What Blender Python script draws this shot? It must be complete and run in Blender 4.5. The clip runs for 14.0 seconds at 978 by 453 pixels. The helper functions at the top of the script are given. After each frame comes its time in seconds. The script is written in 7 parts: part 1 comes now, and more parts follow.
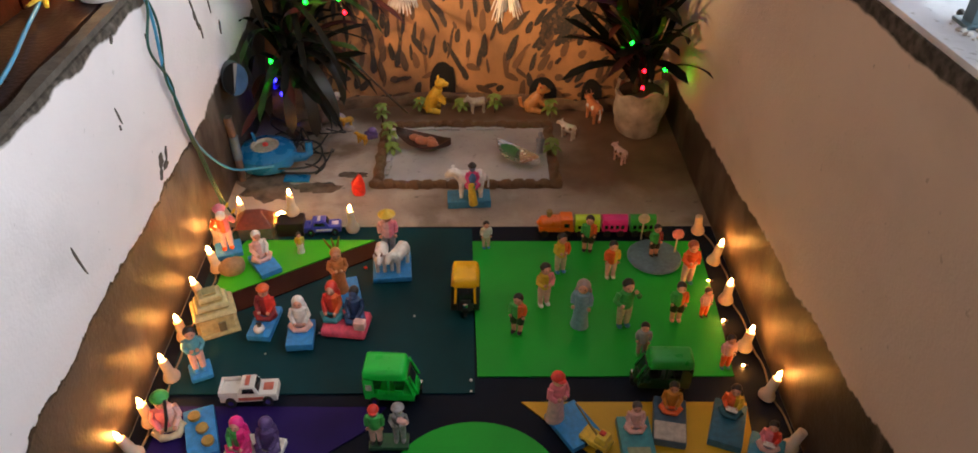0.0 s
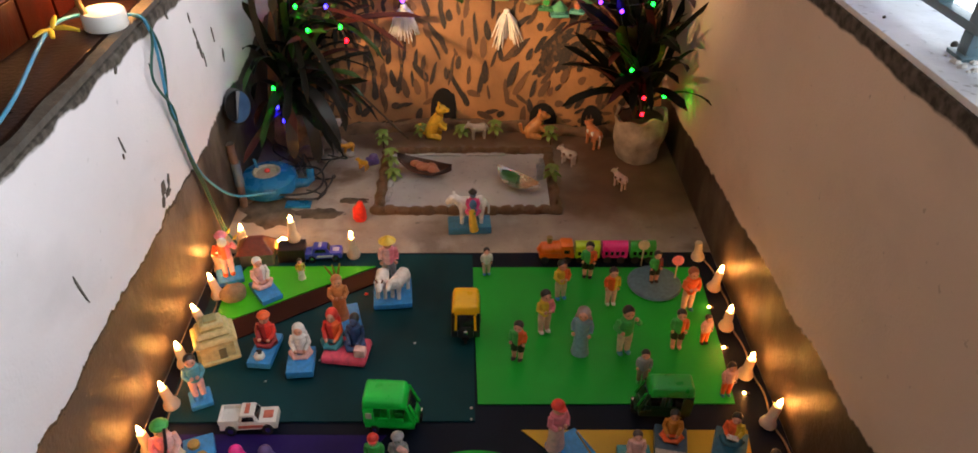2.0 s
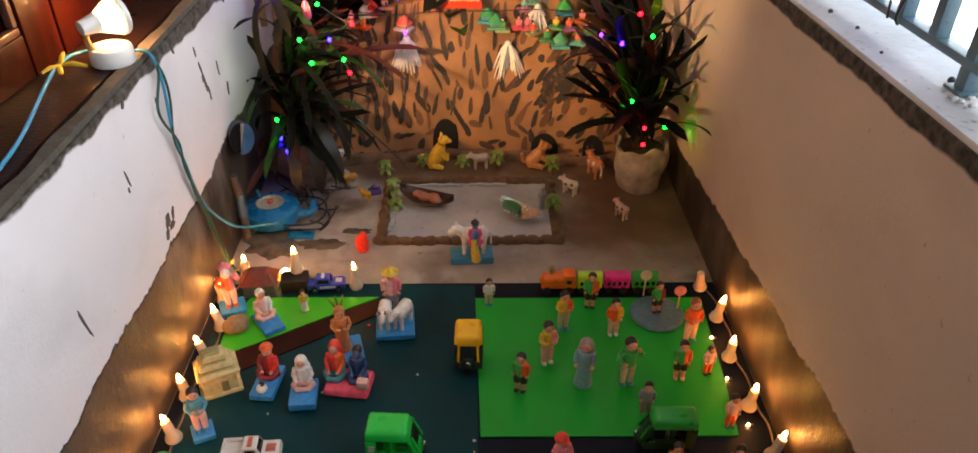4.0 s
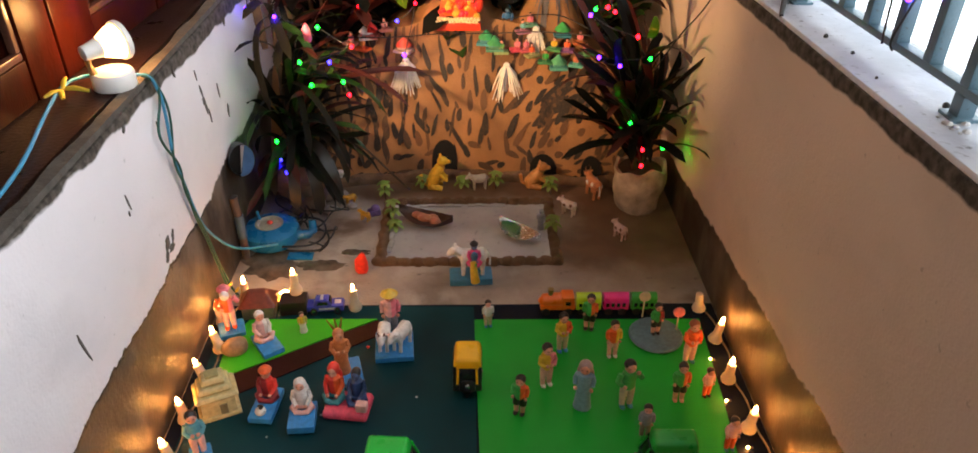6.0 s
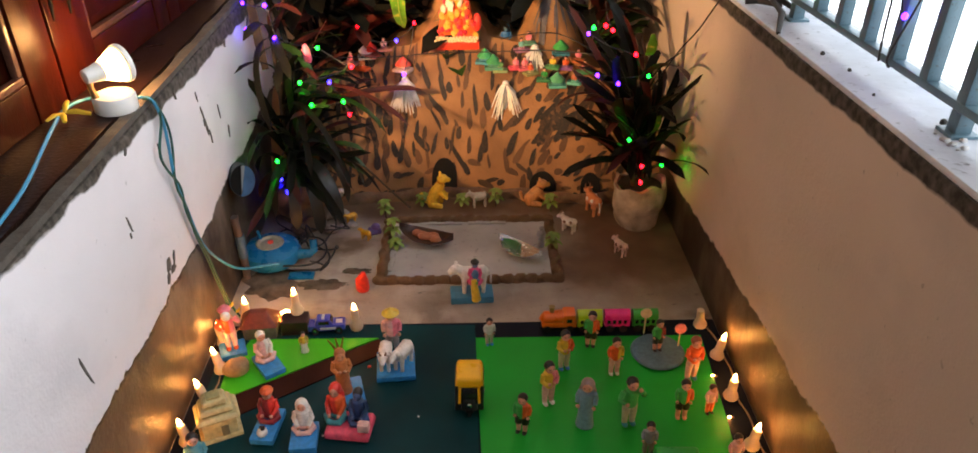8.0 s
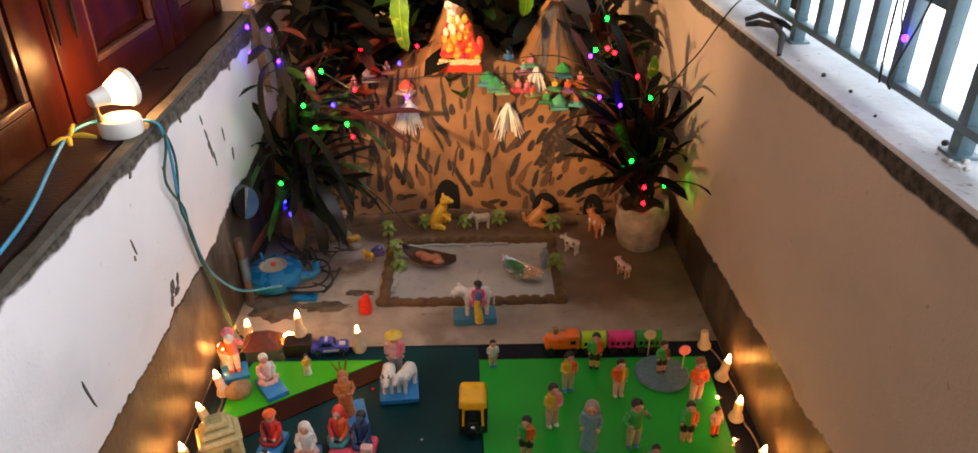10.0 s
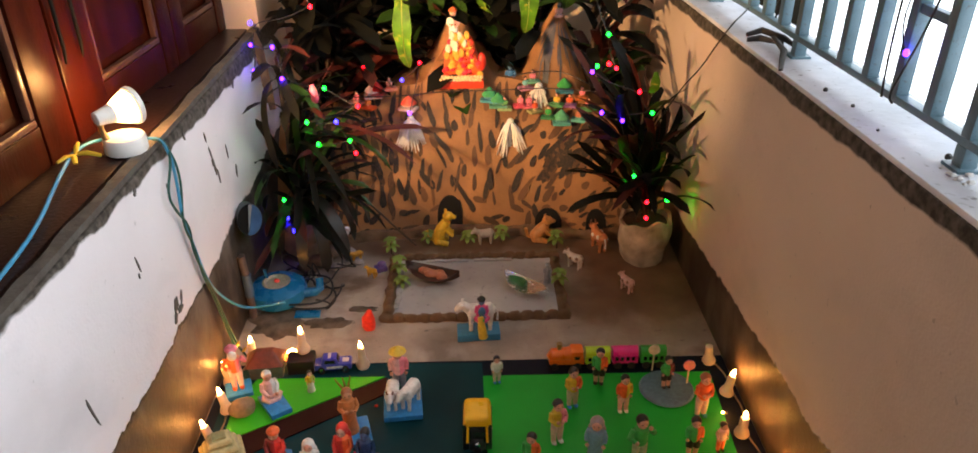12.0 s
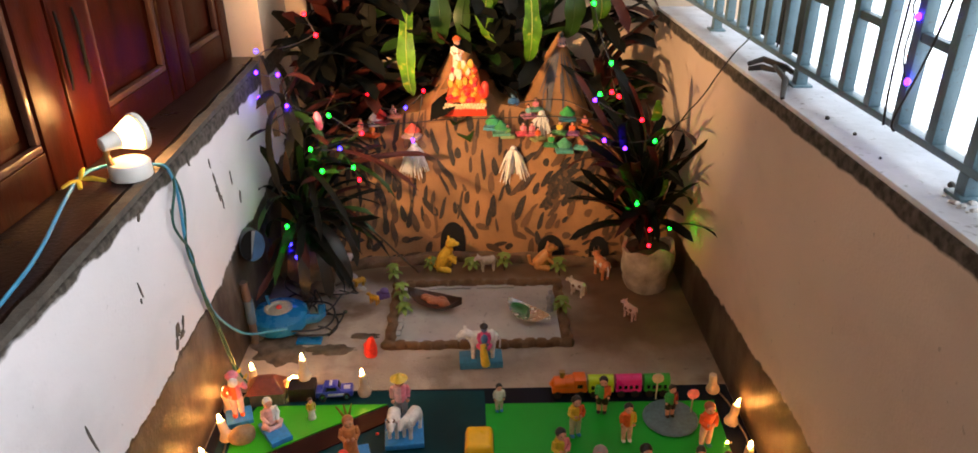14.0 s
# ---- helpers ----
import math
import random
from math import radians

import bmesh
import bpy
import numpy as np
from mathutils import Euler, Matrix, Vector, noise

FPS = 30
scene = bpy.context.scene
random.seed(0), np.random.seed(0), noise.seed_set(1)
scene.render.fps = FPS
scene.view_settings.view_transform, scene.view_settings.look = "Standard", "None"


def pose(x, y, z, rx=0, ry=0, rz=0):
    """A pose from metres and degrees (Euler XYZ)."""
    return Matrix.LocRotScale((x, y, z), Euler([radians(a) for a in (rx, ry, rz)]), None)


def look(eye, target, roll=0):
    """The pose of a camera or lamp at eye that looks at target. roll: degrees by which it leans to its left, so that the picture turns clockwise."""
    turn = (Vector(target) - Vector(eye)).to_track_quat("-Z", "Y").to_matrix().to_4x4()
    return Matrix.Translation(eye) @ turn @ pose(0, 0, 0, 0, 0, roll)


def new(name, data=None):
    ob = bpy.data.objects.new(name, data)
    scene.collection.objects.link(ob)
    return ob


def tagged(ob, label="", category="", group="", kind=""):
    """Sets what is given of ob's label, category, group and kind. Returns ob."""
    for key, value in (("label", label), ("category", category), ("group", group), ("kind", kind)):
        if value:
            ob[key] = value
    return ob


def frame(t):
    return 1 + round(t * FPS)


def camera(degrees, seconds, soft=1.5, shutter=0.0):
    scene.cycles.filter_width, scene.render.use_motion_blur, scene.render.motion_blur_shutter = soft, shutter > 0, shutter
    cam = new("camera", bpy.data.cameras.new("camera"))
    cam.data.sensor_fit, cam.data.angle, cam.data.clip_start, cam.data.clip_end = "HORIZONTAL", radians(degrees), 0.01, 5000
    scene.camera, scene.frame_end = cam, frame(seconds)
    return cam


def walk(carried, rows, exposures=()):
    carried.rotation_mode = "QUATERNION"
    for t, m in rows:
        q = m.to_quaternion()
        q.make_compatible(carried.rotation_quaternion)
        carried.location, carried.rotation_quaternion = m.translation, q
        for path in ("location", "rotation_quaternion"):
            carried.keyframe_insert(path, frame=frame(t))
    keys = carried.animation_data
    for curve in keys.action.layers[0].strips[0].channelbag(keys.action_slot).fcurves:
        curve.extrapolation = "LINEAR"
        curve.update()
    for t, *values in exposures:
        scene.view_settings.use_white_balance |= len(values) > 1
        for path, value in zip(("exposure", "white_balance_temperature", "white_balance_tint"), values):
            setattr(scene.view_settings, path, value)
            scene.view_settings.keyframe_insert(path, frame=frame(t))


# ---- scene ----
cam = camera(65.1, 14.0, soft=1.65)
PATH = [
    (0, (0.044, 0.22, 1.282), (0.095, 1.798, 0.055), 0.9),
    (0.5, (0.044, 0.22, 1.284), (0.096, 1.809, 0.07), 1.0),
    (1, (0.042, 0.221, 1.29), (0.096, 1.816, 0.086), 1.0),
    (1.5, (0.043, 0.221, 1.292), (0.095, 1.825, 0.099), 0.9),
    (2, (0.046, 0.222, 1.296), (0.094, 1.834, 0.114), 0.8),
    (2.5, (0.045, 0.222, 1.299), (0.09, 1.844, 0.129), 0.7),
    (3, (0.043, 0.223, 1.304), (0.088, 1.855, 0.149), 0.6),
    (5.5, (0.043, 0.225, 1.321), (0.089, 1.895, 0.222), 0.6),
    (6, (0.042, 0.226, 1.325), (0.091, 1.902, 0.233), 0.6),
    (6.5, (0.04, 0.226, 1.328), (0.09, 1.907, 0.246), 0.5),
    (7, (0.039, 0.226, 1.33), (0.089, 1.912, 0.254), 0.4),
    (7.5, (0.039, 0.226, 1.331), (0.088, 1.917, 0.264), 0.3),
    (8, (0.04, 0.227, 1.333), (0.09, 1.924, 0.275), 0.1),
    (10.5, (0.036, 0.226, 1.336), (0.081, 1.956, 0.334), -0.2),
    (11, (0.033, 0.227, 1.337), (0.08, 1.961, 0.342), -0.3),
    (11.5, (0.034, 0.226, 1.336), (0.077, 1.966, 0.351), -0.4),
    (12, (0.033, 0.226, 1.337), (0.075, 1.971, 0.36), -0.5),
    (12.5, (0.033, 0.226, 1.335), (0.072, 1.977, 0.37), -0.5),
    (13, (0.031, 0.226, 1.336), (0.072, 1.984, 0.383), -0.5),
    (13.5, (0.032, 0.225, 1.336), (0.071, 1.995, 0.405), -0.4),
    (14, (0.033, 0.225, 1.335), (0.069, 2.004, 0.422), -0.4),
]
walk(cam, [(t, look(eye, target, roll)) for t, eye, target, roll in PATH])

# ---- light ----
world = bpy.data.worlds.new("sky")
scene.world = world
world.use_nodes = True
wn = world.node_tree.nodes
sky = wn.new("ShaderNodeTexSky")
sky.sky_type, sky.sun_disc = "NISHITA", False
sky.sun_elevation, sky.sun_rotation = radians(50), radians(90)
world.node_tree.links.new(sky.outputs[0], wn["Background"].inputs[0])
wn["Background"].inputs[1].default_value = 0.08

sun = new("sun", bpy.data.lights.new("sun", "SUN"))
sun.data.energy, sun.data.angle, sun.data.color = 0.5, radians(25), (1, 0.96, 0.92)
sun.matrix_world = look((6, 1.5, 7), (0, 1.5, 0))
scene.view_settings.exposure = 0.0

BACKDROP = 4.3
FLAME = 235.0
LED = 36.0
LAMP_WATT = 122.0
BULB_WATT = 4.6


# ---- materials ----
def nodes_of(name):
    m = bpy.data.materials.new(name)
    m.use_nodes = True
    return m, m.node_tree.nodes, m.node_tree.links, m.node_tree.nodes["Principled BSDF"]


def noise_node(n, l, scale, detail=4.0, stretch=None):
    tc = n.new("ShaderNodeTexCoord")
    nt = n.new("ShaderNodeTexNoise")
    nt.inputs["Scale"].default_value, nt.inputs["Detail"].default_value = scale, detail
    if stretch:
        mp = n.new("ShaderNodeMapping")
        mp.inputs["Scale"].default_value = stretch
        l.new(tc.outputs["Object"], mp.inputs["Vector"])
        l.new(mp.outputs["Vector"], nt.inputs["Vector"])
    else:
        l.new(tc.outputs["Object"], nt.inputs["Vector"])
    return nt


def mixed(n, l, fac, a, b):
    mx = n.new("ShaderNodeMix")
    mx.data_type = "RGBA"
    if fac is not None:
        l.new(fac, mx.inputs["Factor"])
    for socket, v in ((mx.inputs[6], a), (mx.inputs[7], b)):
        if isinstance(v, tuple):
            socket.default_value = (*v, 1)
        else:
            l.new(v, socket)
    return mx.outputs[2]


def ramped(n, l, fac, lo, hi):
    mr = n.new("ShaderNodeMapRange")
    mr.inputs["From Min"].default_value, mr.inputs["From Max"].default_value = lo, hi
    l.new(fac, mr.inputs["Value"])
    return mr.outputs["Result"]


def shade(c, f):
    return tuple(min(1, v * f) for v in c)


def matte(name, color, rough=0.6, vary=0.25, scale=25, grain=180, bump=0.15, metal=0.0, stretch=None, coat=0.0, dirt=None, spec=0.5):
    """A surface with two scales of colour variation and fine relief."""
    m, n, l, p = nodes_of(name)
    big = noise_node(n, l, scale, 5, stretch)
    fine = noise_node(n, l, grain, 3, stretch)
    c = mixed(n, l, ramped(n, l, big.outputs["Fac"], 0.3, 0.7), shade(color, 1 - vary), shade(color, 1 + vary))
    c = mixed(n, l, ramped(n, l, fine.outputs["Fac"], 0.62, 0.78), c, dirt or shade(color, 1 - 1.6 * vary))
    l.new(c, p.inputs["Base Color"])
    r = ramped(n, l, big.outputs["Fac"], 0.0, 1.0)
    rm = n.new("ShaderNodeMath")
    rm.operation = "MULTIPLY_ADD"
    l.new(r, rm.inputs[0])
    rm.inputs[1].default_value, rm.inputs[2].default_value = 0.2, rough - 0.1
    l.new(rm.outputs[0], p.inputs["Roughness"])
    p.inputs["Metallic"].default_value = metal
    p.inputs["Coat Weight"].default_value = coat
    p.inputs["Coat Roughness"].default_value = 0.08
    p.inputs["Specular IOR Level"].default_value = spec
    b = n.new("ShaderNodeBump")
    b.inputs["Strength"].default_value, b.inputs["Distance"].default_value = bump, 0.004
    l.new(fine.outputs["Fac"], b.inputs["Height"])
    l.new(b.outputs["Normal"], p.inputs["Normal"])
    return m


def glow(name, color, strength):
    m, n, l, p = nodes_of(name)
    p.inputs["Base Color"].default_value = (*color, 1)
    p.inputs["Emission Color"].default_value = (*color, 1)
    p.inputs["Emission Strength"].default_value = strength
    return m


PAINT = {}


def paint(color, rough=0.45):
    key = (color, rough)
    if key not in PAINT:
        PAINT[key] = matte("painted_clay", color, rough - 0.06, 0.2, 90, 420, 0.12)
    return PAINT[key]


def wall_paint(name, paint_color, z_low, slope, z_top, ragged, crack, top_slope=0.0, top_rag=0.05, bare=((0.024, 0.020, 0.017), (0.075, 0.062, 0.052), (0.150, 0.126, 0.107))):
    """Old distemper over bare cement: bare below a ragged line and along the top rim."""
    m, n, l, p = nodes_of(name)
    tc = n.new("ShaderNodeTexCoord")
    sep = n.new("ShaderNodeSeparateXYZ")
    l.new(tc.outputs["Object"], sep.inputs[0])
    rag = noise_node(n, l, 9, 6)
    fine = noise_node(n, l, 160, 4)
    cloud = noise_node(n, l, 2.2, 5)
    speck = noise_node(n, l, 55, 3)

    def madd(a, b, c):
        k = n.new("ShaderNodeMath")
        k.operation = "MULTIPLY_ADD"
        for s, v in zip(k.inputs, (a, b, c)):
            if isinstance(v, (int, float)):
                s.default_value = v
            else:
                l.new(v, s)
        return k.outputs[0]
    height = madd(sep.outputs["Y"], slope, sep.outputs["Z"])
    height = madd(rag.outputs["Fac"], ragged, height)
    height = madd(speck.outputs["Fac"], 0.022, height)
    if crack:
        far = n.new("ShaderNodeMath")
        far.operation = "MAXIMUM"
        l.new(madd(sep.outputs["Y"], 1.0, -1.86), far.inputs[0])
        far.inputs[1].default_value = 0.0
        height = madd(far.outputs[0], -0.06, height)
    z_low = z_low + 0.011
    low = ramped(n, l, height, z_low + ragged * 0.5 - 0.003, z_low + ragged * 0.5 + 0.003)
    rise = madd(sep.outputs["Y"], top_slope, sep.outputs["Z"])
    top = ramped(n, l, madd(rag.outputs["Fac"], top_rag, rise), z_top + 0.022 + (top_rag - 0.05) / 2, z_top + 0.028 + (top_rag - 0.05) / 2)
    smear = noise_node(n, l, 7, 8, (1, 1.3, 0.6))
    pc = mixed(n, l, ramped(n, l, cloud.outputs["Fac"], 0.3, 0.7), shade(paint_color, 0.92), shade(paint_color, 1.05))
    stain = noise_node(n, l, 3.4, 9, (1, 1, 1.5))
    pc = mixed(n, l, ramped(n, l, stain.outputs["Fac"], 0.50, 0.80), pc, shade(paint_color, 0.80))
    pc = mixed(n, l, ramped(n, l, speck.outputs["Fac"], 0.70, 0.76), pc, shade(paint_color, 0.72))
    cement = mixed(n, l, ramped(n, l, cloud.outputs["Fac"], 0.35, 0.65), bare[0], bare[1])
    cement = mixed(n, l, ramped(n, l, smear.outputs["Fac"], 0.50, 0.68), cement, bare[2])
    cement = mixed(n, l, ramped(n, l, fine.outputs["Fac"], 0.55, 0.95), cement, (0.07, 0.055, 0.045))
    c = mixed(n, l, low, cement, pc)
    if crack:
        gap = n.new("ShaderNodeMath")
        gap.operation = "COMPARE"
        l.new(height, gap.inputs[0])
        gap.inputs[1].default_value, gap.inputs[2].default_value = z_low + ragged * 0.5 - 0.002, 0.0035
        broken = n.new("ShaderNodeMath")
        broken.operation = "MULTIPLY"
        l.new(gap.outputs[0], broken.inputs[0])
        l.new(ramped(n, l, cloud.outputs["Fac"], 0.42, 0.5), broken.inputs[1])
        c = mixed(n, l, broken.outputs[0], c, (0.02, 0.016, 0.013))
    rim = mixed(n, l, ramped(n, l, speck.outputs["Fac"], 0.35, 0.7), (0.045, 0.038, 0.032), (0.135, 0.115, 0.098))
    c = mixed(n, l, top, c, rim)
    l.new(c, p.inputs["Base Color"])
    worn = madd(rag.outputs["Fac"], 0.50, 0.30)
    gloss = n.new("ShaderNodeMapRange")
    gloss.inputs["To Min"].default_value, gloss.inputs["To Max"].default_value = 0.24, 0.14
    l.new(low, gloss.inputs["Value"])
    l.new(gloss.outputs["Result"], p.inputs["Specular IOR Level"])
    dull = n.new("ShaderNodeMath")
    dull.operation = "MAXIMUM"
    l.new(worn, dull.inputs[0])
    l.new(madd(low, 0.78, 0.0), dull.inputs[1])
    l.new(dull.outputs[0], p.inputs["Roughness"])
    b = n.new("ShaderNodeBump")
    b.inputs["Strength"].default_value, b.inputs["Distance"].default_value = 0.40, 0.005
    l.new(mixed(n, l, None, speck.outputs["Fac"], fine.outputs["Fac"]), b.inputs["Height"])
    l.new(b.outputs["Normal"], p.inputs["Normal"])
    return m


M_wall_left = wall_paint("white_distemper", (0.78, 0.735, 0.76), 0.290, 0.0, 0.713, 0.08, 1.0, 0.03)
M_wall_right = wall_paint("cream_distemper", (0.66, 0.52, 0.42), 0.342, 0.08, 0.834, 0.05, 0.0, 0.0333, 0.03, ((0.026, 0.019, 0.014), (0.085, 0.063, 0.047), (0.150, 0.115, 0.086)))
M_end = matte("peach_distemper", (0.62, 0.47, 0.34), 0.8, 0.1, 3, 90, 0.2)
M_ceiling = matte("ceiling_distemper", (0.52, 0.47, 0.43), 0.85, 0.06, 3, 90, 0.1)
M_floor = matte("cement_floor", (0.36, 0.30, 0.25), 0.55, 0.38, 4.5, 140, 0.3, dirt=(0.15, 0.12, 0.10))
fn, fl = M_floor.node_tree.nodes, M_floor.node_tree.links
fp = fn["Principled BSDF"]
under = fp.inputs["Base Color"].links[0].from_socket
mud = noise_node(fn, fl, 3.6, 8, (1.0, 1.5, 1.0))
pale = noise_node(fn, fl, 6.5, 6, (1.6, 1.0, 1.0))
scuff = noise_node(fn, fl, 17, 6, (1.0, 1.8, 1.0))
fc = mixed(fn, fl, ramped(fn, fl, pale.outputs["Fac"], 0.52, 0.72), under, (0.46, 0.41, 0.37))
fc = mixed(fn, fl, ramped(fn, fl, mud.outputs["Fac"], 0.54, 0.66), fc, (0.16, 0.105, 0.07))
fc = mixed(fn, fl, ramped(fn, fl, scuff.outputs["Fac"], 0.66, 0.74), fc, (0.09, 0.075, 0.065))
place = fn.new("ShaderNodeSeparateXYZ")
fl.new(fn.new("ShaderNodeTexCoord").outputs["Object"], place.inputs[0])


def floor_sum(a, k, b):
    q = fn.new("ShaderNodeMath")
    q.operation = "MULTIPLY_ADD"
    fl.new(a, q.inputs[0])
    q.inputs[1].default_value = k
    fl.new(b, q.inputs[2])
    return q.outputs[0]


# mud from the pot and the mountain's foot, the pot plant's shade mixed in
grit = noise_node(fn, fl, 9, 8)
east = ramped(fn, fl, floor_sum(mud.outputs["Fac"], 0.45, place.outputs["X"]), 0.46, 0.64)
south = ramped(fn, fl, floor_sum(pale.outputs["Fac"], 0.30, place.outputs["Y"]), 2.05, 2.22)
north = ramped(fn, fl, floor_sum(pale.outputs["Fac"], 0.14, place.outputs["Y"]), 2.45, 2.53)
wash_shade = fn.new("ShaderNodeMath")
wash_shade.operation = "MULTIPLY"
fl.new(east, wash_shade.inputs[0])
fl.new(south, wash_shade.inputs[1])
silt_shade = fn.new("ShaderNodeMath")
silt_shade.operation = "MAXIMUM"
fl.new(wash_shade.outputs[0], silt_shade.inputs[0])
fl.new(north, silt_shade.inputs[1])
fc = mixed(fn, fl, silt_shade.outputs[0], fc, mixed(fn, fl, ramped(fn, fl, grit.outputs["Fac"], 0.3, 0.72), (0.115, 0.064, 0.036), (0.205, 0.125, 0.074)))
fl.new(fc, fp.inputs["Base Color"])
M_ledge_right = matte("cement_ledge", (0.66, 0.68, 0.74), 0.6, 0.22, 7, 60, 0.3, dirt=(0.22, 0.22, 0.23))
M_ledge_left = matte("worn_red_oxide_ledge", (0.020, 0.0085, 0.006), 0.30, 0.4, 9, 120, 0.3)
M_cement = matte("bare_cement", (0.085, 0.073, 0.062), 0.8, 0.35, 30, 160, 0.5)
M_rail = matte("blue_grey_enamel", (0.11, 0.19, 0.235), 0.4, 0.18, 14, 200, 0.15, dirt=(0.08, 0.08, 0.08))
M_wood = matte("varnished_teak", (0.029, 0.0036, 0.0010), 0.36, 0.5, 6, 60, 0.2, stretch=(6, 6, 0.6), coat=0.10, spec=0.10)
wv, wl = M_wood.node_tree.nodes, M_wood.node_tree.links
ripple = noise_node(wv, wl, 55, 4)
wb = wv.new("ShaderNodeBump")
wb.inputs["Strength"].default_value, wb.inputs["Distance"].default_value = 0.9, 0.006
wl.new(ripple.outputs["Fac"], wb.inputs["Height"])
wl.new(wb.outputs["Normal"], wv["Principled BSDF"].inputs["Coat Normal"])
M_wood_edge = matte("worn_varnish_moulding", (0.085, 0.036, 0.024), 0.4, 0.3, 10, 60, 0.5, coat=0.5, spec=0.1)
M_black = matte("black_plastic", (0.010, 0.010, 0.011), 0.5, 0.2, 40, 200, 0.05, spec=0.25)
M_rubber = matte("black_rubber", (0.015, 0.015, 0.016), 0.7, 0.2, 40, 200, 0.1)
M_white_plastic = matte("white_plastic", (0.78, 0.76, 0.72), 0.35, 0.05, 30, 200, 0.03)
M_candle = matte("cream_wax_plastic", (0.70, 0.54, 0.40), 0.4, 0.08, 40, 200, 0.06)
M_candle.node_tree.nodes["Principled BSDF"].inputs["Subsurface Weight"].default_value = 0.25
M_candle.node_tree.nodes["Principled BSDF"].inputs["Subsurface Radius"].default_value = (0.02, 0.01, 0.005)
M_flame = glow("warm_flame", (1.0, 0.40, 0.085), FLAME)
M_bulb = glow("lamp_glow", (1.0, 0.50, 0.15), 26.0)
M_out = glow("bright_haze", (0.875, 0.945, 1.0), BACKDROP)
M_chrome = matte("chrome", (0.75, 0.75, 0.75), 0.15, 0.05, 30, 200, 0.02, metal=1.0)
M_sheet_dark = matte("dark_blue_sheet", (0.003, 0.007, 0.018), 0.5, 0.3, 6, 240, 0.1, spec=0.15)
M_sheet_teal = matte("dark_teal_sheet", (0.002, 0.038, 0.048), 0.5, 0.3, 5, 240, 0.1, spec=0.15)
M_sheet_purple = matte("violet_sheet", (0.018, 0.008, 0.10), 0.5, 0.25, 6, 240, 0.1, spec=0.15)
M_sheet_green = matte("green_paper", (0.010, 0.385, 0.034), 0.38, 0.15, 4, 260, 0.08, spec=0.25)
M_sheet_lime = matte("bright_green_paper", (0.050, 0.47, 0.016), 0.38, 0.15, 4, 260, 0.08, spec=0.25)
M_sheet_brown = matte("red_brown_strip", (0.032, 0.008, 0.006), 0.6, 0.25, 10, 260, 0.1, spec=0.1)
M_sheet_yellow = matte("yellow_paper", (0.62, 0.36, 0.012), 0.42, 0.18, 4, 260, 0.08)
M_mount = matte("brown_painted_cloth", (0.34, 0.165, 0.066), 0.75, 0.38, 6, 110, 0.5, dirt=(0.26, 0.14, 0.06))
M_stroke = matte("black_brush_paint", (0.035, 0.026, 0.02), 0.7, 0.3, 60, 200, 0.2)
sn, sl = M_stroke.node_tree.nodes, M_stroke.node_tree.links
isl = sn.new("ShaderNodeNewGeometry")
thin = noise_node(sn, sl, 150, 4)
sl.new(mixed(sn, sl, ramped(sn, sl, isl.outputs["Random Per Island"], 0.45, 1.3), mixed(sn, sl, ramped(sn, sl, thin.outputs["Fac"], 0.5, 0.7), (0.022, 0.016, 0.012), (0.06, 0.034, 0.018)), (0.24, 0.11, 0.045)), sn["Principled BSDF"].inputs["Base Color"])
M_pot = matte("rough_cement_pot", (0.40, 0.32, 0.24), 0.85, 0.5, 18, 60, 0.9, dirt=(0.2, 0.15, 0.11))
M_pot_dark = matte("dark_clay_pot", (0.20, 0.15, 0.11), 0.8, 0.45, 18, 60, 0.8)
M_soil = matte("dark_soil", (0.03, 0.022, 0.016), 0.9, 0.4, 50, 160, 0.8)
M_iron = matte("black_iron", (0.008, 0.007, 0.006), 0.75, 0.3, 40, 200, 0.2, spec=0.08)
M_pipe_blue = matte("blue_pipe_wall", (0.055, 0.16, 0.36), 0.35, 0.3, 20, 200, 0.1)
M_rail_pale = matte("pale_pipe_lip", (0.35, 0.38, 0.40), 0.5, 0.2, 40, 200, 0.1)
M_wet = matte("wet_mud", (0.12, 0.095, 0.072), 0.14, 0.5, 22, 70, 0.25, dirt=(0.15, 0.12, 0.09))
M_stone = matte("brown_clay_lump", (0.20, 0.115, 0.06), 0.85, 0.4, 30, 120, 0.8)
M_water = matte("grey_plastic_sheet_water", (0.46, 0.45, 0.44), 0.14, 0.25, 5, 60, 0.1)
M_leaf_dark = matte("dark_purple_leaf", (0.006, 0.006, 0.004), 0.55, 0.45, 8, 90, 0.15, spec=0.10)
M_leaf_red = matte("maroon_leaf", (0.05, 0.010, 0.007), 0.45, 0.45, 8, 90, 0.15, spec=0.3)
M_leaf_green = matte("green_leaf", (0.022, 0.055, 0.009), 0.4, 0.4, 10, 120, 0.15, spec=0.3)
M_leaf_var = matte("yellow_spotted_green_leaf", (0.085, 0.21, 0.012), 0.5, 0.55, 22, 46, 0.25, dirt=(0.50, 0.42, 0.05), spec=0.2)
M_herb = matte("pale_green_plastic_leaf", (0.20, 0.30, 0.06), 0.5, 0.3, 30, 200, 0.1)
M_stem = matte("brown_stem", (0.07, 0.045, 0.025), 0.8, 0.3, 30, 160, 0.4)
M_blue_cable = matte("blue_cable", (0.05, 0.28, 0.48), 0.4, 0.1, 30, 200, 0.05)
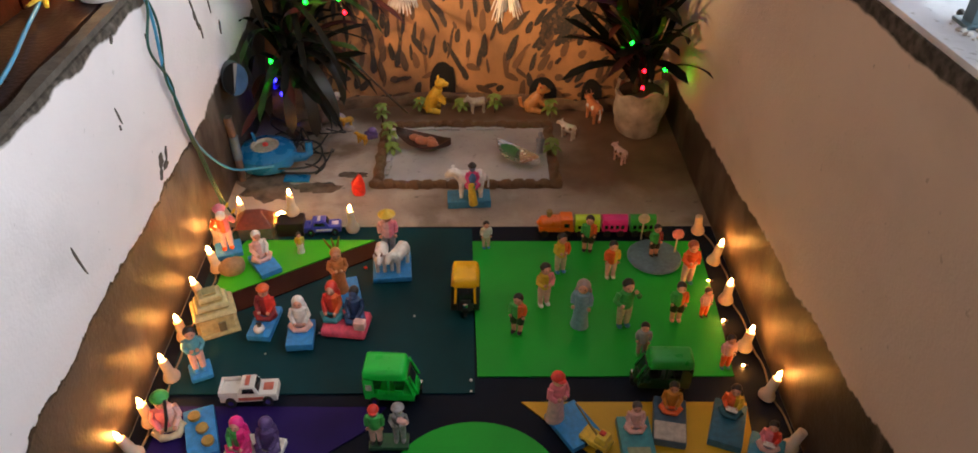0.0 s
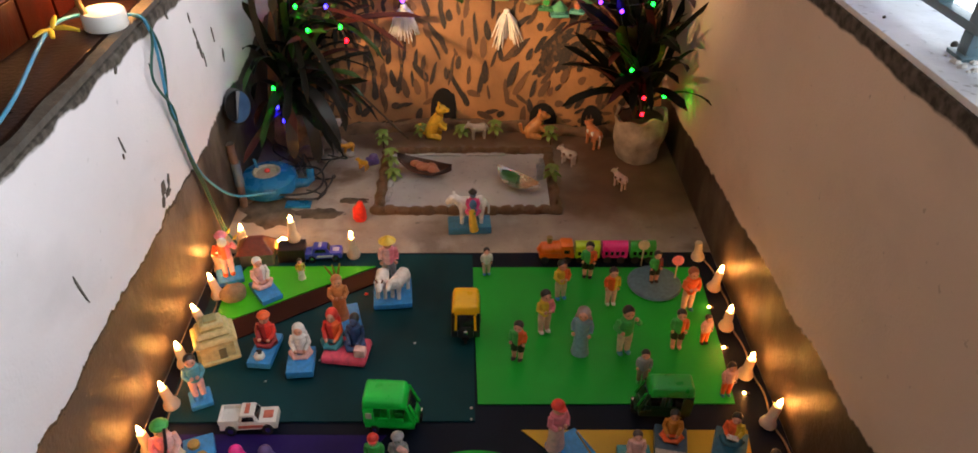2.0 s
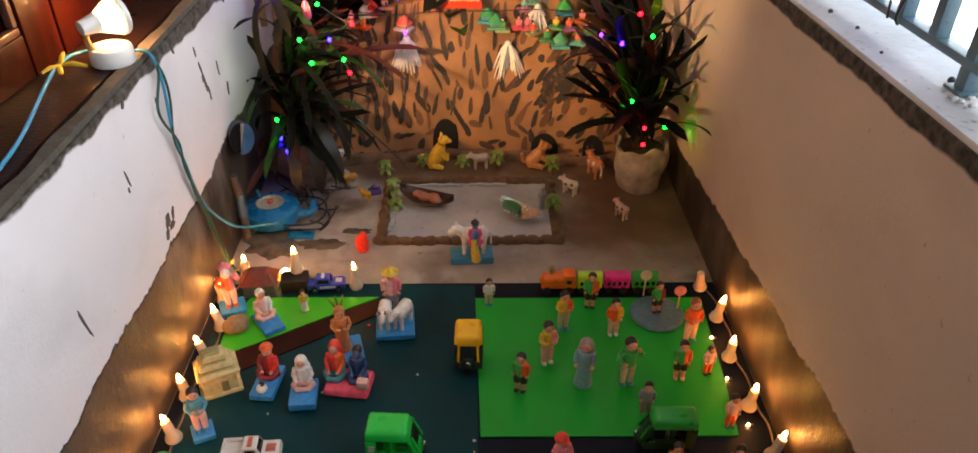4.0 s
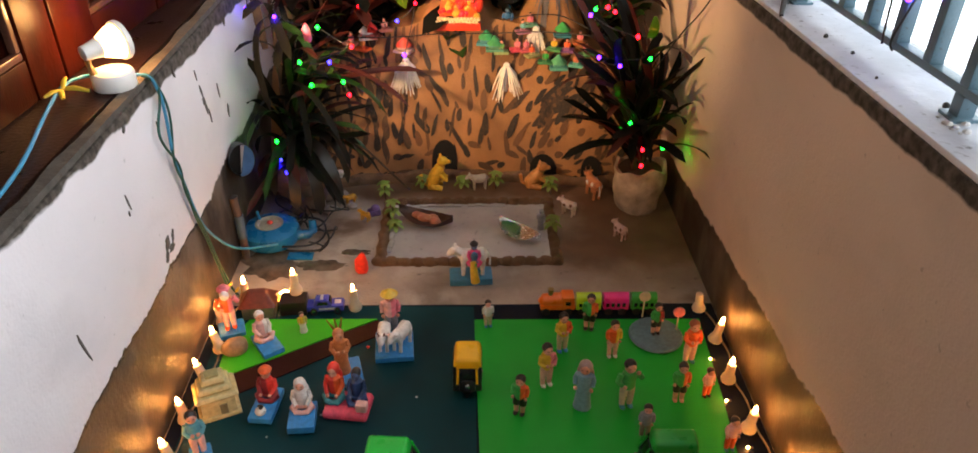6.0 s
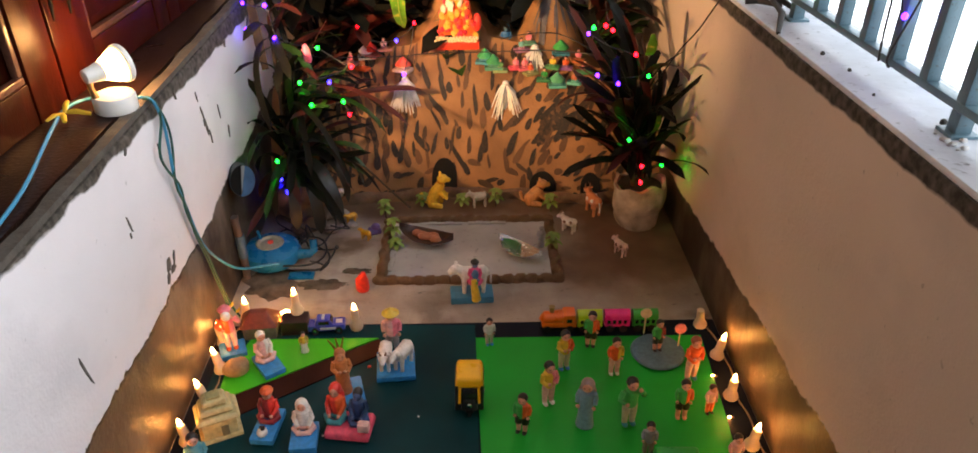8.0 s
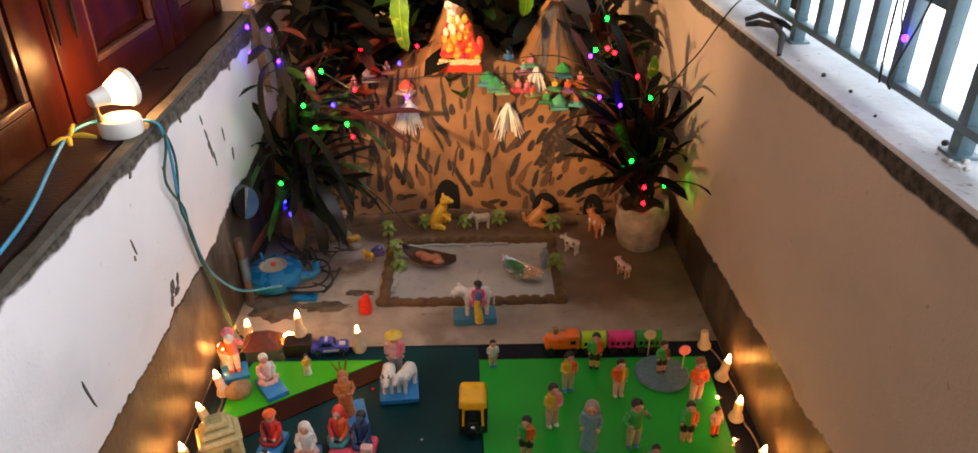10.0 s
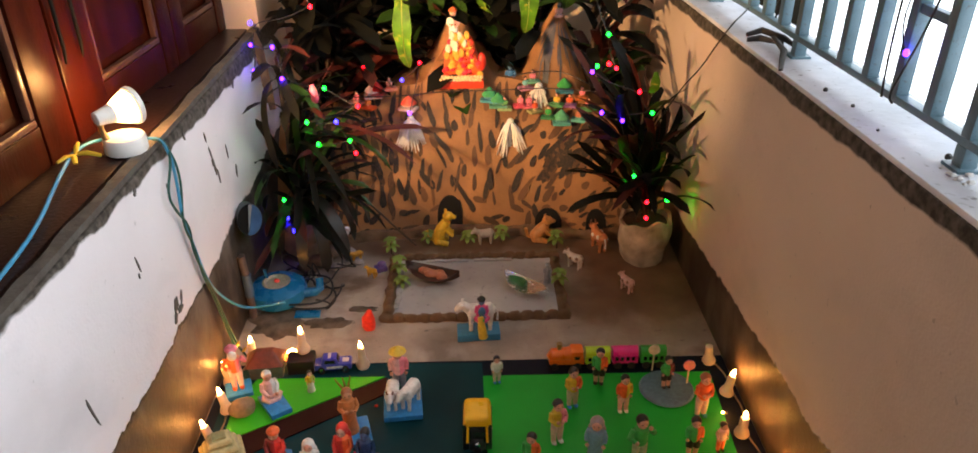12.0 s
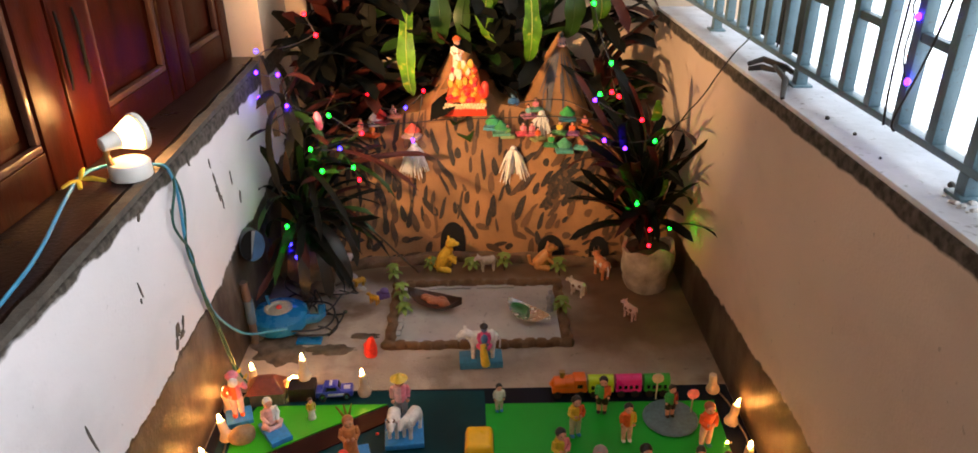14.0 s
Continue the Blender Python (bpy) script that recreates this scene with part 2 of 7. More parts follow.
M_green_cable = matte("dark_green_cable", (0.008, 0.075, 0.055), 0.4, 0.15, 30, 200, 0.05)
M_black_cable = matte("black_cable", (0.012, 0.012, 0.012), 0.45, 0.15, 30, 200, 0.05)
M_pale_cable = matte("pale_brown_cable", (0.30, 0.20, 0.12), 0.5, 0.15, 30, 200, 0.05)
M_yellow = matte("yellow_tape", (0.62, 0.42, 0.03), 0.5, 0.15, 30, 200, 0.1)
M_jug = matte("blue_plastic", (0.010, 0.15, 0.36), 0.28, 0.15, 20, 200, 0.05)
M_pipe = matte("blue_grey_pipe", (0.06, 0.12, 0.20), 0.45, 0.3, 20, 200, 0.1)
M_tassel = matte("white_fibre", (0.80, 0.76, 0.70), 0.7, 0.12, 40, 200, 0.1)
M_foil = matte("silver_foil", (0.86, 0.87, 0.88), 0.25, 0.2, 60, 300, 0.3, metal=0.9)
M_glass = matte("dark_toy_window", (0.012, 0.014, 0.016), 0.12, 0.1, 20, 200, 0.0)
LEDS = {k: glow(k + "_led", c, LED) for k, c in {"red": (1, 0.002, 0.006), "green": (0.002, 1, 0.012), "blue": (0.012, 0.008, 1), "violet": (0.05, 0.006, 1)}.items()}


# ---- mesh helpers ----
def part(name, bm, mats, parent=None, label="", smooth=True):
    """Links a bmesh as one mesh object, under a thing or a part."""
    me = bpy.data.meshes.new(name)
    bm.normal_update()
    bm.to_mesh(me)
    bm.free()
    for m in (mats if isinstance(mats, (list, tuple)) else [mats]):
        me.materials.append(m)
    if smooth:
        me.shade_smooth()
        me.set_sharp_from_angle(angle=radians(38))
    ob = new(name, me)
    if parent is not None:
        ob.parent = parent
    return tagged(ob, label)


def thing(name, x, y, z, rz, label, category, group=""):
    ob = new(name)
    ob.empty_display_size = 0.02
    ob.matrix_basis = pose(x, y, z, 0, 0, rz)
    return tagged(ob, label, category, group)


def paint_faces(faces, index):
    for f in faces:
        f.material_index = index


def rbox(bm, c, size, bevel=0.0, mi=0, top=(1, 1), shift=(0, 0), seg=2):
    """A box round c, its top scaled and shifted, with rounded edges."""
    before = set(bm.faces)
    vs = bmesh.ops.create_cube(bm, size=1)["verts"]
    for v in vs:
        up = v.co.z > 0
        k = top if up else (1, 1)
        s = shift if up else (0, 0)
        v.co = Vector((v.co.x * size[0] * k[0] + c[0] + s[0], v.co.y * size[1] * k[1] + c[1] + s[1], v.co.z * size[2] + c[2]))
    if bevel:
        es = list({e for v in vs for e in v.link_edges})
        bmesh.ops.bevel(bm, geom=es, offset=bevel, segments=seg, affect="EDGES", profile=0.6)
    paint_faces([f for f in bm.faces if f not in before], mi)


def tube(bm, pts, radii, mi=0, seg=10, flat=1.0, two=None):
    """Rings swept along points, closed at both ends. flat squeezes the rings' second axis; two colours the +x side."""
    pts = [Vector(p) for p in pts]
    if isinstance(radii, (int, float)):
        radii = [radii] * len(pts)
    rings, ref = [], None
    for i, p in enumerate(pts):
        d = (pts[min(i + 1, len(pts) - 1)] - pts[max(i - 1, 0)]).normalized()
        if ref is None:
            ref = Vector((1, 0, 0)) if abs(d.x) < 0.9 else Vector((0, 0, 1))
        a = (ref - d * ref.dot(d)).normalized()
        ref = a
        b = d.cross(a)
        rings.append([bm.verts.new(p + radii[i] * (a * math.cos(2 * math.pi * k / seg) + b * flat * math.sin(2 * math.pi * k / seg))) for k in range(seg)])
    for r0, r1 in zip(rings, rings[1:]):
        for k in range(seg):
            f = bm.faces.new((r0[k], r0[(k + 1) % seg], r1[(k + 1) % seg], r1[k]))
            f.material_index = two if two is not None and f.calc_center_median().x > pts[0].x else mi
    for r, flip in ((rings[0], True), (rings[-1], False)):
        f = bm.faces.new(r[::-1] if flip else r)
        f.material_index = mi


def ball(bm, c, r, mi=0, seg=12, rings=8, cut=None):
    """An ellipsoid; cut keeps what lies above that height (a share of its radius)."""
    r = (r, r, r) if isinstance(r, (int, float)) else r
    before = set(bm.faces)
    vs = bmesh.ops.create_uvsphere(bm, u_segments=seg, v_segments=rings, radius=1)["verts"]
    if cut is not None:
        for v in vs:
            v.co.z = max(v.co.z, cut)
    for v in vs:
        v.co = Vector((v.co.x * r[0] + c[0], v.co.y * r[1] + c[1], v.co.z * r[2] + c[2]))
    paint_faces([f for f in bm.faces if f not in before], mi)


def disc(bm, c, r, h, axis="z", mi=0, seg=18, r2=None):
    before = set(bm.faces)
    vs = bmesh.ops.create_cone(bm, cap_ends=True, segments=seg, radius1=r, radius2=r if r2 is None else r2, depth=h)["verts"]
    turn = {"z": Matrix(), "y": Matrix.Rotation(radians(90), 4, "X"), "x": Matrix.Rotation(radians(90), 4, "Y")}[axis]
    for v in vs:
        v.co = turn @ v.co + Vector(c)
    paint_faces([f for f in bm.faces if f not in before], mi)


def plate(bm, outline, z0, z1, mi=0):
    """A flat sheet of that outline between two heights."""
    lo = [bm.verts.new((x, y, z0)) for x, y in outline]
    hi = [bm.verts.new((x, y, z1)) for x, y in outline]
    k = len(outline)
    area = sum(outline[i][0] * outline[(i + 1) % k][1] - outline[(i + 1) % k][0] * outline[i][1] for i in range(k))
    fs = [bm.faces.new(hi), bm.faces.new(lo[::-1])]
    fs += [bm.faces.new((lo[i], lo[(i + 1) % k], hi[(i + 1) % k], hi[i])) for i in range(k)]
    if area < 0:
        bmesh.ops.reverse_faces(bm, faces=fs)
    paint_faces(fs, mi)


def lathe(bm, profile, c=(0, 0, 0), seg=24, mi=0, wobble=0.0):
    rings = []
    for i, (r, z) in enumerate(profile):
        ring = []
        for k in range(seg):
            a = 2 * math.pi * k / seg
            q = r * (1 + wobble * noise.noise((math.cos(a) * 2, math.sin(a) * 2, z * 30 + i)))
            ring.append(bm.verts.new((c[0] + q * math.cos(a), c[1] + q * math.sin(a), c[2] + z)))
        rings.append(ring)
    for r0, r1 in zip(rings, rings[1:]):
        for k in range(seg):
            bm.faces.new((r0[k], r0[(k + 1) % seg], r1[(k + 1) % seg], r1[k])).material_index = mi
    bm.faces.new(rings[0][::-1]).material_index = mi
    bm.faces.new(rings[-1]).material_index = mi


def cable(name, pts, r, mat, parent=None, label=""):
    cu = bpy.data.curves.new(name, "CURVE")
    cu.dimensions, cu.bevel_depth, cu.bevel_resolution, cu.resolution_u = "3D", r, 2, 6
    s = cu.splines.new("NURBS")
    s.points.add(len(pts) - 1)
    for p, q in zip(s.points, pts):
        p.co = (*q, 1)
    s.use_endpoint_u, s.order_u = True, 3
    cu.materials.append(mat)
    ob = new(name, cu)
    if parent is not None:
        ob.parent = parent
    return tagged(ob, label)


def structure(name, bm, mats, label, category, smooth=False):
    return tagged(part(name, bm, mats, None, "", smooth), label, category, "", "structure")


# ---- the balcony ----
XL, XR, YB, YE, ZC = -0.635, 0.705, -1.4, 3.05, 2.5
ZL, ZR = 0.69, 0.812

bm = bmesh.new()
rbox(bm, ((XL + XR) / 2, (YB + YE) / 2, -0.06), (XR - XL + 0.6, YE - YB + 0.3, 0.12))
structure("floor", bm, M_floor, "stained grey-brown cement balcony floor", "floor")

bm = bmesh.new()
rbox(bm, (XL - 0.15, (YB + YE) / 2, ZL / 2 - 0.002), (0.30, YE - YB, ZL), 0.012)
wall_left = structure("wall_west", bm, M_wall_left, "white distempered parapet wall with bare cement foot", "wall", True)

FALL = -0.0333


def sloped(bm, z_min=0.0):
    """Lets the parapet's top fall towards the far end."""
    for v in bm.verts:
        if v.co.z > z_min:
            v.co.z += FALL * (v.co.y - 1.6)
    return bm


bm = bmesh.new()
rbox(bm, (XR + 0.10, (YB + YE) / 2, ZR / 2 - 0.002), (0.20, YE - YB, ZR), 0.008)
sloped(bm, 0.3)
wall_right = structure("wall_east", bm, M_wall_right, "cream distempered parapet wall with worn cement foot", "wall", True)

bm = bmesh.new()
rbox(bm, (XR + 0.104, (YB + YE) / 2, ZR + 0.003), (0.20, YE - YB, 0.012), 0.004)
structure("trim_east", sloped(bm), M_ledge_right, "dusty pale cement ledge on the parapet", "ledge", True)

bm = bmesh.new()
rbox(bm, (XL - 0.165, (YB + YE) / 2, ZL + 0.003), (0.25, YE - YB, 0.012), 0.004)
structure("trim_west", bm, M_ledge_left, "worn dark red-brown window ledge", "ledge", True)
bm = bmesh.new()
random.seed(4)
ys = np.linspace(YB, 2.69, 150)
edge = [(XL - 0.027 - 0.010 * noise.noise((y * 9, 0, 3)) - 0.006 * noise.noise((y * 40, 1, 3)), y) for y in ys]
plate(bm, [(XL - 0.003, YB)] + [(XL - 0.003, 2.69)] + edge[::-1], ZL, ZL + 0.0125)
structure("trim_rim", bm, M_cement, "rough bare cement rim along the window ledge", "trim")

bm = bmesh.new()
rbox(bm, ((XL + XR) / 2, YE + 0.06, ZC / 2), (XR - XL + 0.6, 0.12, ZC))
structure("wall_north", bm, M_end, "peach distempered end wall of the balcony", "wall")
bm = bmesh.new()
rbox(bm, ((XL + XR) / 2, YB - 0.06, ZC / 2), (XR - XL + 0.6, 0.12, ZC))
structure("wall_south", bm, M_end, "peach distempered wall behind", "wall")
bm = bmesh.new()
rbox(bm, ((XL + XR) / 2, (YB + YE) / 2, ZC + 0.06), (XR - XL + 0.6, YE - YB + 0.3, 0.12))
structure("ceiling", bm, M_ceiling, "pale plastered balcony ceiling", "ceiling")
bm = bmesh.new()
rbox(bm, (XL - 0.21, 2.87, (ZL + ZC) / 2), (0.42, 0.36, ZC - ZL), 0.006)
structure("wall_pillar", bm, M_end, "cream plastered pillar beside the shutters", "wall", True)
bm = bmesh.new()
rbox(bm, (XL - 0.25, 0.65, 2.3), (0.20, 4.1, 0.4))
structure("wall_lintel", bm, M_end, "plastered wall above the shutters", "wall")

# paint chips and scratches on the white wall
random.seed(11)


def chip(y, z, w, h, lean):
    bm = bmesh.new()
    out = []
    for k in range(14):
        a = 2 * math.pi * k / 14
        q = 0.6 + 0.55 * random.random()
        dy, dz = w * q * math.cos(a), h * q * math.sin(a)
        out.append((y + dy + lean * dz, z + dz))
    lo = [bm.verts.new((XL - 0.001, a, b)) for a, b in out]
    hi = [bm.verts.new((XL + 0.0025, a, b)) for a, b in out]
    bm.faces.new(hi)
    for i in range(14):
        bm.faces.new((lo[i], lo[(i + 1) % 14], hi[(i + 1) % 14], hi[i]))
    return part("paint_chip", bm, M_cement, wall_left, "", False)


for c in ((1.655, 0.352, 0.013, 0.018, 0.2), (1.672, 0.330, 0.018, 0.009, 0), (1.64, 0.328, 0.009, 0.012, 0.3), (1.690, 0.352, 0.006, 0.014, 0.5),
          (1.249, 0.408, 0.0026, 0.046, -0.22), (2.045, 0.552, 0.004, 0.018, -0.3), (2.052, 0.520, 0.009, 0.014, -0.2), (2.060, 0.498, 0.006, 0.016, -0.1), (2.075, 0.47, 0.0025, 0.02, -0.1),
          (2.03, 0.60, 0.0025, 0.014, -0.2), (1.537, 0.533, 0.0022, 0.022, -0.25), (1.53, 0.51, 0.002, 0.006, 0), (2.17, 0.50, 0.002, 0.02, -0.1),
          (1.75, 0.60, 0.002, 0.007, 0), (2.22, 0.42, 0.006, 0.02, 0.2),
          (1.60, 0.662, 0.006, 0.008, 0.2), (1.90, 0.655, 0.005, 0.012, -0.2), (2.32, 0.64, 0.008, 0.012, 0.1)):
    chip(*c)

# ---- outside ----
bm = bmesh.new()
v = [bm.verts.new(p) for p in ((7, -12, -9), (7, 16, -9), (7, 16, 8), (7, -12, 8))]
bm.faces.new(v[::-1])
structure("backdrop", bm, M_out, "overexposed white daylight haze outside", "backdrop")


# ---- railing on the parapet ----
railing = thing("railing", 0.79, 0, ZR + 0.009, 0, "blue-grey enamelled steel railing on the parapet ledge", "railing")
PITCH = 0.110
bm = bmesh.new()
rbox(bm, (0, 0.9, 0.044), (0.022, 4.2, 0.014), 0.002)
part("bottom_rail", sloped(bm), M_rail, railing)
bm = bmesh.new()
rbox(bm, (0, 0.9, 1.05), (0.026, 4.2, 0.02), 0.003)
part("top_rail", sloped(bm), M_rail, railing)
bm = bmesh.new()
rbox(bm, (0, 0, 0.546), (0.024, 0.024, 0.990), 0.002)
bar = part("bar", bm, M_rail, railing)
bm = bmesh.new()
rbox(bm, (0, 0, 0.019), (0.026, 0.026, 0.038), 0.002)
rbox(bm, (0, 0, 0.003), (0.045, 0.045, 0.006), 0.001)
foot = part("foot", bm, M_rail, railing)
bm = bmesh.new()
rbox(bm, (0, 0, 0.200), (0.016, PITCH - 0.024, 0.016), 0.001)
link = part("cross_link", bm, M_rail, railing)
first = True
for i in range(-11, 16):
    y = 1.28 + PITCH * i
    for src, on in ((bar, True), (foot, i % 6 == 0), (link, i % 2 == 1)):
        if on:
            ob = src if first else src.copy()
            if not first:
                scene.collection.objects.link(ob)
            ob.location = (0, y + (PITCH / 2 if src is link else 0), FALL * (y - 1.6))
    if i == -11:
        foot.location.z, foot.location.y = FALL * -1.6, 1.28 - 2 * 6 * PITCH
    first = False

# ---- wooden shutters ----
XD, TURN = -0.795, 0.06


def shutter(name, y0, y1, label, st_a=0.085, st_b=0.085):
    """A panelled leaf between y0 and y1, with stiles st_a and st_b wide; the row runs slightly askew to the parapet."""
    mid = (y0 + y1) / 2
    s = thing(name, XD + TURN * (mid - 1.75), mid, ZL + 0.011, -math.degrees(math.atan(TURN)), label, "shutter")
    w, h = y1 - y0, 1.40
    half = w / 2
    c, pw = (st_a - st_b) / 2, w - st_a - st_b
    for yy, st in ((-half + st_a / 2, st_a), (half - st_b / 2, st_b)):
        bm = bmesh.new()
        rbox(bm, (-0.02, yy, h / 2), (0.04, st - 0.003, h), 0.004)
        part("stile", bm, M_wood, s)
    for z0, z1 in ((0, 0.085), (0.64, 0.72), (1.30, h)):
        bm = bmesh.new()
        rbox(bm, (-0.0215, c, (z0 + z1) / 2), (0.037, pw, z1 - z0), 0.003)
        part("rail", bm, M_wood, s)
    for z0, z1 in ((0.085, 0.64), (0.72, 1.30)):
        bm = bmesh.new()
        rbox(bm, (-0.034, c, (z0 + z1) / 2), (0.012, pw, z1 - z0))
        rbox(bm, (-0.027, c, (z0 + z1) / 2), (0.010, pw - 0.07, z1 - z0 - 0.07), 0.004)
        panel = part("panel", bm, M_wood, s)
        g = 0.016
        for at, size in (((-0.014, c, z0 + g / 2), (0.018, pw, g)), ((-0.014, c, z1 - g / 2), (0.018, pw, g)),
                         ((-0.014, -half + st_a + g / 2, (z0 + z1) / 2), (0.017, g, z1 - z0 - 2 * g)), ((-0.014, half - st_b - g / 2, (z0 + z1) / 2), (0.017, g, z1 - z0 - 2 * g))):
            bm = bmesh.new()
            rbox(bm, at, size, 0.005)
            part("moulding", bm, M_wood_edge, panel, "worn lighter moulding strip")
    return s


shutter_a = shutter("window_shutter", 1.758, 2.304, "closed varnished red-brown wooden shutter with raised panels", 0.149, 0.076)
shutter("window_shutter", 2.308, 2.688, "closed narrow varnished wooden shutter beside the pillar", 0.072, 0.063)
shutter("window_shutter", 1.215, 1.754, "closed varnished red-brown wooden shutter with dark worn stile", 0.085, 0.110)
shutter("window_shutter", 0.655, 1.209, "closed varnished red-brown wooden shutter with raised panels")
shutter("window_shutter", -1.38, 0.649, "closed wide varnished wooden shutter with raised panels")
for dy, z0 in ((0.078, 0.165), (0.012, 0.17)):
    bm = bmesh.new()
    tube(bm, [(0.008, -0.273 + dy, z0), (0.011, -0.273 + dy, z0 + 0.03), (0.011, -0.273 + dy, z0 + 0.13), (0.008, -0.273 + dy, z0 + 0.16)], [0.002, 0.0042, 0.0042, 0.002], 0, 8)
    part("bolt", bm, M_iron, shutter_a, "black iron bolt")

# ---- coloured sheets on the floor ----
def sheet(name, outline, z, mat, label):
    bm = bmesh.new()
    plate(bm, outline, z, z + 0.003)
    return tagged(part(name, bm, mat, None, "", False), label, "sheet")


sheet("ground_sheet", [(-0.634, 0.2), (0.704, 0.2), (0.704, 1.862), (-0.634, 1.866)], 0.0005, M_sheet_dark, "dark blue paper sheet spread over the floor")
sheet("teal_sheet", [(-0.60, 1.29), (0.054, 1.285), (0.052, 1.800), (0.05, 1.85), (-0.22, 1.856), (-0.50, 1.856), (-0.61, 1.84)], 0.0045, M_sheet_teal, "dark teal paper sheet on the floor")
sheet("green_sheet", [(0.051, 1.796), (0.651, 1.792), (0.634, 1.5), (0.619, 1.326), (0.060, 1.331)], 0.0045, M_sheet_green, "green paper lawn laid on the floor")
sheet("green_triangle", [(-0.205, 1.798), (-0.54, 1.800), (-0.575, 1.70), (-0.572, 1.575)], 0.0085, M_sheet_lime, "bright green paper triangle on the floor")
sheet("brown_strip", [(-0.2, 1.7945), (-0.575, 1.5705), (-0.53, 1.515), (-0.45, 1.567), (-0.20, 1.730)], 0.0085, M_sheet_brown, "dark red-brown paper path on the floor")
sheet("yellow_sheet", [(0.151, 1.260), (0.625, 1.254), (0.58, 0.95), (0.46, 0.95)], 0.0045, M_sheet_yellow, "yellow paper field on the floor")
sheet("violet_sheet", [(-0.58, 1.258), (-0.13, 1.250), (-0.17, 1.19), (-0.26, 1.12), (-0.40, 1.02), (-0.60, 1.02)], 0.0045, M_sheet_purple, "dark violet paper on the floor")
sheet("green_oval", [(0.052 + 0.17 * math.cos(a) , 1.055 + 0.155 * math.sin(a)) for a in np.linspace(0, 2 * math.pi, 48, endpoint=False)], 0.0045, M_sheet_green, "round green paper lawn on the floor")


# ---- clay figures: each one plain mesh ----
SKIN, HAIR, WHITE, BLUE = (0.72, 0.35, 0.25), (0.022, 0.017, 0.015), (0.80, 0.77, 0.74), (0.035, 0.26, 0.62)
ORANGE, YELLOW, PINK, GREEN = (0.84, 0.14, 0.035), (0.74, 0.50, 0.045), (0.84, 0.24, 0.30), (0.06, 0.42, 0.09)
GREY, RED, TEAL, BROWN, CREAM = (0.30, 0.30, 0.32), (0.76, 0.05, 0.035), (0.05, 0.28, 0.33), (0.20, 0.09, 0.045), (0.62, 0.52, 0.36)
PALEBLUE, MAROON, PALEPINK = (0.22, 0.36, 0.47), (0.28, 0.022, 0.03), (0.80, 0.47, 0.43)
BASE_Z = 0.009


class Colours:
    """Collects the paints of one mesh and gives each its slot."""

    def __init__(self):
        self.mats = []

    def __call__(self, c, rough=0.45):
        m = paint(c, rough)
        if m not in self.mats:
            self.mats.append(m)
        return self.mats.index(m)


def standing(bm, C, h, top, top2=None, low=CREAM, hair=HAIR, skin=SKIN, hat="hair", arms="down", robe=False, o=(0, 0, 0), feet=HAIR, hat_color=None):
    """A standing clay doll h tall at o, facing -y."""
    ox, oy, oz = o
    h = h * 0.88

    def P(x, y, z):
        return (ox + x * h, oy + y * h, oz + z * h)
    t1, t2 = C(top), C(top2 or top)
    lo, sk, ha = C(low), C(skin), C(hat_color or hair)
    if robe:
        tube(bm, [P(0, 0, 0), P(0, 0, 0.03), P(0, 0, 0.25), P(0, 0, 0.48)], [0.15 * h, 0.155 * h, 0.125 * h, 0.12 * h], lo, 14, 0.8)
    else:
        for s in (-1, 1):
            shorts = low == HAIR
            tube(bm, [P(0.062 * s, 0, 0.05), P(0.066 * s, 0, 0.2), P(0.06 * s, 0, 0.36), P(0.05 * s, 0, 0.47)], [0.048 * h, 0.056 * h, 0.068 * h, 0.07 * h], sk if shorts else lo, 10, 1.0)
            if shorts:
                tube(bm, [P(0.068 * s, 0, 0.26), P(0.064 * s, 0, 0.34), P(0.05 * s, 0, 0.47)], [0.078 * h, 0.080 * h, 0.080 * h], lo, 10, 1.0)
            ball(bm, P(0.068 * s, -0.03, 0.03), (0.05 * h, 0.085 * h, 0.035 * h), C(feet), 10, 6)
    tube(bm, [P(0, 0, 0.42), P(0, 0, 0.48), P(0, 0, 0.60), P(0, 0, 0.70), P(0, 0, 0.75), P(0, 0, 0.775)],
         [0.095 * h, 0.120 * h, 0.114 * h, 0.128 * h, 0.11 * h, 0.05 * h], t1, 14, 0.85, t2)
    for s in (-1, 1):
        t = t2 if s > 0 else t1
        if arms == "down":
            pts = [P(0.115 * s, 0, 0.725), P(0.145 * s, 0.01, 0.62), P(0.140 * s, -0.035, 0.52)]
            hand = P(0.130 * s, -0.055, 0.45)
        elif arms == "front":
            pts = [P(0.115 * s, 0, 0.725), P(0.152 * s, -0.03, 0.60), P(0.09 * s, -0.115, 0.55)]
            hand = P(0.045 * s, -0.13, 0.57)
        else:
            pts = [P(0.135 * s, 0, 0.725), P(0.20 * s, -0.04, 0.64 if s > 0 else 0.6), P(0.13 * s, -0.10, 0.76 if s > 0 else 0.55)]
            hand = P(0.10 * s, -0.12, 0.82 if s > 0 else 0.54)
        tube(bm, pts, [0.05 * h, 0.046 * h, 0.04 * h], t, 8)
        ball(bm, hand, 0.036 * h, sk, 8, 6)
    head(bm, C, P, h, sk, ha, hat, 0.865)


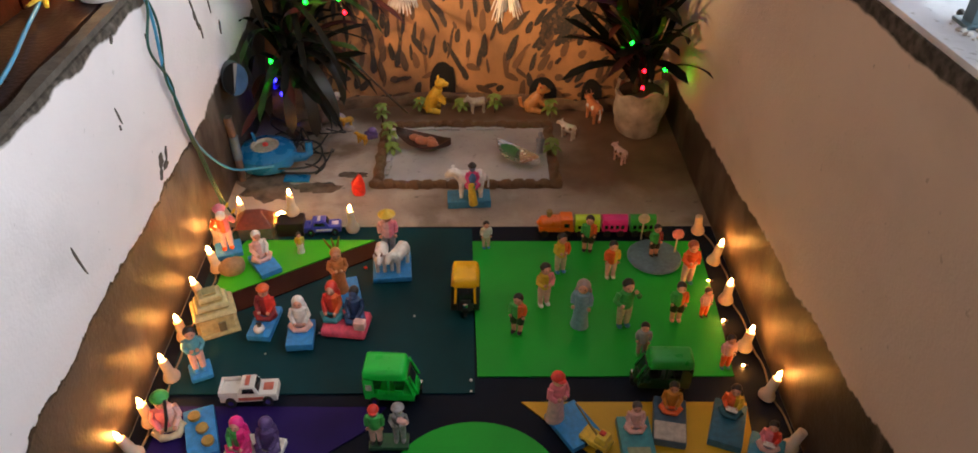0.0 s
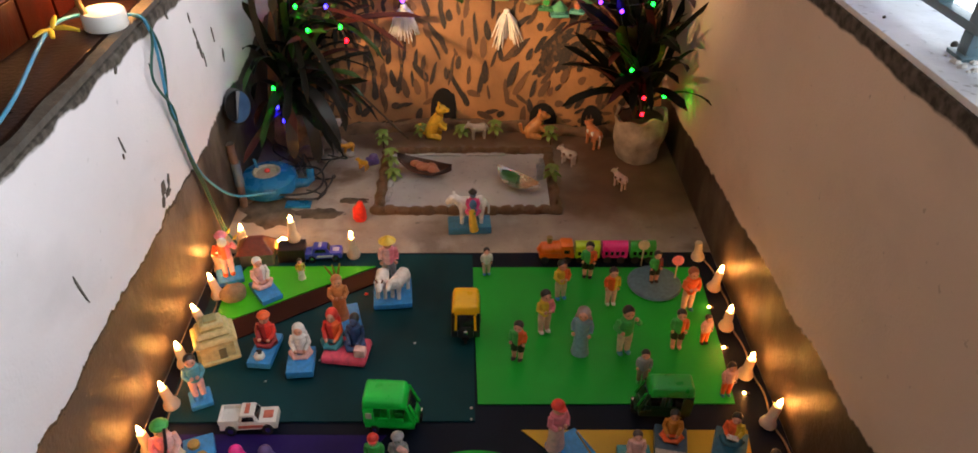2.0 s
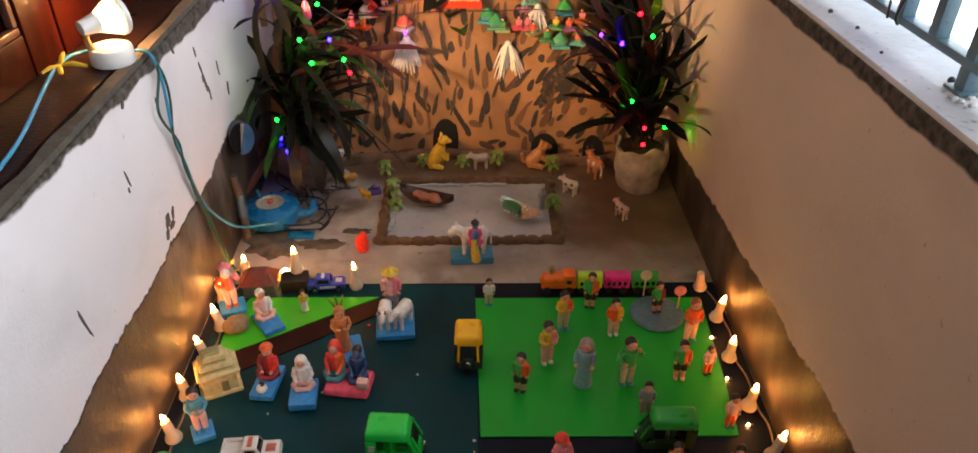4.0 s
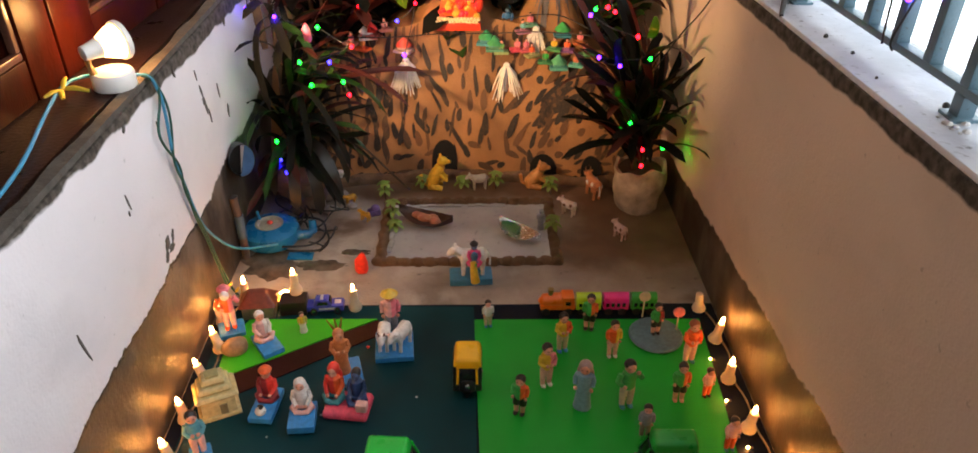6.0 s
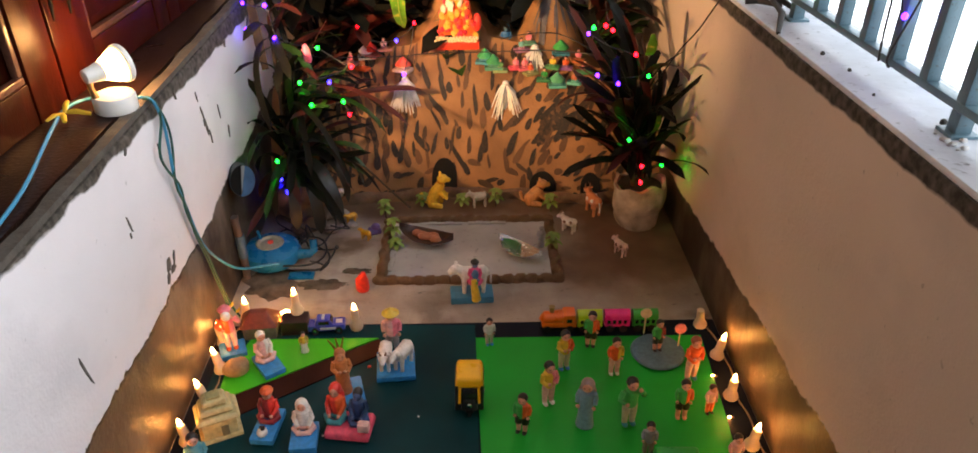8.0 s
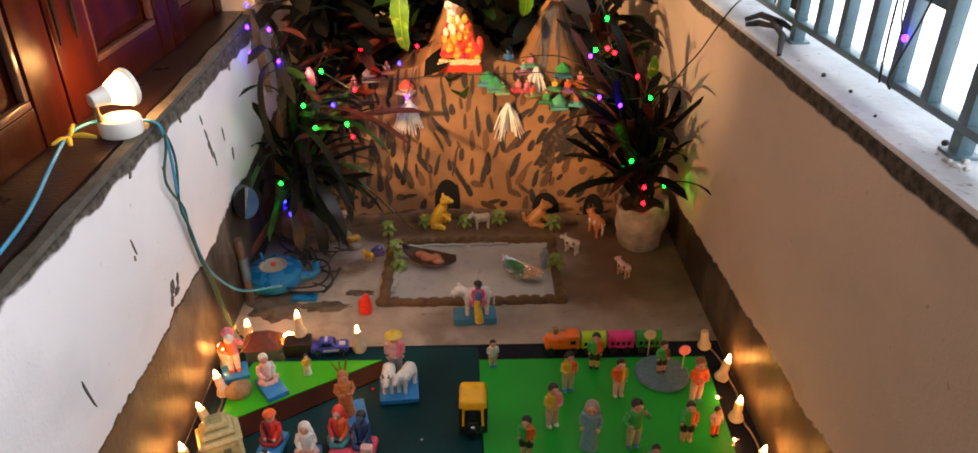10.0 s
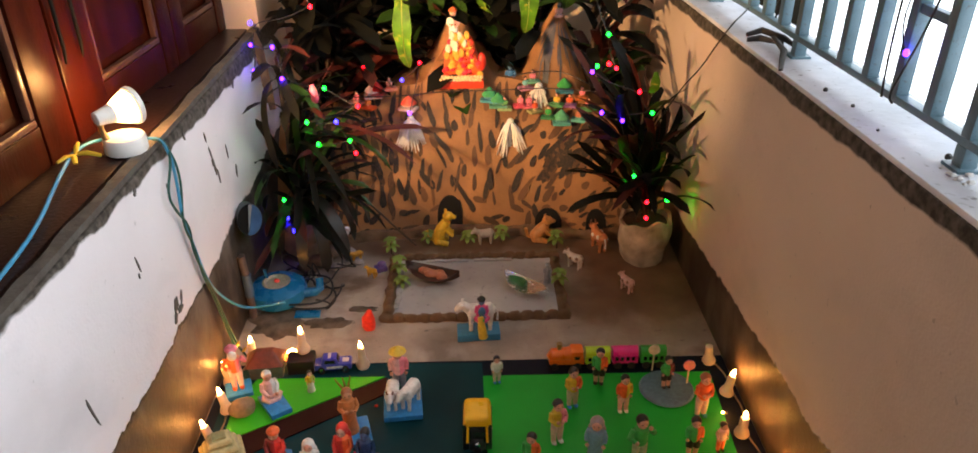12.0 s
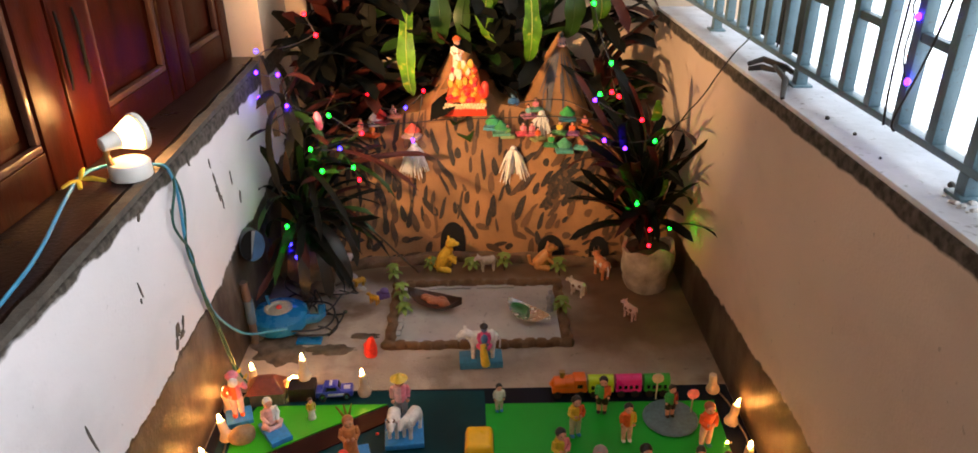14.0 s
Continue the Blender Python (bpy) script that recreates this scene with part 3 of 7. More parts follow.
def head(bm, C, P, h, sk, ha, hat, zc):
    tube(bm, [P(0, 0, zc - 0.12), P(0, 0, zc - 0.05)], [0.052 * h, 0.048 * h], sk, 8)
    ball(bm, P(0, -0.008, zc), (0.092 * h, 0.098 * h, 0.108 * h), sk, 14, 10)
    ball(bm, P(0, -0.105, zc - 0.01), (0.016 * h, 0.02 * h, 0.024 * h), sk, 6, 5)
    dark = C(HAIR)
    for s in (-1, 1):
        ball(bm, P(0.036 * s, -0.092, zc + 0.022), (0.015 * h, 0.008 * h, 0.010 * h), dark, 6, 5)
    if hat == "hair":
        ball(bm, P(0, 0.016, zc + 0.022), (0.103 * h, 0.103 * h, 0.108 * h), ha, 14, 10, -0.1)
    elif hat == "turban":
        ball(bm, P(0, 0.005, zc + 0.075), (0.125 * h, 0.125 * h, 0.062 * h), ha, 14, 8)
        ball(bm, P(0, 0.01, zc + 0.115), (0.08 * h, 0.085 * h, 0.05 * h), ha, 12, 8)
    elif hat == "cap":
        ball(bm, P(0, 0.01, zc + 0.03), (0.106 * h, 0.106 * h, 0.105 * h), ha, 14, 10, 0.05)
        ball(bm, P(0, -0.08, zc + 0.045), (0.07 * h, 0.06 * h, 0.012 * h), ha, 10, 6)
    elif hat == "cone":
        tube(bm, [P(0, 0, zc + 0.045), P(0, 0, zc + 0.065), P(0, 0, zc + 0.16)], [0.16 * h, 0.13 * h, 0.012 * h], ha, 14)
    elif hat == "veil":
        ball(bm, P(0, 0.025, zc + 0.012), (0.118 * h, 0.112 * h, 0.125 * h), ha, 14, 10, -0.35)
        tube(bm, [P(0, 0.06, zc + 0.05), P(0, 0.085, zc - 0.12), P(0, 0.09, zc - 0.32)], [0.08 * h, 0.14 * h, 0.15 * h], ha, 12, 0.45)


def sitting(bm, C, h, top, top2=None, low=CREAM, hair=HAIR, skin=SKIN, hat="hair", o=(0, 0, 0), hat_color=None, reading=False):
    """A cross-legged clay doll; h is what its standing height would be, its seat at o, facing -y."""
    ox, oy, oz = o
    h = h * 0.60

    def P(x, y, z):
        return (ox + x * h, oy + y * h, oz + z * h)
    t1, t2, lo, sk, ha = C(top), C(top2 or top), C(low), C(skin), C(hat_color or hair)
    ball(bm, P(0, 0, 0.07), (0.17 * h, 0.14 * h, 0.09 * h), lo, 14, 8)
    for s in (-1, 1):
        tube(bm, [P(0.08 * s, 0, 0.07), P(0.165 * s, -0.12, 0.075), P(0.10 * s, -0.21, 0.05), P(-0.03 * s, -0.22, 0.04)], [0.08 * h, 0.075 * h, 0.058 * h, 0.04 * h], lo, 10)
    tube(bm, [P(0, 0, 0.08), P(0, 0, 0.22), P(0, -0.01, 0.36), P(0, -0.01, 0.42), P(0, -0.01, 0.45)], [0.135 * h, 0.125 * h, 0.135 * h, 0.112 * h, 0.05 * h], t1, 14, 0.85, t2)
    for s in (-1, 1):
        pts = [P(0.125 * s, 0, 0.40), P(0.165 * s, -0.04, 0.27), P(0.10 * s, -0.16, 0.22 if reading else 0.17)]
        tube(bm, pts, [0.052 * h, 0.048 * h, 0.04 * h], t2 if s > 0 else t1, 8)
        ball(bm, P(0.085 * s, -0.19, 0.215 if reading else 0.16), 0.036 * h, sk, 8, 6)
    if reading:
        for s in (-1, 1):
            rbox(bm, P(0.055 * s, -0.21, 0.235), (0.105 * h, 0.12 * h, 0.015 * h), 0, C(WHITE))
    head(bm, C, P, h, sk, ha, hat, 0.545)


def put_doll(name, bm, C, x, y, rz, label, group="", category="figurine", z=BASE_Z):
    ob = part(name, bm, C.mats)
    ob.matrix_basis = pose(x, y, z, 0, 0, rz)
    return tagged(ob, label, category, group)


def clay_slab(bm, C, size, color=BLUE, c=(0, 0)):
    rbox(bm, (c[0], c[1], size[2] / 2), size, min(0.003, size[2] / 3), C(color))


LAWN = "clay players on the green lawn"
for x, y, rz, h, kw, label in (
        (0.087, 1.768, 10, 0.098, dict(top=WHITE, low=CREAM, feet=BLUE), "small clay boy in a pale grey kurta"),
        (0.271, 1.672, 15, 0.138, dict(top=YELLOW, top2=ORANGE, low=CREAM, arms="front", feet=BLUE), "painted clay man in yellow and orange shirt"),
        (0.350, 1.755, -10, 0.128, dict(top=GREEN, top2=ORANGE, low=HAIR), "painted clay player in green and orange vest"),
        (0.394, 1.650, 5, 0.130, dict(top=ORANGE, top2=YELLOW, low=PALEPINK, feet=WHITE), "painted clay man in orange shirt and pale trousers"),
        (0.220, 1.553, 20, 0.146, dict(top=YELLOW, top2=PINK, low=PALEPINK, arms="front", feet=WHITE), "painted clay man in yellow and pink shirt"),
        (0.152, 1.463, -20, 0.132, dict(top=GREEN, top2=ORANGE, low=HAIR), "painted clay player in green, orange and black shorts"),
        (0.298, 1.480, -15, 0.158, dict(top=PALEBLUE, low=PALEBLUE, hat="veil", hat_color=(0.36, 0.28, 0.28), robe=True), "faded clay woman in a grey-blue robe"),
        (0.399, 1.482, 10, 0.160, dict(top=GREEN, low=CREAM, arms="up", feet=TEAL), "painted clay man in green shirt, hand raised"),
        (0.526, 1.498, -5, 0.132, dict(top=GREEN, top2=ORANGE, low=HAIR, feet=SKIN), "painted clay player in green and red vest"),
        (0.595, 1.510, 15, 0.100, dict(top=PALEPINK, low=ORANGE), "small clay boy with orange trousers"),
        (0.581, 1.627, 10, 0.150, dict(top=ORANGE, low=PALEPINK, arms="front", feet=TEAL, hair=(0.36, 0.10, 0.05)), "painted clay woman in an orange dress"),
        (0.425, 1.389, -10, 0.112, dict(top=GREY, low=(0.30, 0.22, 0.16), feet=GREEN), "small faded grey clay boy"),
        (0.603, 1.350, 5, 0.112, dict(top=PALEPINK, low=ORANGE, feet=TEAL), "small clay boy in orange shorts near the candles")):
    C, bm = Colours(), bmesh.new()
    top = kw.pop("top")
    standing(bm, C, h, top, **kw)
    put_doll("clay_doll", bm, C, x, y, rz, label, LAWN)

# doll skipping on a round grey pond plate
C, bm = Colours(), bmesh.new()
lathe(bm, [(0.066, 0), (0.07, 0.004), (0.066, 0.009), (0.055, 0.011)], seg=28, mi=C((0.10, 0.18, 0.23)))
standing(bm, C, 0.112, GREEN, MAROON, HAIR, o=(-0.004, 0.0, 0.011))
put_doll("clay_doll", bm, C, 0.520, 1.722, 10, "clay girl standing on a round blue-grey plate", LAWN)
for x, y, col in ((0.500, 1.800, CREAM), (0.575, 1.735, PINK)):
    C, bm = Colours(), bmesh.new()
    tube(bm, [(0, 0, 0), (0, 0, 0.055)], 0.0022, C(CREAM), 6)
    disc(bm, (0, 0, 0.068), 0.015, 0.005, "y", C(col), 16)
    put_doll("toy_racket", bm, C, x, y, 0, "small round toy racket stuck upright", "", "toy")

# seated readers and others on the yellow field
FIELD = "seated clay figures on the yellow field"
for x, y, rz, h, slab, kw, label in (
        (0.372, 1.168, 0, 0.165, TEAL, dict(top=PALEPINK, low=PALEPINK, hair=(0.10, 0.08, 0.08)), "clay scholar in pink seated on a teal slab"),
        (0.452, 1.215, -12, 0.175, (0.05, 0.10, 0.16), dict(top=(0.55, 0.22, 0.03), low=ORANGE, skin=(0.5, 0.2, 0.1)), "clay man in ochre shawl seated over a newspaper"),
        (0.572, 1.205, -22, 0.18, (0.02, 0.12, 0.20), dict(top=ORANGE, top2=YELLOW, low=(0.03, 0.14, 0.20), reading=True), "clay boy in yellow vest reading on dark slab"),
        (0.622, 1.120, -25, 0.165, (0.03, 0.20, 0.34), dict(top=PINK, top2=RED, low=PALEPINK, reading=True), "clay girl in pink and red reading a book")):
    C, bm = Colours(), bmesh.new()
    clay_slab(bm, C, (0.066, 0.112, 0.020), slab, (0, -0.02))
    if "newspaper" in label:
        rbox(bm, (0, -0.052, 0.0212), (0.062, 0.045, 0.003), 0.001, C((0.45, 0.40, 0.36)))
    if "teal slab" in label:
        rbox(bm, (0, -0.056, 0.0212), (0.045, 0.030, 0.003), 0.001, C((0.30, 0.34, 0.20)))
    sitting(bm, C, h, o=(0, 0.014, 0.020), **kw)
    put_doll("clay_doll", bm, C, x, y, rz, label, FIELD)

# woman in pink on a blue slab
C, bm = Colours(), bmesh.new()
clay_slab(bm, C, (0.075, 0.10, 0.016), BLUE, (0.022, -0.03))
standing(bm, C, 0.155, PINK, None, PALEPINK, hat="cap", hat_color=RED, robe=True, arms="front", o=(-0.004, 0.0, 0.016))
put_doll("clay_doll", bm, C, 0.218, 1.205, 30, "clay woman in pink dress and red headscarf on blue slab")

# big man in a blue shirt at the wall
C, bm = Colours(), bmesh.new()
rbox(bm, (0, 0, 0.007), (0.046, 0.05, 0.014), 0.004, C(BLUE))
standing(bm, C, 0.142, (0.12, 0.36, 0.44), None, PALEPINK, arms="front", o=(0, 0, 0.014), feet=BLUE)
put_doll("clay_doll", bm, C, -0.535, 1.345, 25, "clay man in a light blue shirt on a blue base")

# red-suited bearded figure in the corner
C, bm = Colours(), bmesh.new()
clay_slab(bm, C, (0.065, 0.06, 0.014))
standing(bm, C, 0.150, ORANGE, PINK, PALEPINK, hat="turban", hat_color=PINK, arms="up", o=(0, 0, 0.014), feet=ORANGE)
ball(bm, (0, -0.016, 0.128), (0.012, 0.009, 0.014), C(WHITE), 10, 8)
put_doll("clay_doll", bm, C, -0.575, 1.755, 20, "clay bearded figure in a red and pink suit")

# seated figures on blue slabs, left side
SEATED = "seated clay figures on blue slabs"
for x, y, rz, h, size, kw, label in (
        (-0.478, 1.705, 35, 0.20, (0.054, 0.090, 0.015), dict(top=PALEPINK, top2=WHITE, low=PALEPINK, hat="hair", hair=WHITE), "white-haired clay elder seated on a blue slab"),
        (-0.425, 1.498, -6, 0.205, (0.054, 0.100, 0.017), dict(top=MAROON, top2=RED, low=MAROON, hat="turban", hat_color=ORANGE), "clay snake charmer in a red robe with orange turban"),
        (-0.338, 1.458, 4, 0.20, (0.060, 0.080, 0.020), dict(top=WHITE, low=PALEPINK, hat="veil", hat_color=WHITE), "clay woman wrapped in a white shawl"),):
    C, bm = Colours(), bmesh.new()
    clay_slab(bm, C, size, BLUE, (0, -0.014))
    sitting(bm, C, h, o=(0, 0.012, size[2]), **kw)
    if "charmer" in label:
        ball(bm, (0.0, -0.048, size[2] + 0.008), (0.013, 0.013, 0.010), C(WHITE), 10, 6)
        tube(bm, [(0, -0.048, size[2] + 0.012), (0.005, -0.048, size[2] + 0.024), (0, -0.054, size[2] + 0.03)], [0.005, 0.004, 0.003], C(HAIR), 8)
    put_doll("clay_doll", bm, C, x, y, rz, label, SEATED, z=BASE_Z + 0.003)

# orange ascetic with a feather
C, bm = Colours(), bmesh.new()
clay_slab(bm, C, (0.05, 0.09, 0.014), BLUE, (0.012, 0.0))
standing(bm, C, 0.15, (0.60, 0.22, 0.07), None, (0.55, 0.20, 0.06), hair=(0.45, 0.16, 0.06), robe=True, arms="front", o=(-0.008, 0, 0.014), skin=(0.62, 0.28, 0.14))
for k in (-1, 0, 1):
    tube(bm, [(-0.006, 0.016, 0.09), (-0.008 + 0.006 * k, 0.02, 0.13), (-0.012 + 0.018 * k, 0.018, 0.165)], [0.003, 0.0035, 0.0015], C((0.26, 0.22, 0.03)), 6, 0.4)
put_doll("clay_doll", bm, C, -0.258, 1.588, 15, "clay ascetic in an orange robe on a blue slab", z=BASE_Z + 0.003)

# couple on a pink base
C, bm = Colours(), bmesh.new()
rbox(bm, (0.004, -0.006, 0.009), (0.104, 0.066, 0.018), 0.008, C((0.86, 0.10, 0.17)), (0.94, 0.90), seg=3)
sitting(bm, C, 0.195, RED, ORANGE, TEAL, hat="veil", hat_color=RED, o=(-0.028, 0.010, 0.018))
sitting(bm, C, 0.185, (0.03, 0.07, 0.20), (0.02, 0.05, 0.14), (0.03, 0.07, 0.20), skin=(0.08, 0.12, 0.25), o=(0.024, 0.008, 0.018))
rbox(bm, (0.045, -0.03, 0.036), (0.026, 0.016, 0.02), 0.004, C(PALEPINK))
ob = put_doll("clay_couple", bm, C, -0.243, 1.490, -8, "clay couple in red and dark blue on a pink base")
ob.scale = (1.02, 1.25, 1.18)


def quadruped(bm, C, L, color, o=(0, 0, 0), turn=0.0, horns=False, spots=None):
    """A small four-legged toy, L long, its head towards -x."""
    m = Matrix.Translation(o) @ Matrix.Rotation(radians(turn), 4, "Z")

    def Q(x, y, z):
        return tuple(m @ Vector((x * L, y * L, z * L)))
    c = C(color)
    tube(bm, [Q(-0.34, 0, 0.50), Q(-0.26, 0, 0.50), Q(0, 0, 0.48), Q(0.26, 0, 0.52), Q(0.36, 0, 0.50)], [0.09 * L, 0.18 * L, 0.19 * L, 0.18 * L, 0.08 * L], c, 12)
    for sx in (-0.24, 0.24):
        for sy in (-0.1, 0.1):
            tube(bm, [Q(sx, sy, 0.46), Q(sx, sy, 0.2), Q(sx - 0.01, sy, 0.0)], [0.085 * L, 0.05 * L, 0.05 * L], c, 8)
    tube(bm, [Q(-0.28, 0, 0.55), Q(-0.42, 0, 0.66), Q(-0.50, 0, 0.64), Q(-0.62, 0, 0.54)], [0.13 * L, 0.11 * L, 0.10 * L, 0.055 * L], c, 10)
    for sy in (-1, 1):
        tube(bm, [Q(-0.44, 0.06 * sy, 0.72), Q(-0.43, 0.16 * sy, 0.74)], [0.03 * L, 0.045 * L], c, 6, 0.5)
        if horns:
            tube(bm, [Q(-0.45, 0.06 * sy, 0.74), Q(-0.47, 0.10 * sy, 0.84), Q(-0.49, 0.06 * sy, 0.90)], [0.028 * L, 0.02 * L, 0.008 * L], C(BROWN), 6)
    tube(bm, [Q(0.36, 0, 0.56), Q(0.43, 0, 0.42), Q(0.42, 0, 0.22)], [0.025 * L, 0.02 * L, 0.03 * L], C(spots or color), 6)
    if spots:
        for sx, sy, sz in ((-0.12, 0.13, 0.56), (0.16, -0.14, 0.55), (0.22, 0.13, 0.48), (-0.15, -0.14, 0.5)):
            ball(bm, Q(sx, sy, sz), (0.1 * L, 0.07 * L, 0.08 * L), C(spots), 8, 6)


# milkman with a white cow
C, bm = Colours(), bmesh.new()
clay_slab(bm, C, (0.095, 0.10, 0.016), BLUE, (0.0, 0))
quadruped(bm, C, 0.088, WHITE, (-0.024, -0.002, 0.016), 84, horns=True)
quadruped(bm, C, 0.092, WHITE, (0.020, -0.006, 0.016), 58)
rbox(bm, (-0.004, -0.030, 0.070), (0.014, 0.010, 0.012), 0.003, C(RED))
standing(bm, C, 0.158, PALEPINK, PINK, GREY, hat="cone", hat_color=YELLOW, arms="down", o=(-0.006, 0.052, 0.010))
put_doll("clay_milkman", bm, C, -0.150, 1.682, 5, "clay milkman in a yellow hat with two white cows")

# child on the triangle
C, bm = Colours(), bmesh.new()
standing(bm, C, 0.075, YELLOW, (0.5, 0.45, 0.1), WHITE, hat="hair", robe=True)
put_doll("clay_doll", bm, C, -0.389, 1.748, 20, "tiny clay child in a yellow frock", z=0.012)

# vendor with fruit slab at the wall
C, bm = Colours(), bmesh.new()
clay_slab(bm, C, (0.060, 0.12, 0.02), BLUE, (0.058, -0.045))
for k, (a, b) in enumerate(((0.05, -0.01), (0.062, -0.045), (0.070, -0.08))):
    lathe(bm, [(0.010, 0), (0.0125, 0.004), (0.012, 0.010), (0.006, 0.012)], (a, b, 0.02), 12, C((0.42, 0.26, 0.06)))
sitting(bm, C, 0.245, PINK, PALEPINK, CREAM, hat="turban", hat_color=GREEN, o=(0, 0, 0.004))
tube(bm, [(0.012, -0.028, 0.112), (0.006, -0.036, 0.07), (-0.004, -0.034, 0.035)], [0.003, 0.0035, 0.003], C(HAIR), 8)
put_doll("clay_vendor", bm, C, -0.560, 1.205, 20, "clay fruit vendor in pink shirt and green turban", z=0.0045)

# bride and companion, elephant keeper near the front
C, bm = Colours(), bmesh.new()
rbox(bm, (0, 0, 0.008), (0.11, 0.06, 0.016), 0.004, C(WHITE))
sitting(bm, C, 0.20, GREEN, (0.8, 0.03, 0.22), (0.8, 0.03, 0.22), hat="veil", hat_color=(0.85, 0.03, 0.26), o=(-0.026, 0, 0.014))
sitting(bm, C, 0.195, (0.10, 0.06, 0.20), None, (0.10, 0.06, 0.20), hat="veil", hat_color=(0.12, 0.07, 0.22), skin=(0.10, 0.06, 0.20), o=(0.028, 0.01, 0.014))
put_doll("clay_couple", bm, C, -0.375, 1.142, -10, "clay bride in magenta veil beside a violet figure")
C, bm = Colours(), bmesh.new()
rbox(bm, (0.004, 0.004, 0.005), (0.078, 0.036, 0.010), 0.003, C((0.03, 0.10, 0.05)))
standing(bm, C, 0.122, GREEN, None, PALEPINK, hat="cap", hat_color=RED, o=(-0.02, 0, 0.011))
standing(bm, C, 0.118, GREY, None, GREY, hair=GREY, skin=(0.34, 0.35, 0.37), hat="turban", feet=GREY, arms="front", o=(0.026, 0.004, 0.011))
tube(bm, [(0.030, -0.012, 0.092), (0.040, -0.022, 0.098), (0.046, -0.026, 0.102)], [0.007, 0.006, 0.004], C(PALEPINK), 8)
put_doll("clay_couple", bm, C, -0.120, 1.155, 0, "clay man in green beside a grey elephant-headed figure")

# rider on a white horse before the pond
C, bm = Colours(), bmesh.new()
clay_slab(bm, C, (0.112, 0.055, 0.02), (0.05, 0.24, 0.42))
quadruped(bm, C, 0.105, WHITE, (0.006, 0.004, 0.018), 0, spots=None)
sitting(bm, C, 0.150, (0.75, 0.08, 0.25), None, (0.75, 0.08, 0.25), hat="turban", hat_color=HAIR, skin=(0.16, 0.20, 0.35), o=(0.008, -0.012, 0.058))
tube(bm, [(0.004, -0.03, 0.075), (0.006, -0.038, 0.05), (0.010, -0.038, 0.02)], [0.007, 0.010, 0.012], C(YELLOW), 10)
ball(bm, (0.008, -0.020, 0.082), (0.010, 0.009, 0.015), C((0.08, 0.20, 0.42)), 10, 8)
ball(bm, (0.006, -0.034, 0.066), (0.009, 0.006, 0.007), C(GREEN), 8, 6)
ob = put_doll("clay_rider", bm, C, 0.043, 1.982, 3, "clay blue-skinned rider on a white horse, blue slab", z=0)
ob.scale = (1.08, 1.1, 1.16)

# beige clay temple
tp = thing("clay_temple", -0.535, 1.485, BASE_Z, 24, "beige tiered clay temple with a stepped roof", "model house")
st = paint((0.56, 0.48, 0.24))
K = 0.82
bm = bmesh.new()
rbox(bm, (0, 0, 0.006 * K), (0.112 * K, 0.085 * K, 0.012 * K), 0.003)
part("plinth", bm, st, tp)
bm = bmesh.new()
rbox(bm, (0, 0, 0.037 * K), (0.092 * K, 0.07 * K, 0.052 * K), 0.003)
part("wall", bm, st, tp)
for i in range(3):
    bm = bmesh.new()
    rbox(bm, (0, 0, (0.072 + 0.025 * i) * K), ((0.118 - 0.026 * i) * K, (0.094 - 0.021 * i) * K, 0.017 * K), 0.005, 0, (0.84, 0.82), seg=3)
    for v in bm.verts:
        v.co.z += 9.0 * (v.co.x ** 2 + v.co.y ** 2) * 0.28
    part("roof_tier", bm, st, tp)
    bm = bmesh.new()
    rbox(bm, (0, 0, (0.083 + 0.025 * i) * K), ((0.080 - 0.022 * i) * K, (0.062 - 0.016 * i) * K, 0.012 * K), 0.002)
    part("roof_neck", bm, paint((0.36, 0.32, 0.14)), tp)
bm = bmesh.new()
rbox(bm, (0.012 * K, -0.036 * K, 0.03 * K), (0.020 * K, 0.004, 0.034 * K), 0.001)
part("door", bm, paint((0.20, 0.17, 0.09)), tp)

# two flat stones
for x, y, r in ((-0.545, 1.675, 0.034),):
    C, bm = Colours(), bmesh.new()
    ball(bm, (0, 0, r * 0.5), (r, r * 0.75, r * 0.8), C((0.30, 0.19, 0.10), 0.8), 14, 10, -0.6)
    for v in bm.verts:
        v.co *= 1 + 0.12 * noise.noise(v.co * 40)
    put_doll("stone", bm, C, x, y, 20, "rounded brown stone on the green triangle", category="stone", z=0.0115)


# ---- toy vehicles ----
def wheel(parent, c, r, w, axis="y"):
    bm = bmesh.new()
    disc(bm, (0, 0, 0), r, w, axis, 0, 18)
    wob = part("wheel", bm, M_rubber, parent)
    wob.location = c
    bm = bmesh.new()
    disc(bm, (0, 0, 0), r * 0.5, w + 0.002, axis, 0, 14)
    part("hub", bm, M_chrome, wob)
    return wob


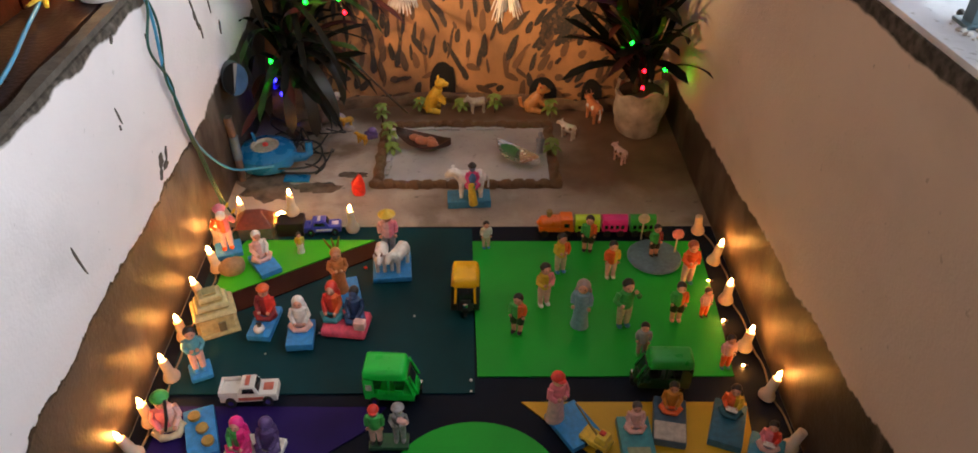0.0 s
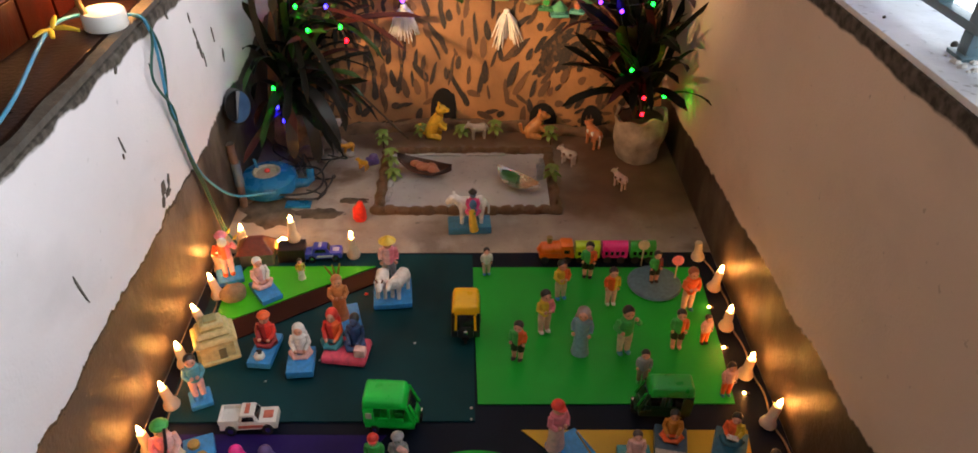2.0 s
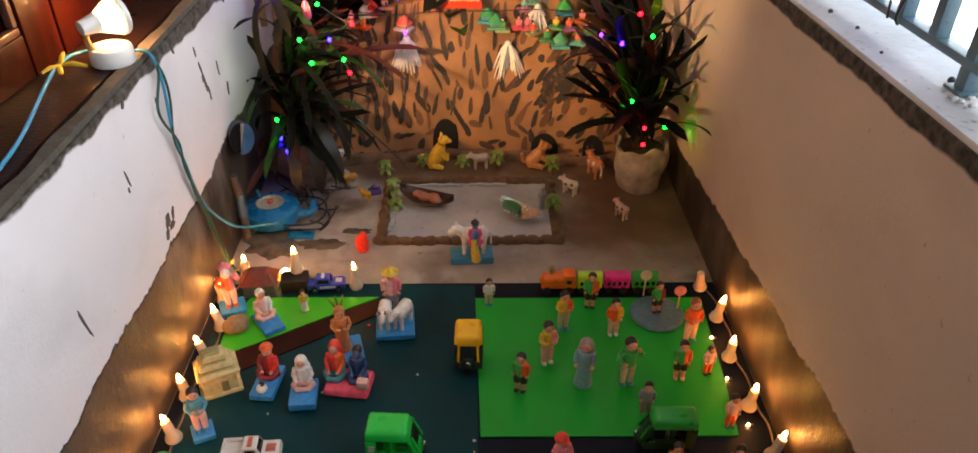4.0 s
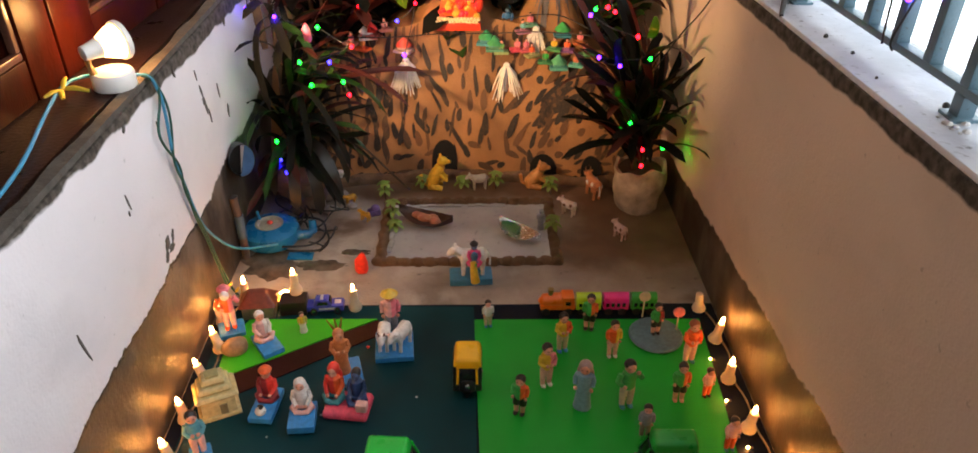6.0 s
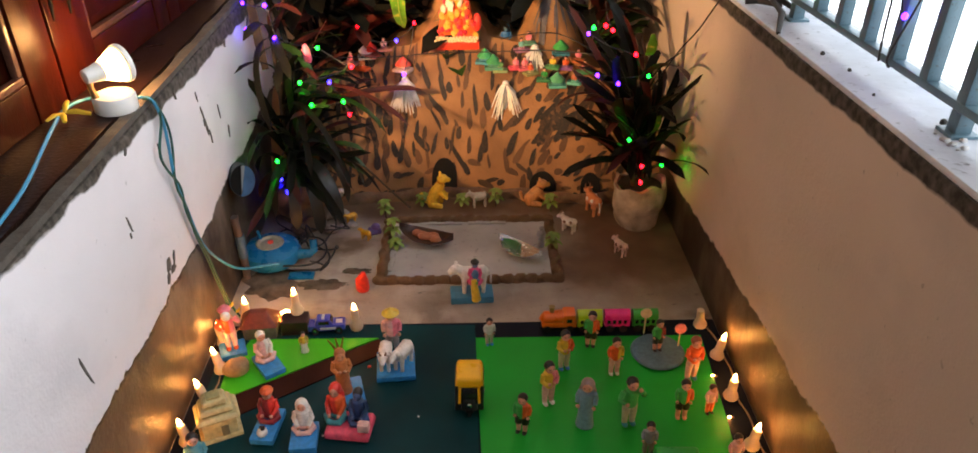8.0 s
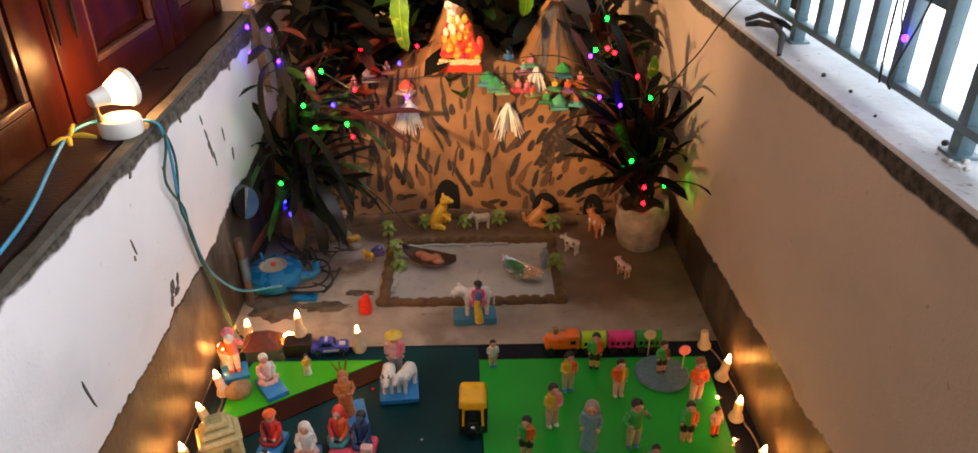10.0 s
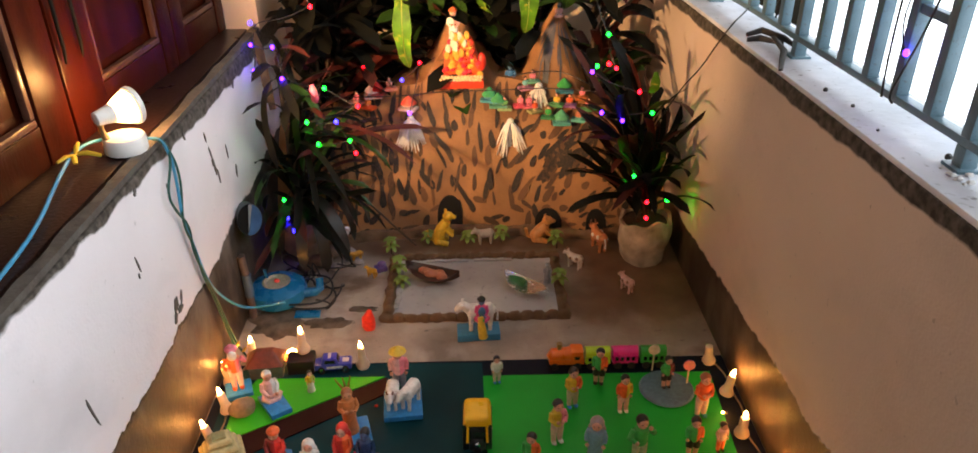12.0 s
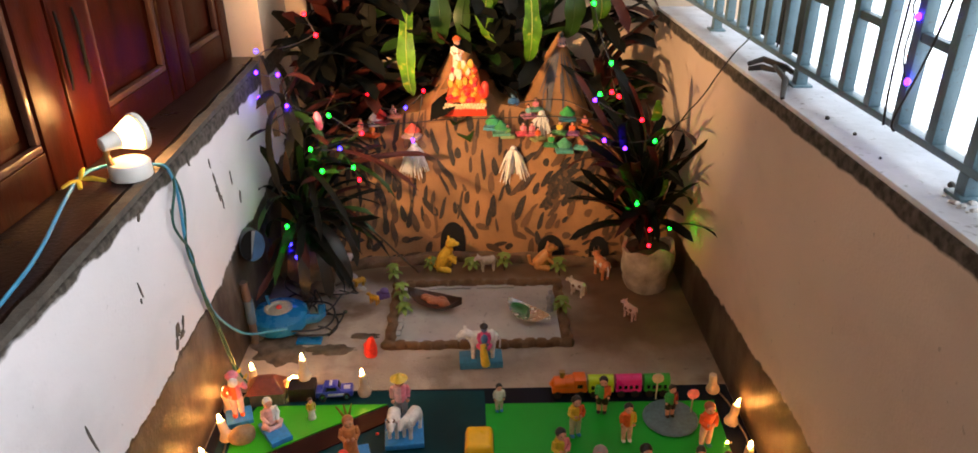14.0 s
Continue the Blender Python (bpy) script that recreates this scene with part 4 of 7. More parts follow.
def autorickshaw(x, y, rz, body, roof, label, short=1.0, seat_mat=None):
    """A three-wheeled toy taxi, its front towards +x."""
    a = thing("toy_autorickshaw", x, y, BASE_Z - 0.001, rz, label, "toy taxi", "toy autorickshaws")
    Mb, Mr = matte("taxi_body", body, 0.3, 0.08, 30, 300, 0.03, coat=0.3), matte("taxi_roof", roof, 0.3, 0.08, 30, 300, 0.03, coat=0.3)
    bm = bmesh.new()
    rbox(bm, (-0.004, 0, 0.024), (0.118, 0.066, 0.018), 0.004)
    rbox(bm, (0.052, 0, 0.032), (0.026, 0.040, 0.030), 0.008, 0, (0.6, 0.9), (-0.004, 0))
    part("chassis", bm, Mb, a)
    for s in (-1, 1):
        bm = bmesh.new()
        rbox(bm, (-0.050, 0.0315 * s, 0.049), (0.022, 0.004, 0.036), 0.0015)
        rbox(bm, (0.000, 0.0315 * s, 0.037), (0.058, 0.004, 0.012), 0.0015)
        rbox(bm, (-0.004, 0.0315 * s, 0.054), (0.006, 0.004, 0.030), 0.001)
        tube(bm, [(0.054, 0.029 * s, 0.032), (0.036, 0.029 * s, 0.072)], 0.0035, 0, 8)
        part("side_panel", bm, Mb, a)
    bm = bmesh.new()
    rbox(bm, (-0.062, 0, 0.047), (0.005, 0.064, 0.042), 0.002)
    part("rear_panel", bm, Mb, a)
    bm = bmesh.new()
    rbox(bm, (-0.013, 0, 0.077), (0.106, 0.068, 0.024), 0.010, 0, (0.90, 0.84), (-0.003, 0), 3)
    part("roof", bm, Mr, a)
    bm = bmesh.new()
    rbox(bm, (0.056, 0, 0.054), (0.003, 0.048, 0.032), 0.001, 0, (1, 0.92), (-0.016, 0))
    part("windscreen", bm, M_glass, a, "dark windscreen")
    for s in (-1, 1):
        bm = bmesh.new()
        tube(bm, [(0.0585, 0.0225 * s, 0.038), (0.0425, 0.021 * s, 0.071)], 0.0028, 0, 8)
        part("windscreen_bar", bm, Mr, a)
    for xx, hh in ((-0.038, 0.03), (0.018, 0.022)):
        bm = bmesh.new()
        rbox(bm, (xx, 0, 0.042), (0.022, 0.048, 0.014), 0.003)
        rbox(bm, (xx - 0.010, 0, 0.050 + hh / 4), (0.006, 0.046, hh), 0.002)
        part("seat", bm, seat_mat or M_black, a, "moulded plastic seat")
    bm = bmesh.new()
    ball(bm, (0.067, 0, 0.036), (0.005, 0.0065, 0.0065), 0, 12, 8)
    part("headlight", bm, M_chrome, a, "chrome headlight")
    bm = bmesh.new()
    rbox(bm, (0.058, 0, 0.020), (0.022, 0.018, 0.010), 0.004)
    part("mudguard", bm, M_black, a)
    wheel(a, (0.056, 0, 0.0115), 0.0115, 0.008)
    for s in (-1, 1):
        wheel(a, (-0.040, 0.030 * s, 0.0115), 0.0115, 0.008)
    a.scale = (0.92 * short, 0.80 if short == 1 else 1.02, 1.12)
    return a


g = autorickshaw(-0.116, 1.285, -4, (0.008, 0.60, 0.06), (0.008, 0.62, 0.065), "bright green toy autorickshaw with open sides", 0.96, paint((0.006, 0.22, 0.03)))
bm = bmesh.new()
rbox(bm, (-0.050, -0.0345, 0.050), (0.014, 0.002, 0.014), 0.0005)
part("sticker", bm, paint((0.5, 0.5, 0.42)), g, "pale round sticker")
autorickshaw(0.034, 1.556, -91, (0.018, 0.018, 0.018), (0.92, 0.50, 0.01), "yellow and black toy autorickshaw", 0.80)
autorickshaw(0.448, 1.302, 178, (0.004, 0.040, 0.012), (0.011, 0.37, 0.040), "dark green toy autorickshaw at the lawn's edge")


def toy_car(x, y, rz, L, color, accent, label, pickup):
    c = thing("toy_pickup" if pickup else "toy_car", x, y, BASE_Z - 0.001, rz, label, "toy car")
    Mb = matte("car_paint", color, 0.3, 0.06, 30, 300, 0.02, coat=0.4)
    k = L / 0.13
    bm = bmesh.new()
    rbox(bm, (0, 0, 0.021 * k), (0.130 * k, 0.056 * k, 0.018 * k), 0.005 * k, 0, (0.97, 0.92))
    if pickup:
        for yy in (-0.025, 0.025):
            rbox(bm, (-0.042 * k, yy * k, 0.032 * k), (0.042 * k, 0.004 * k, 0.012 * k), 0.001)
        rbox(bm, (-0.062 * k, 0, 0.032 * k), (0.004 * k, 0.052 * k, 0.012 * k), 0.001)
    part("body", bm, Mb, c)
    bm = bmesh.new()
    cx = 0.002 * k if pickup else -0.008 * k
    rbox(bm, (cx, 0, 0.0375 * k), ((0.046 if pickup else 0.066) * k, 0.050 * k, 0.018 * k), 0.004 * k, 0, (0.68, 0.84), (-0.002 * k, 0))
    cab = part("cab", bm, Mb, c)
    w = (0.046 if pickup else 0.066) * k
    bm = bmesh.new()
    rbox(bm, (cx + w * 0.44, 0, 0.0375 * k), (0.004 * k, 0.040 * k, 0.013 * k), 0.001, 0, (1, 0.9), (-0.006 * k, 0))
    part("windscreen", bm, M_glass, cab, "dark windscreen")
    for s in (-1, 1):
        bm = bmesh.new()
        rbox(bm, (cx - 0.001, 0.0238 * k * s, 0.037 * k), (w * 0.62, 0.003 * k, 0.010 * k), 0.001, 0, (0.8, 1), (0, -0.0022 * k * s))
        part("side_window", bm, M_glass, cab, "dark side window")
        bm = bmesh.new()
        rbox(bm, (0.006 * k, 0.0278 * k * s, 0.021 * k), (0.055 * k, 0.0014, 0.007 * k), 0.0003)
        part("stripe", bm, paint(accent), c, "coloured side stripe")
    bm = bmesh.new()
    rbox(bm, (0.043 * k, 0, 0.0302 * k), (0.022 * k, 0.024 * k, 0.0012), 0.0003)
    part("bonnet_decal", bm, paint(accent), c, "coloured bonnet decal")
    bm = bmesh.new()
    rbox(bm, (cx - 0.002, 0, 0.047 * k), (0.010 * k, 0.030 * k, 0.003 * k), 0.001)
    part("roof_decal", bm, paint(accent), c)
    for xx in (-0.040, 0.042):
        for s in (-1, 1):
            wheel(c, (xx * k, 0.025 * k * s, 0.0125 * k), 0.0125 * k, 0.009 * k)
    c.scale = (0.9, 0.82, 1.15)
    return c


toy_car(-0.412, 1.277, 3, 0.132, (0.74, 0.70, 0.66), (0.50, 0.12, 0.08), "white toy pickup with red decals", True)
toy_car(-0.345, 1.838, 4, 0.110, (0.04, 0.05, 0.42), (0.5, 0.5, 0.6), "blue toy racing car with pale stripes", False)

# toy crane truck
cr = thing("toy_crane", 0.292, 1.150, BASE_Z, -40, "small yellow toy crane truck with red cab light", "toy truck")
bm = bmesh.new()
rbox(bm, (0, 0, 0.018), (0.062, 0.034, 0.014), 0.003)
part("body", bm, paint((0.80, 0.52, 0.05)), cr)
bm = bmesh.new()
rbox(bm, (0.014, 0, 0.034), (0.026, 0.030, 0.020), 0.004, 0, (0.85, 0.85))
part("cab", bm, paint((0.80, 0.54, 0.06)), cr)
bm = bmesh.new()
rbox(bm, (0.012, 0, 0.0465), (0.012, 0.010, 0.006), 0.002)
part("beacon", bm, paint(RED), cr, "red beacon")
bm = bmesh.new()
tube(bm, [(0.002, 0, 0.03), (-0.055, 0.0, 0.085)], [0.0025, 0.0015], 0, 6)
part("boom", bm, paint((0.30, 0.2, 0.05)), cr)
for xx in (-0.018, 0.02):
    for s in (-1, 1):
        wheel(cr, (xx, 0.017 * s, 0.009), 0.009, 0.006)

# toy train
tr = thing("toy_train", 0.225, 1.832, BASE_Z - 0.004, 0, "plastic toy train with orange engine and three coaches", "toy train")
for i, (col, nm) in enumerate((((0.92, 0.17, 0.012), "locomotive"), ((0.50, 0.72, 0.02), "coach"), ((0.84, 0.02, 0.26), "coach"), ((0.03, 0.36, 0.035), "coach"))):
    L = (0.098, 0.072, 0.074, 0.074)[i]
    x0 = (0.0, 0.096, 0.168, 0.243)[i]
    Mc = matte("train_plastic", col, 0.3, 0.08, 30, 300, 0.03, coat=0.3)
    bm = bmesh.new()
    if i == 0:
        rbox(bm, (x0 + 0.050, 0, 0.024), (L - 0.004, 0.036, 0.016), 0.004)
        tube(bm, [(x0 + 0.004, 0, 0.030), (x0 + 0.012, 0, 0.038), (x0 + 0.06, 0, 0.042)], [0.010, 0.018, 0.019], 0, 14)
        rbox(bm, (x0 + 0.076, 0, 0.042), (0.034, 0.040, 0.034), 0.005)
    else:
        rbox(bm, (x0 + L / 2, 0, 0.030), (L - 0.005, 0.038, 0.026), 0.003)
        tube(bm, [(x0 + 0.003, 0, 0.042), (x0 + L - 0.003, 0, 0.042)], 0.0185, 0, 16, 0.9)
    car = part(nm, bm, Mc, tr, ("orange engine", "lime coach", "magenta coach", "green coach")[i])
    for s in (-1, 1):
        for k in range(1 if i == 0 else 4):
            bm = bmesh.new()
            rbox(bm, (x0 + (0.076 if i == 0 else 0.014 + 0.0145 * k), 0.0195 * s, 0.040 if i == 0 else 0.034), (0.014 if i == 0 else 0.008, 0.003, 0.011), 0.001)
            part("window", bm, M_glass, car)
        for xx in (0.018, L - 0.020):
            bm = bmesh.new()
            disc(bm, (x0 + xx, 0.017 * s, 0.011), 0.011, 0.006, "y", 0, 16)
            part("wheel", bm, M_rubber, car)
    if i == 0:
        bm = bmesh.new()
        disc(bm, (x0 + 0.030, 0, 0.066), 0.006, 0.018, "z", 0, 12, 0.008)
        part("chimney", bm, paint((0.30, 0.2, 0.06)), car)

# brown model hut and dark box behind the triangle
hut = thing("model_hut", -0.520, 1.835, 0.004, 5, "small dark model hut with a red-brown roof", "model house")
bm = bmesh.new()
rbox(bm, (0, 0, 0.022), (0.085, 0.06, 0.044), 0.004)
part("wall", bm, paint((0.10, 0.11, 0.09)), hut)
bm = bmesh.new()
rbox(bm, (0, 0, 0.060), (0.100, 0.076, 0.034), 0.004, 0, (0.45, 0.25))
part("roof", bm, paint((0.14, 0.035, 0.022)), hut, "red-brown hipped roof")
bm = bmesh.new()
rbox(bm, (0.005, -0.031, 0.018), (0.018, 0.003, 0.032), 0.001)
part("door", bm, paint((0.03, 0.04, 0.04)), hut)
bm = bmesh.new()
rbox(bm, (0, 0, 0.022), (0.070, 0.05, 0.044), 0.003)
ob = part("card_box", bm, paint((0.025, 0.012, 0.010)))
ob.matrix_basis = pose(-0.430, 1.845, 0.004, 0, 0, 3)
tagged(ob, "dark maroon card box under a candle", "box")

# scraps on the sheets
for x, y, r, col, label in ((-0.086, 1.515, 0.0032, WHITE, "tiny white paper speck on the teal sheet"), (0.046, 1.318, 0.0038, WHITE, "tiny white paper speck at the lawn corner"), (0.046, 1.288, 0.003, WHITE, "tiny white paper speck at the lawn corner"),
                            (-0.218, 1.688, 0.005, RED, "tiny red bead on the teal sheet"), (-0.30, 1.462, 0.003, WHITE, "tiny white paper speck on the teal sheet"), (-0.41, 1.40, 0.0025, WHITE, "tiny white paper speck on the teal sheet"), (0.45, 1.375, 0.003, WHITE, "tiny white paper speck on the lawn")):
    C, bm = Colours(), bmesh.new()
    ball(bm, (0, 0, r * 0.6), (r, r * 0.9, r * 0.6), C(col), 8, 6)
    put_doll("paper_speck" if col == WHITE else "bead", bm, C, x, y, 0, label, "", "scrap", 0.0078)


# ---- electric candles along the walls ----
def candle(x, y, lean_x, lean_y, lit, h=0.060, z=0.004):
    c = thing("electric_candle", x, y, z, 0, "cream plastic electric candle, " + ("lit" if lit else "unlit"), "candle light", "candles along the walls")
    bm = bmesh.new()
    top = Vector((lean_x, lean_y, 1)).normalized() * h
    pts = [top * 0.0, top * 0.05, top * 0.16, top * 0.30, top * 0.42, top * 0.75, top * 0.96, top]
    tube(bm, pts, [0.010, 0.0160, 0.0185, 0.0160, 0.0112, 0.0104, 0.0098, 0.0045], 0, 14)
    part("body", bm, M_candle, c)
    if lit:
        bm = bmesh.new()
        up = top.normalized()
        tube(bm, [top + up * 0.0005, top + up * 0.005, top + up * 0.010, top + up * 0.018], [0.0030, 0.0047, 0.0044, 0.0012], 0, 10)
        part("flame", bm, M_flame, c, "glowing flame bulb")
    return c


CL = ((-0.572, 1.893, 0.0, 0, 1), (-0.606, 1.790, -0.15, 0, 1), (-0.585, 1.684, -0.22, 0.1, 1), (-0.588, 1.572, -0.30, 0.1, 1), (-0.600, 1.452, -0.12, 0, 1),
      (-0.592, 1.332, -0.20, 0.05, 1), (-0.600, 1.215, -0.15, 0.05, 1), (-0.600, 1.135, -0.45, 0.1, 1))
CR = ((0.660, 1.830, -0.1, 0, 0), (0.667, 1.703, 0.22, 0.1, 1), (0.662, 1.560, 0.02, 0, 1), (0.662, 1.405, 0.10, 0, 1), (0.668, 1.265, 0.30, 0.15, 1), (0.672, 1.135, 0.4, 0.1, 0))
for x, y, a, b, lit in CL + CR:
    candle(x, y, a, b, lit)
candle(-0.425, 1.862, -0.02, 0, 1, 0.066, 0.048)
candle(-0.268, 1.845, -0.03, 0, 1, 0.070, 0.004)
for pts, mt in (([(x - 0.006, y, 0.007) for x, y, *_ in CL], M_pale_cable), ([(x + 0.012 + 0.008 * (i % 2), y, 0.007) for i, (x, y, *_) in enumerate(CR)], M_pale_cable)):
    fine = []
    for (p, q) in zip(pts, pts[1:]):
        fine += [p, tuple((Vector(p) * 0.6 + Vector(q) * 0.4) + Vector((0.012, 0, 0.004)))]
    tagged(cable("candle_wire", fine + [pts[-1]], 0.0022, mt), "thin pale wire joining the electric candles", "wire")

# small bulbs on the right-hand wire
for x, y in ((0.640, 1.635), (0.640, 1.495), (0.648, 1.355)):
    fb = thing("fairy_bulb", x, y, 0.004, 0, "tiny warm fairy bulb lying beside the candles", "bulb", "tiny warm bulbs")
    bm = bmesh.new()
    ball(bm, (0, 0, 0.004), (0.0028, 0.0028, 0.003), 0, 8, 6)
    part("glass", bm, M_flame, fb)
    bm = bmesh.new()
    disc(bm, (0.007, 0, 0.003), 0.003, 0.008, "x", 0, 8)
    part("socket", bm, M_pale_cable, fb)

# a flickering oil lamp behind the box
dl = thing("oil_lamp", -0.462, 1.882, 0.003, 0, "small burning clay oil lamp beside the box", "oil lamp")
bm = bmesh.new()
lathe(bm, [(0.012, 0), (0.024, 0.010), (0.027, 0.018), (0.022, 0.016), (0.010, 0.008)], seg=18)
part("bowl", bm, paint((0.35, 0.14, 0.06)), dl)
bm = bmesh.new()
tube(bm, [(-0.012, 0, 0.030), (0, 0, 0.036), (0.012, 0, 0.032)], [0.003, 0.006, 0.003], 0, 8)
part("flame", bm, M_flame, dl)

# ---- pond, boats, animals ----
pond = thing("model_pond", 0.036, 2.225, 0, 0, "shallow model pond edged with brown clay lumps", "pond")
bm = bmesh.new()
plate(bm, [(-0.245, -0.155), (0.245, -0.155), (0.250, 0.165), (-0.245, 0.165)], 0.0005, 0.0045)
part("water_sheet", bm, M_water, pond, "grey plastic water sheet")
bm = bmesh.new()
random.seed(20)
for a, b, c, d in ((-0.275, -0.166, 0.275, -0.166), (-0.268, 0.172, 0.275, 0.172), (-0.260, -0.166, -0.260, 0.172), (0.264, -0.166, 0.264, 0.172)):
    pts = [(a + (c - a) * k / 24 + 0.003 * math.sin(5 * k), b + (d - b) * k / 24 + 0.003 * math.cos(4 * k), 0.003) for k in range(25)]
    tube(bm, pts, [0.0155 + 0.003 * random.random() for _ in pts], 0, 8, 0.62)
part("mud_ridge", bm, M_stone, pond, "brown mud pressed under the lumps")
for x, y, L in ((-0.09, 0.150, 0.11), (0.06, 0.152, 0.10), (-0.238, -0.06, 0.09), (-0.236, 0.05, 0.08)):
    bm = bmesh.new()
    along = abs(x) < 0.2
    for k in range(5):
        q = (k / 4 - 0.5) * L
        rbox(bm, (x + (q if along else 0.003 * k % 0.007), y + (0 if along else q), 0.0075 + 0.002 * (k % 2)), (L / 4 if along else 0.014, 0.014 if along else L / 4, 0.005), 0.0015)
    part("sheet_edge", bm, M_water, pond, "crumpled pale edge of the plastic sheet")
random.seed(21)
bm0 = bmesh.new()
ball(bm0, (0, 0, 0), 1.0, 0, 10, 7)
for v in bm0.verts:
    v.co *= 1 + 0.22 * noise.noise(v.co * 1.7)
proto = part("clay_lump", bm0, M_stone, pond)
spots = [(-0.262 + 0.0375 * i, -0.165) for i in range(15)] + [(-0.255 + 0.037 * i, 0.172) for i in range(15)]
spots += [(-0.258, -0.13 + 0.043 * i) for i in range(7)] + [(0.262, -0.13 + 0.043 * i) for i in range(7)]
for i, (a, b) in enumerate(spots):
    ob = proto
    if i:
        ob = proto.copy()
        scene.collection.objects.link(ob)
    side = i >= 30
    ob.location = (a + random.uniform(-0.003, 0.003), b + random.uniform(-0.004, 0.004), 0.009)
    ob.scale = ((0.014 if side else 0.021), (0.025 if side else 0.015), random.uniform(0.013, 0.018))
    ob.rotation_euler = (0, 0, random.uniform(-0.25, 0.25))


def boat(x, y, rz, L, mats, label, load):
    b = thing("toy_boat", x, y, 0.0048, rz, label, "toy boat", "boats on the pond")
    bm = bmesh.new()
    n = 14
    rows = []
    for i in range(n + 1):
        u = -1 + 2 * i / n
        w = 0.23 * L * (1 - abs(u) ** 2.4) + 0.002
        lift = 0.16 * L * abs(u) ** 2.6
        rows.append([(u * L / 2, w, 0.13 * L + lift), (u * L / 2, w * 0.55, 0.01 + lift * 0.7), (u * L / 2, -w * 0.55, 0.01 + lift * 0.7), (u * L / 2, -w, 0.13 * L + lift),
                     (u * L / 2, -w * 0.88, 0.13 * L + lift), (u * L / 2, -w * 0.45, 0.018 + lift * 0.72), (u * L / 2, w * 0.45, 0.018 + lift * 0.72), (u * L / 2, w * 0.88, 0.13 * L + lift)])
    vs = [[bm.verts.new(p) for p in r] for r in rows]
    for r0, r1 in zip(vs, vs[1:]):
        for k in range(8):
            bm.faces.new((r0[k], r1[k], r1[(k + 1) % 8], r0[(k + 1) % 8]))
    part("hull", bm, mats[0], b)
    bm = bmesh.new()
    if load == "heap":
        for k in range(9):
            ball(bm, (random.uniform(-0.2, 0.22) * L, random.uniform(-0.06, 0.06) * L, 0.12 * L), (0.11 * L, 0.08 * L, 0.07 * L), 0, 8, 6)
    else:
        tube(bm, [(-0.40 * L, 0, 0.16 * L), (-0.28 * L, 0, 0.13 * L), (-0.1 * L, 0, 0.12 * L), (-0.02 * L, 0, 0.10 * L)], [0.05 * L, 0.13 * L, 0.16 * L, 0.15 * L], 0, 12, 0.4)
    part(load, bm, mats[1], b)
    return b


boat(-0.098, 2.268, -22, 0.185, (matte("dark_wood_hull", (0.05, 0.022, 0.014), 0.5, 0.3), paint((0.42, 0.16, 0.09))), "dark wooden toy boat with terracotta load", "heap")
boat(0.192, 2.190, -42, 0.165, (M_foil, matte("green_foil", (0.015, 0.14, 0.035), 0.35, 0.2)), "silver foil toy boat with green canopy", "canopy")

C, bm = Colours(), bmesh.new()
standing(bm, C, 0.085, GREY, None, GREY, hair=GREY, skin=GREY, robe=True)
put_doll("clay_doll", bm, C, 0.262, 2.235, 0, "small grey clay figure at the pond", z=0.0048)


def animal(name, x, y, rz, L, col, label, horns=False, sp=None, z=0.0):
    C, bm = Colours(), bmesh.new()
    quadruped(bm, C, L, col, horns=horns, spots=sp)
    put_doll(name, bm, C, x, y, rz, label, "toy animals on the shore", "toy animal", z)


animal("toy_cow", 0.362, 2.330, -40, 0.074, (0.66, 0.58, 0.52), "small brown and white toy cow", True, BROWN)
animal("toy_cow", 0.506, 2.190, -60, 0.070, (0.66, 0.44, 0.38), "small pinkish toy calf", False, BROWN)
animal("toy_sheep", 0.075, 2.500, 10, 0.078, (0.42, 0.38, 0.35), "small grey toy sheep before the mountain")
animal("toy_deer", 0.457, 2.445, -70, 0.100, (0.60, 0.22, 0.09), "orange-brown toy deer near the pot", True, WHITE)
animal("toy_hen", -0.352, 2.405, 30, 0.050, (0.62, 0.32, 0.03), "small yellow-orange toy bird")
animal("toy_hen", -0.292, 2.300, -30, 0.048, (0.66, 0.34, 0.02), "small orange toy bird on the shore")
animal("toy_goat", -0.398, 2.560, 60, 0.07, (0.62, 0.52, 0.50), "small white toy goat by the mountain foot")

